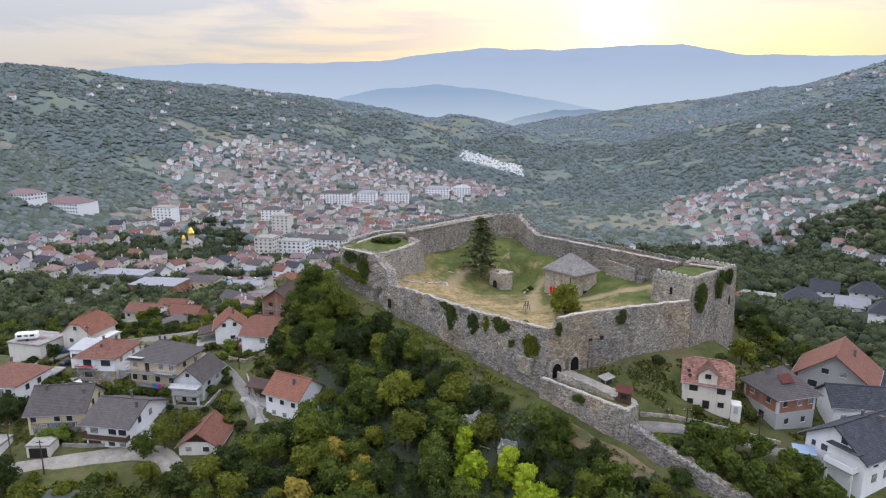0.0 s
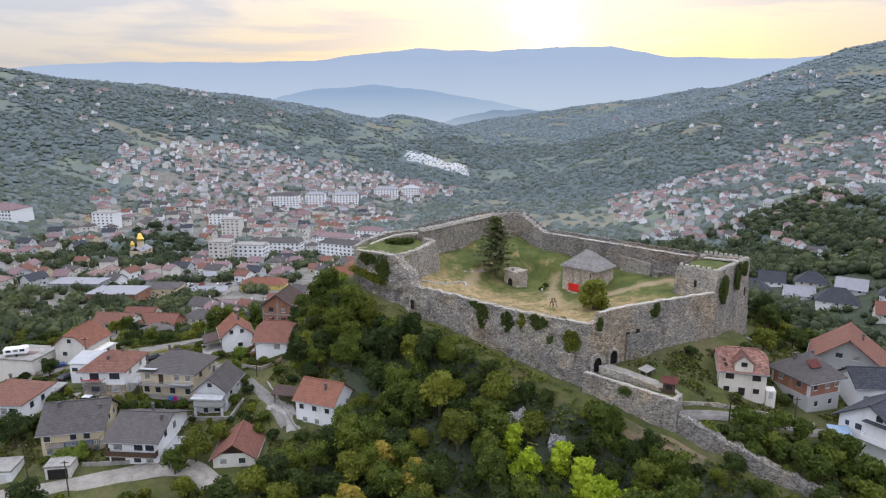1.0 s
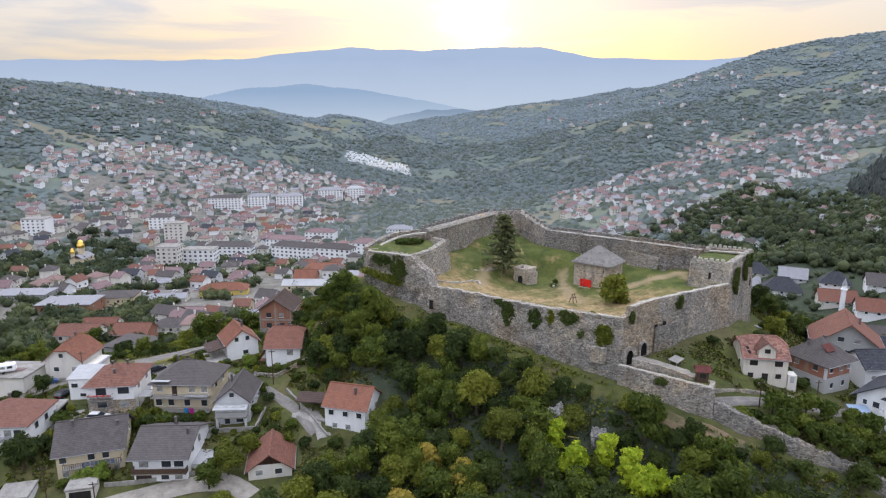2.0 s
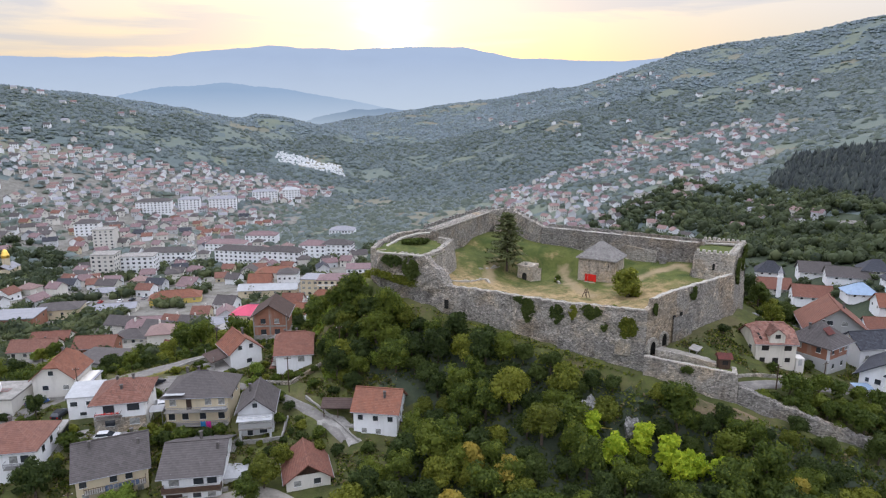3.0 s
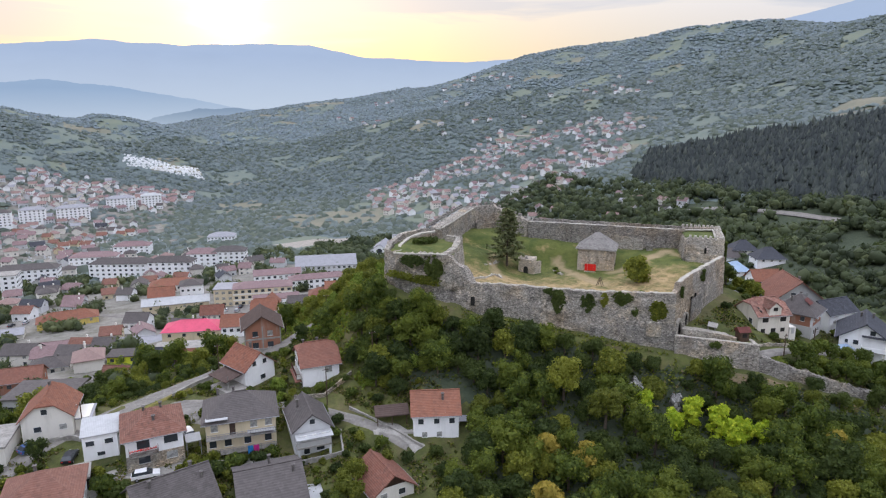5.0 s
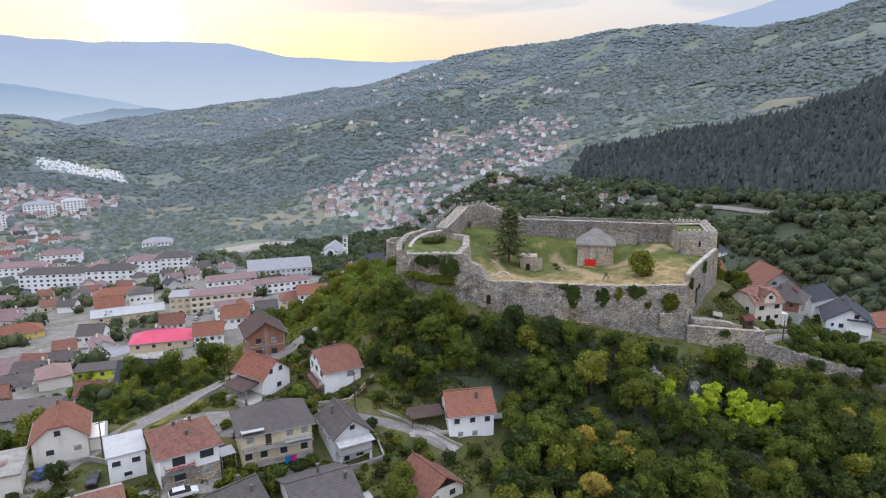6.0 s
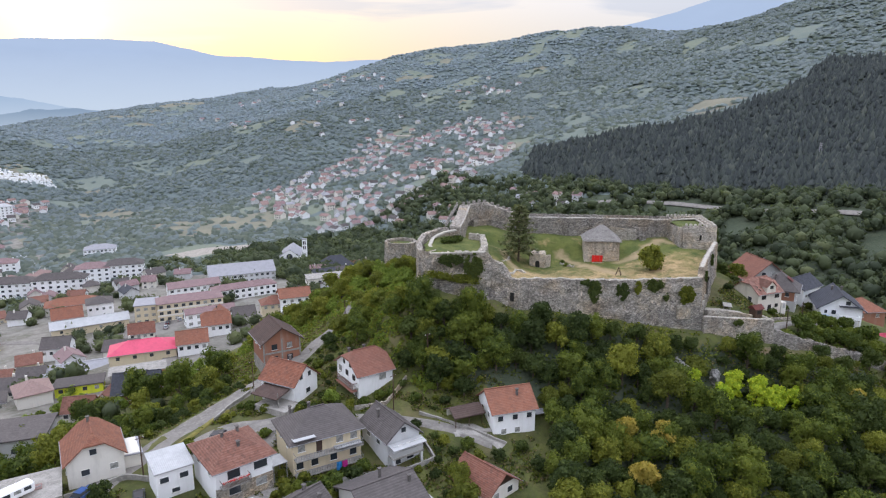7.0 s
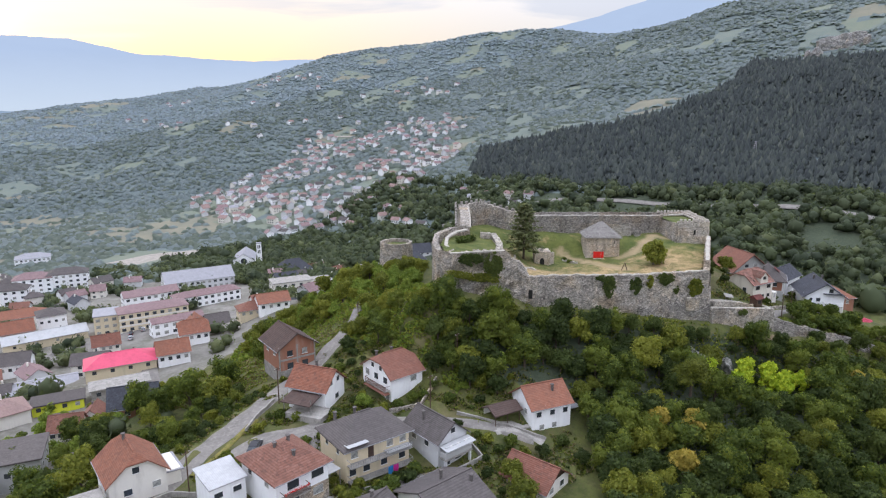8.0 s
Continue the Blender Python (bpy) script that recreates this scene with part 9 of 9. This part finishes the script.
# ---- woods further off ----
def wood(name, label, sites, mats, seed, lumps=3, blades=30):
    """Trees further off, in one mesh for each leaf colour: each a few ragged leaf masses set with loose sprays."""
    r = np.random.RandomState(seed)
    bm = bmesh.new()
    bmesh.ops.create_icosphere(bm, subdivisions=1, radius=1.0)
    ball = np.array([v.co[:] for v in bm.verts])
    tri = np.array([[v.index for v in f.verts] for f in bm.faces])
    bm.free()
    for j, mat in enumerate(mats):
        q = np.repeat(sites[j::len(mats)], lumps, axis=0)
        n = len(q)
        first = (np.arange(n) % lumps) == 0
        off = np.stack([r.uniform(-.7, .7, n), r.uniform(-.7, .7, n), r.uniform(.35, 1.15, n)], 1)
        off[first] = (0, 0, 0.75)
        k = np.where(first, 1.0, r.uniform(.45, .75, n))[:, None, None]
        size = q[:, None, 3:4]
        middle = q[:, None, :3] + off[:, None, :] * size
        V = (ball[None] * (1 + r.uniform(-.28, .28, (n, 12, 1))) * (0.76, 0.76, 0.72) * k * size + middle).reshape(-1, 3)
        F = (tri[None] + (np.arange(n) * 12)[:, None, None]).reshape(-1, 3)
        d = r.normal(0, 1, (n, blades, 3)) + (0, 0, 0.2)
        d /= np.linalg.norm(d, axis=2, keepdims=True)
        c = middle + d * k * size * r.uniform(.8, 1.08, (n, blades, 1))
        W = (c[:, :, None, :] + r.normal(0, 0.15, (n, blades, 3, 3)) * size[..., None]).reshape(-1, 3)
        G = np.arange(len(W)).reshape(-1, 3) + len(V)
        mesh = sheet(np.concatenate([V, W]), np.concatenate([F, G]), name)
        mesh.polygons.foreach_set("use_smooth", np.ones(len(mesh.polygons), bool))
        tagged(put(name, mesh, mat), label, "woods", kind="stuff")


def conifers(name, label, sites, mats, seed):
    """A plantation: two ragged tiers of drooping boughs for each tree."""
    r = np.random.RandomState(seed)
    a = np.arange(6) * 1.0472
    rim = np.stack([np.cos(a), np.sin(a), 0 * a], 1)
    low = np.concatenate([rim * 0.42 + (0, 0, 0.05), [(0, 0, 0.85)]])
    high = np.concatenate([rim * 0.27 + (0, 0, 0.5), [(0, 0, 1.2)]])
    tree = np.concatenate([low, high])
    tri = np.array([(k, (k + 1) % 6, 6) for k in range(6)])
    tri = np.concatenate([tri, tri + 7])
    for j, mat in enumerate(mats):
        q = sites[j::len(mats)]
        n = len(q)
        V = tree[None] * (1 + r.uniform(-.3, .3, (n, 14, 1))) * q[:, None, 3:4] * np.stack([r.uniform(0.9, 1.25, n)] * 2 + [r.uniform(0.65, 1.15, n)], 1)[:, None] + q[:, None, :3]
        F = (tri[None] + (np.arange(n) * 14)[:, None, None]).reshape(-1, 3)
        tagged(put(name, sheet(V.reshape(-1, 3), F, name), mat), label, "woods", kind="stuff")


def tree_canopy(name, label, sites, mats, seed):
    """Far woods: low ragged domes of leaves, too small to tell apart."""
    r = np.random.RandomState(seed)
    a = np.arange(6) * 1.0472
    dome = np.array([(math.cos(t), math.sin(t), 0.1) for t in a] + [(0.5 * math.cos(t + 0.5), 0.5 * math.sin(t + 0.5), 0.75) for t in a[::2]])
    tri = np.array([(0, 1, 6), (1, 2, 7), (2, 3, 7), (3, 4, 8), (4, 5, 8), (5, 0, 6), (1, 7, 6), (3, 8, 7), (5, 6, 8), (6, 7, 8)])
    for j, mat in enumerate(mats):
        q = sites[j::len(mats)]
        n = len(q)
        V = dome[None] * r.uniform(0.65, 1.35, (n, 9, 1)) * q[:, None, 3:4] * (1, 1, 0.8) + r.normal(0, 0.10, (n, 9, 3)) * q[:, None, 3:4] + q[:, None, :3]
        F = (tri[None] + (np.arange(n) * 9)[:, None, None]).reshape(-1, 3)
        mesh = sheet(V.reshape(-1, 3), F, name)
        mesh.polygons.foreach_set("use_smooth", np.ones(len(mesh.polygons), bool))
        tagged(put(name, mesh, mat), label, "woods", kind="stuff")


nr = np.random.RandomState(8)
HOUSES_AT = np.array([(ob.matrix_basis.translation.x, ob.matrix_basis.translation.y) for ob in scene.objects if ob.parent is None and ob.type == "EMPTY" and ob.name.split(".")[0] not in ("broadleaf_tree", "hornbeam_tree", "hazel_tree", "bush")])


def scatter(n, x0, x1, y0, y1, keep, size):
    X, Y = nr.uniform(x0, x1, n), nr.uniform(y0, y1, n)
    ok = keep(X, Y)
    X, Y = X[ok], Y[ok]
    Z = land(X, Y)
    S = nr.uniform(size[0], size[1], len(X))
    return np.stack([X, Y, Z - 0.4, S], 1)


def clear_of_houses(X, Y, gap):
    ok = np.ones(len(X), bool)
    for i in range(0, len(X), 2000):
        d = (X[i:i + 2000, None] - HOUSES_AT[None, :, 0]) ** 2 + (Y[i:i + 2000, None] - HOUSES_AT[None, :, 1]) ** 2
        ok[i:i + 2000] = d.min(1) > gap * gap
    return ok


def seen(X, Y):
    a = np.degrees(np.arctan2(X + 60, Y - 20))
    return (a > -42) & (a < 92)


EAST_QUARTER = [(205, 430), (250, 430), (285, 400), (312, 290), (305, 235), (235, 225), (235, 300), (232, 380)]
# trees of the town and the near valley
near_trees = scatter(5600, -300, 260, 195, 560, lambda X, Y: clear_of_houses(X, Y, 8.0) & (waves(X, Y, 61, 75) > np.where(inside(X, Y, GREEN_BELT), -0.6, -0.06) + np.where((X > -110) & (X < 70) & (Y > 245) & (Y < 440), 0.18, 0.0)) & ~((X > -70) & (X < 40) & (Y < 262)) & (np.hypot(X - 120, Y - 588) > 30) & ~inside(X, Y, EAST_QUARTER), (1.8, 4.2))
wood("town_trees", "green broadleaf trees between the town houses", near_trees, [TOWN_LEAF, TOWN_LEAF_PALE, TOWN_LEAF], 71, 3, 26)
park = scatter(230, -255, -160, 440, 690, lambda X, Y: inside(X, Y, WOOD_MASK), (3.0, 5.5))
wood("park_wood", "dark dense wood in the town park", park, [TOWN_LEAF], 72, 3, 30)
behind = scatter(9500, 40, 430, -40, 620, lambda X, Y: (X > 60 + (Y - 150) * 0.12) & (X > 118 - (Y > 145) * 60) & (Y < 560 + (X - 150) * 0.2) & clear_of_houses(X, Y, 9) & ~inside(X, Y, EAST_QUARTER) & ~inside(X, Y, PINE_WOOD) & (waves(X, Y, 66, 60) > -0.36)
                 & (np.abs(X - np.interp(Y, [20, 120, 200, 255, 285, 312, 345, 390, 460], [350, 356, 362, 369, 374, 374, 366, 352, 330])) > 5), (2.0, 6.6))
wood("valley_wood", "broadleaf wood behind the castle hill", behind, [TOWN_LEAF, TOWN_LEAF_PALE, TOWN_LEAF], 73, 2, 20)
quarter = scatter(420, 195, 330, 215, 445, lambda X, Y: inside(X, Y, EAST_QUARTER) & clear_of_houses(X, Y, 9.5), (1.6, 3.4))
wood("quarter_trees", "garden trees between the dark-roofed houses", quarter, [TOWN_LEAF, TOWN_LEAF_PALE], 79, 3, 24)
# hedges, copses and woods over the hills
far = scatter(150000, -1000, 1500, 480, 2250, lambda X, Y: seen(X, Y) & ((open_field(X, Y) == 0) | (nr.uniform(0, 1, len(X)) < 0.16)) & clear_of_houses(X, Y, 9) & ~inside(X, Y, PINE_WOOD) & ~inside(X, Y, [(30, 1330), (160, 1270), (150, 1190), (20, 1250)]) & (np.hypot(X - 120, Y - 588) > 40), (3.2, 6.2))
town_box = inside(far[:, 0], far[:, 1], TOWN) | inside(far[:, 0], far[:, 1], [(-370, 800), (20, 800), (110, 1100), (-86, 1170), (-300, 1150), (-385, 962)])
far = far[~town_box | (nr.uniform(0, 1, len(far)) < 0.38)]
village_box = inside(far[:, 0], far[:, 1], [(240, 590), (262, 780), (401, 900), (646, 1008), (640, 660), (500, 560), (345, 450)])
far = far[~village_box | (nr.uniform(0, 1, len(far)) < 0.5)]
sparse = nr.uniform(0, 1, len(far))
# farther bands take paler, bluer leaves, with the haze in their colour
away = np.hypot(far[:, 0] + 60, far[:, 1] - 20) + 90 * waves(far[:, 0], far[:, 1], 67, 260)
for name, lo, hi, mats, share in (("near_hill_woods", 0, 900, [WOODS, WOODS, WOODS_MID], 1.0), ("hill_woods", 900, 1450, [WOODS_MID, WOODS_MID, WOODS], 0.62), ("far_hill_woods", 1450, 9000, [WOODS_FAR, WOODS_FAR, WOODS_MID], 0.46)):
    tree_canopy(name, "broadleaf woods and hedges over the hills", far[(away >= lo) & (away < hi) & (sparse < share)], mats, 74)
pines = scatter(36000, 380, 920, -70, 560, lambda X, Y: inside(X + 10 * waves(X, Y, 68, 50), Y + 10 * waves(X, Y, 69, 50), PINE_WOOD), (5.0, 9.0))
low_edge = pines[:, 0] < 455
conifers("pine_wood", "dark conifer plantation on the hillside", pines[~low_edge], [CONIFER, CONIFER, CONIFER_GREY], 75)
conifers("pine_wood", "grey-green conifers along the foot of the plantation", pines[low_edge], [CONIFER_GREY, CONIFER], 78)
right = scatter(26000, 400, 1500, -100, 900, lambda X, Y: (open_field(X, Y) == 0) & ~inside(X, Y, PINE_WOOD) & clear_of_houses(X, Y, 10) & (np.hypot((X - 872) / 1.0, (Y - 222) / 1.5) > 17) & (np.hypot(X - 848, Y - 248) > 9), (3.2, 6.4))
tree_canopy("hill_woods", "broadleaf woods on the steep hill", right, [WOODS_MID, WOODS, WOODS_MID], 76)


# bare limestone crags above the pines
def crag(x, y, wide, high, seed):
    r = random.Random(seed)
    ob = thing("rock_outcrop", "pale bare limestone crag on the wooded hillside", "rock", pose(x, y, height(x, y) - 2, 0, 0, 70))
    for k in range(5):
        bm = bmesh.new()
        bmesh.ops.create_icosphere(bm, subdivisions=3, radius=1.0)
        for v in bm.verts:
            n = Vector((math.sin(v.co.x * 5 + k), math.sin(v.co.y * 6 + k * 2), math.sin(v.co.z * 9 + k))) * 0.12
            v.co = Vector((v.co.x * wide * 0.22, v.co.y * 5, v.co.z * high * 0.5)) * (1 + n.x + n.y + n.z) * r.uniform(0.97, 1.03)
        part("rock", bm, ROCK, ob, m=pose((k - 2) * wide * 0.2, r.uniform(-4, 4), high * r.uniform(0.15, 0.5), r.uniform(-12, 12), r.uniform(-20, 20), r.uniform(-25, 25)))


crag(868, 221, 52, 24, 5)
crag(846, 248, 16, 16, 9)


def pylon(x, y, high):
    ob = thing("power_pylon", "grey lattice power pylon above the pine wood", "pylon", pose(x, y, height(x, y) - 1, 0, 0, 30))
    bm = bmesh.new()
    for sx in (-1, 1):
        for sy in (-1, 1):
            tube(bm, (sx * 1.8, sy * 1.8, 0), (sx * 0.35, sy * 0.35, high), 0.16, 0.1, 4)
    for k in range(6):
        a, b = k / 6, (k + 1) / 6
        for sy in (-1, 1):
            wa, wb = 1.8 - 1.45 * a, 1.8 - 1.45 * b
            tube(bm, (-wa, sy * wa, high * a), (wb, sy * wb, high * b), 0.08, 0.08, 4)
            tube(bm, (wa, sy * wa, high * a), (-wb, sy * wb, high * b), 0.08, 0.08, 4)
    part("mast", bm, METAL, ob)
    for z in (0.72, 0.85, 0.97):
        bm = bmesh.new()
        tube(bm, (-4.2, 0, high * z), (4.2, 0, high * z), 0.14, 0.14, 4)
        part("crossarm", bm, METAL, ob)


pylon(483, 217.7, 15)
pylon(836, 206, 15)
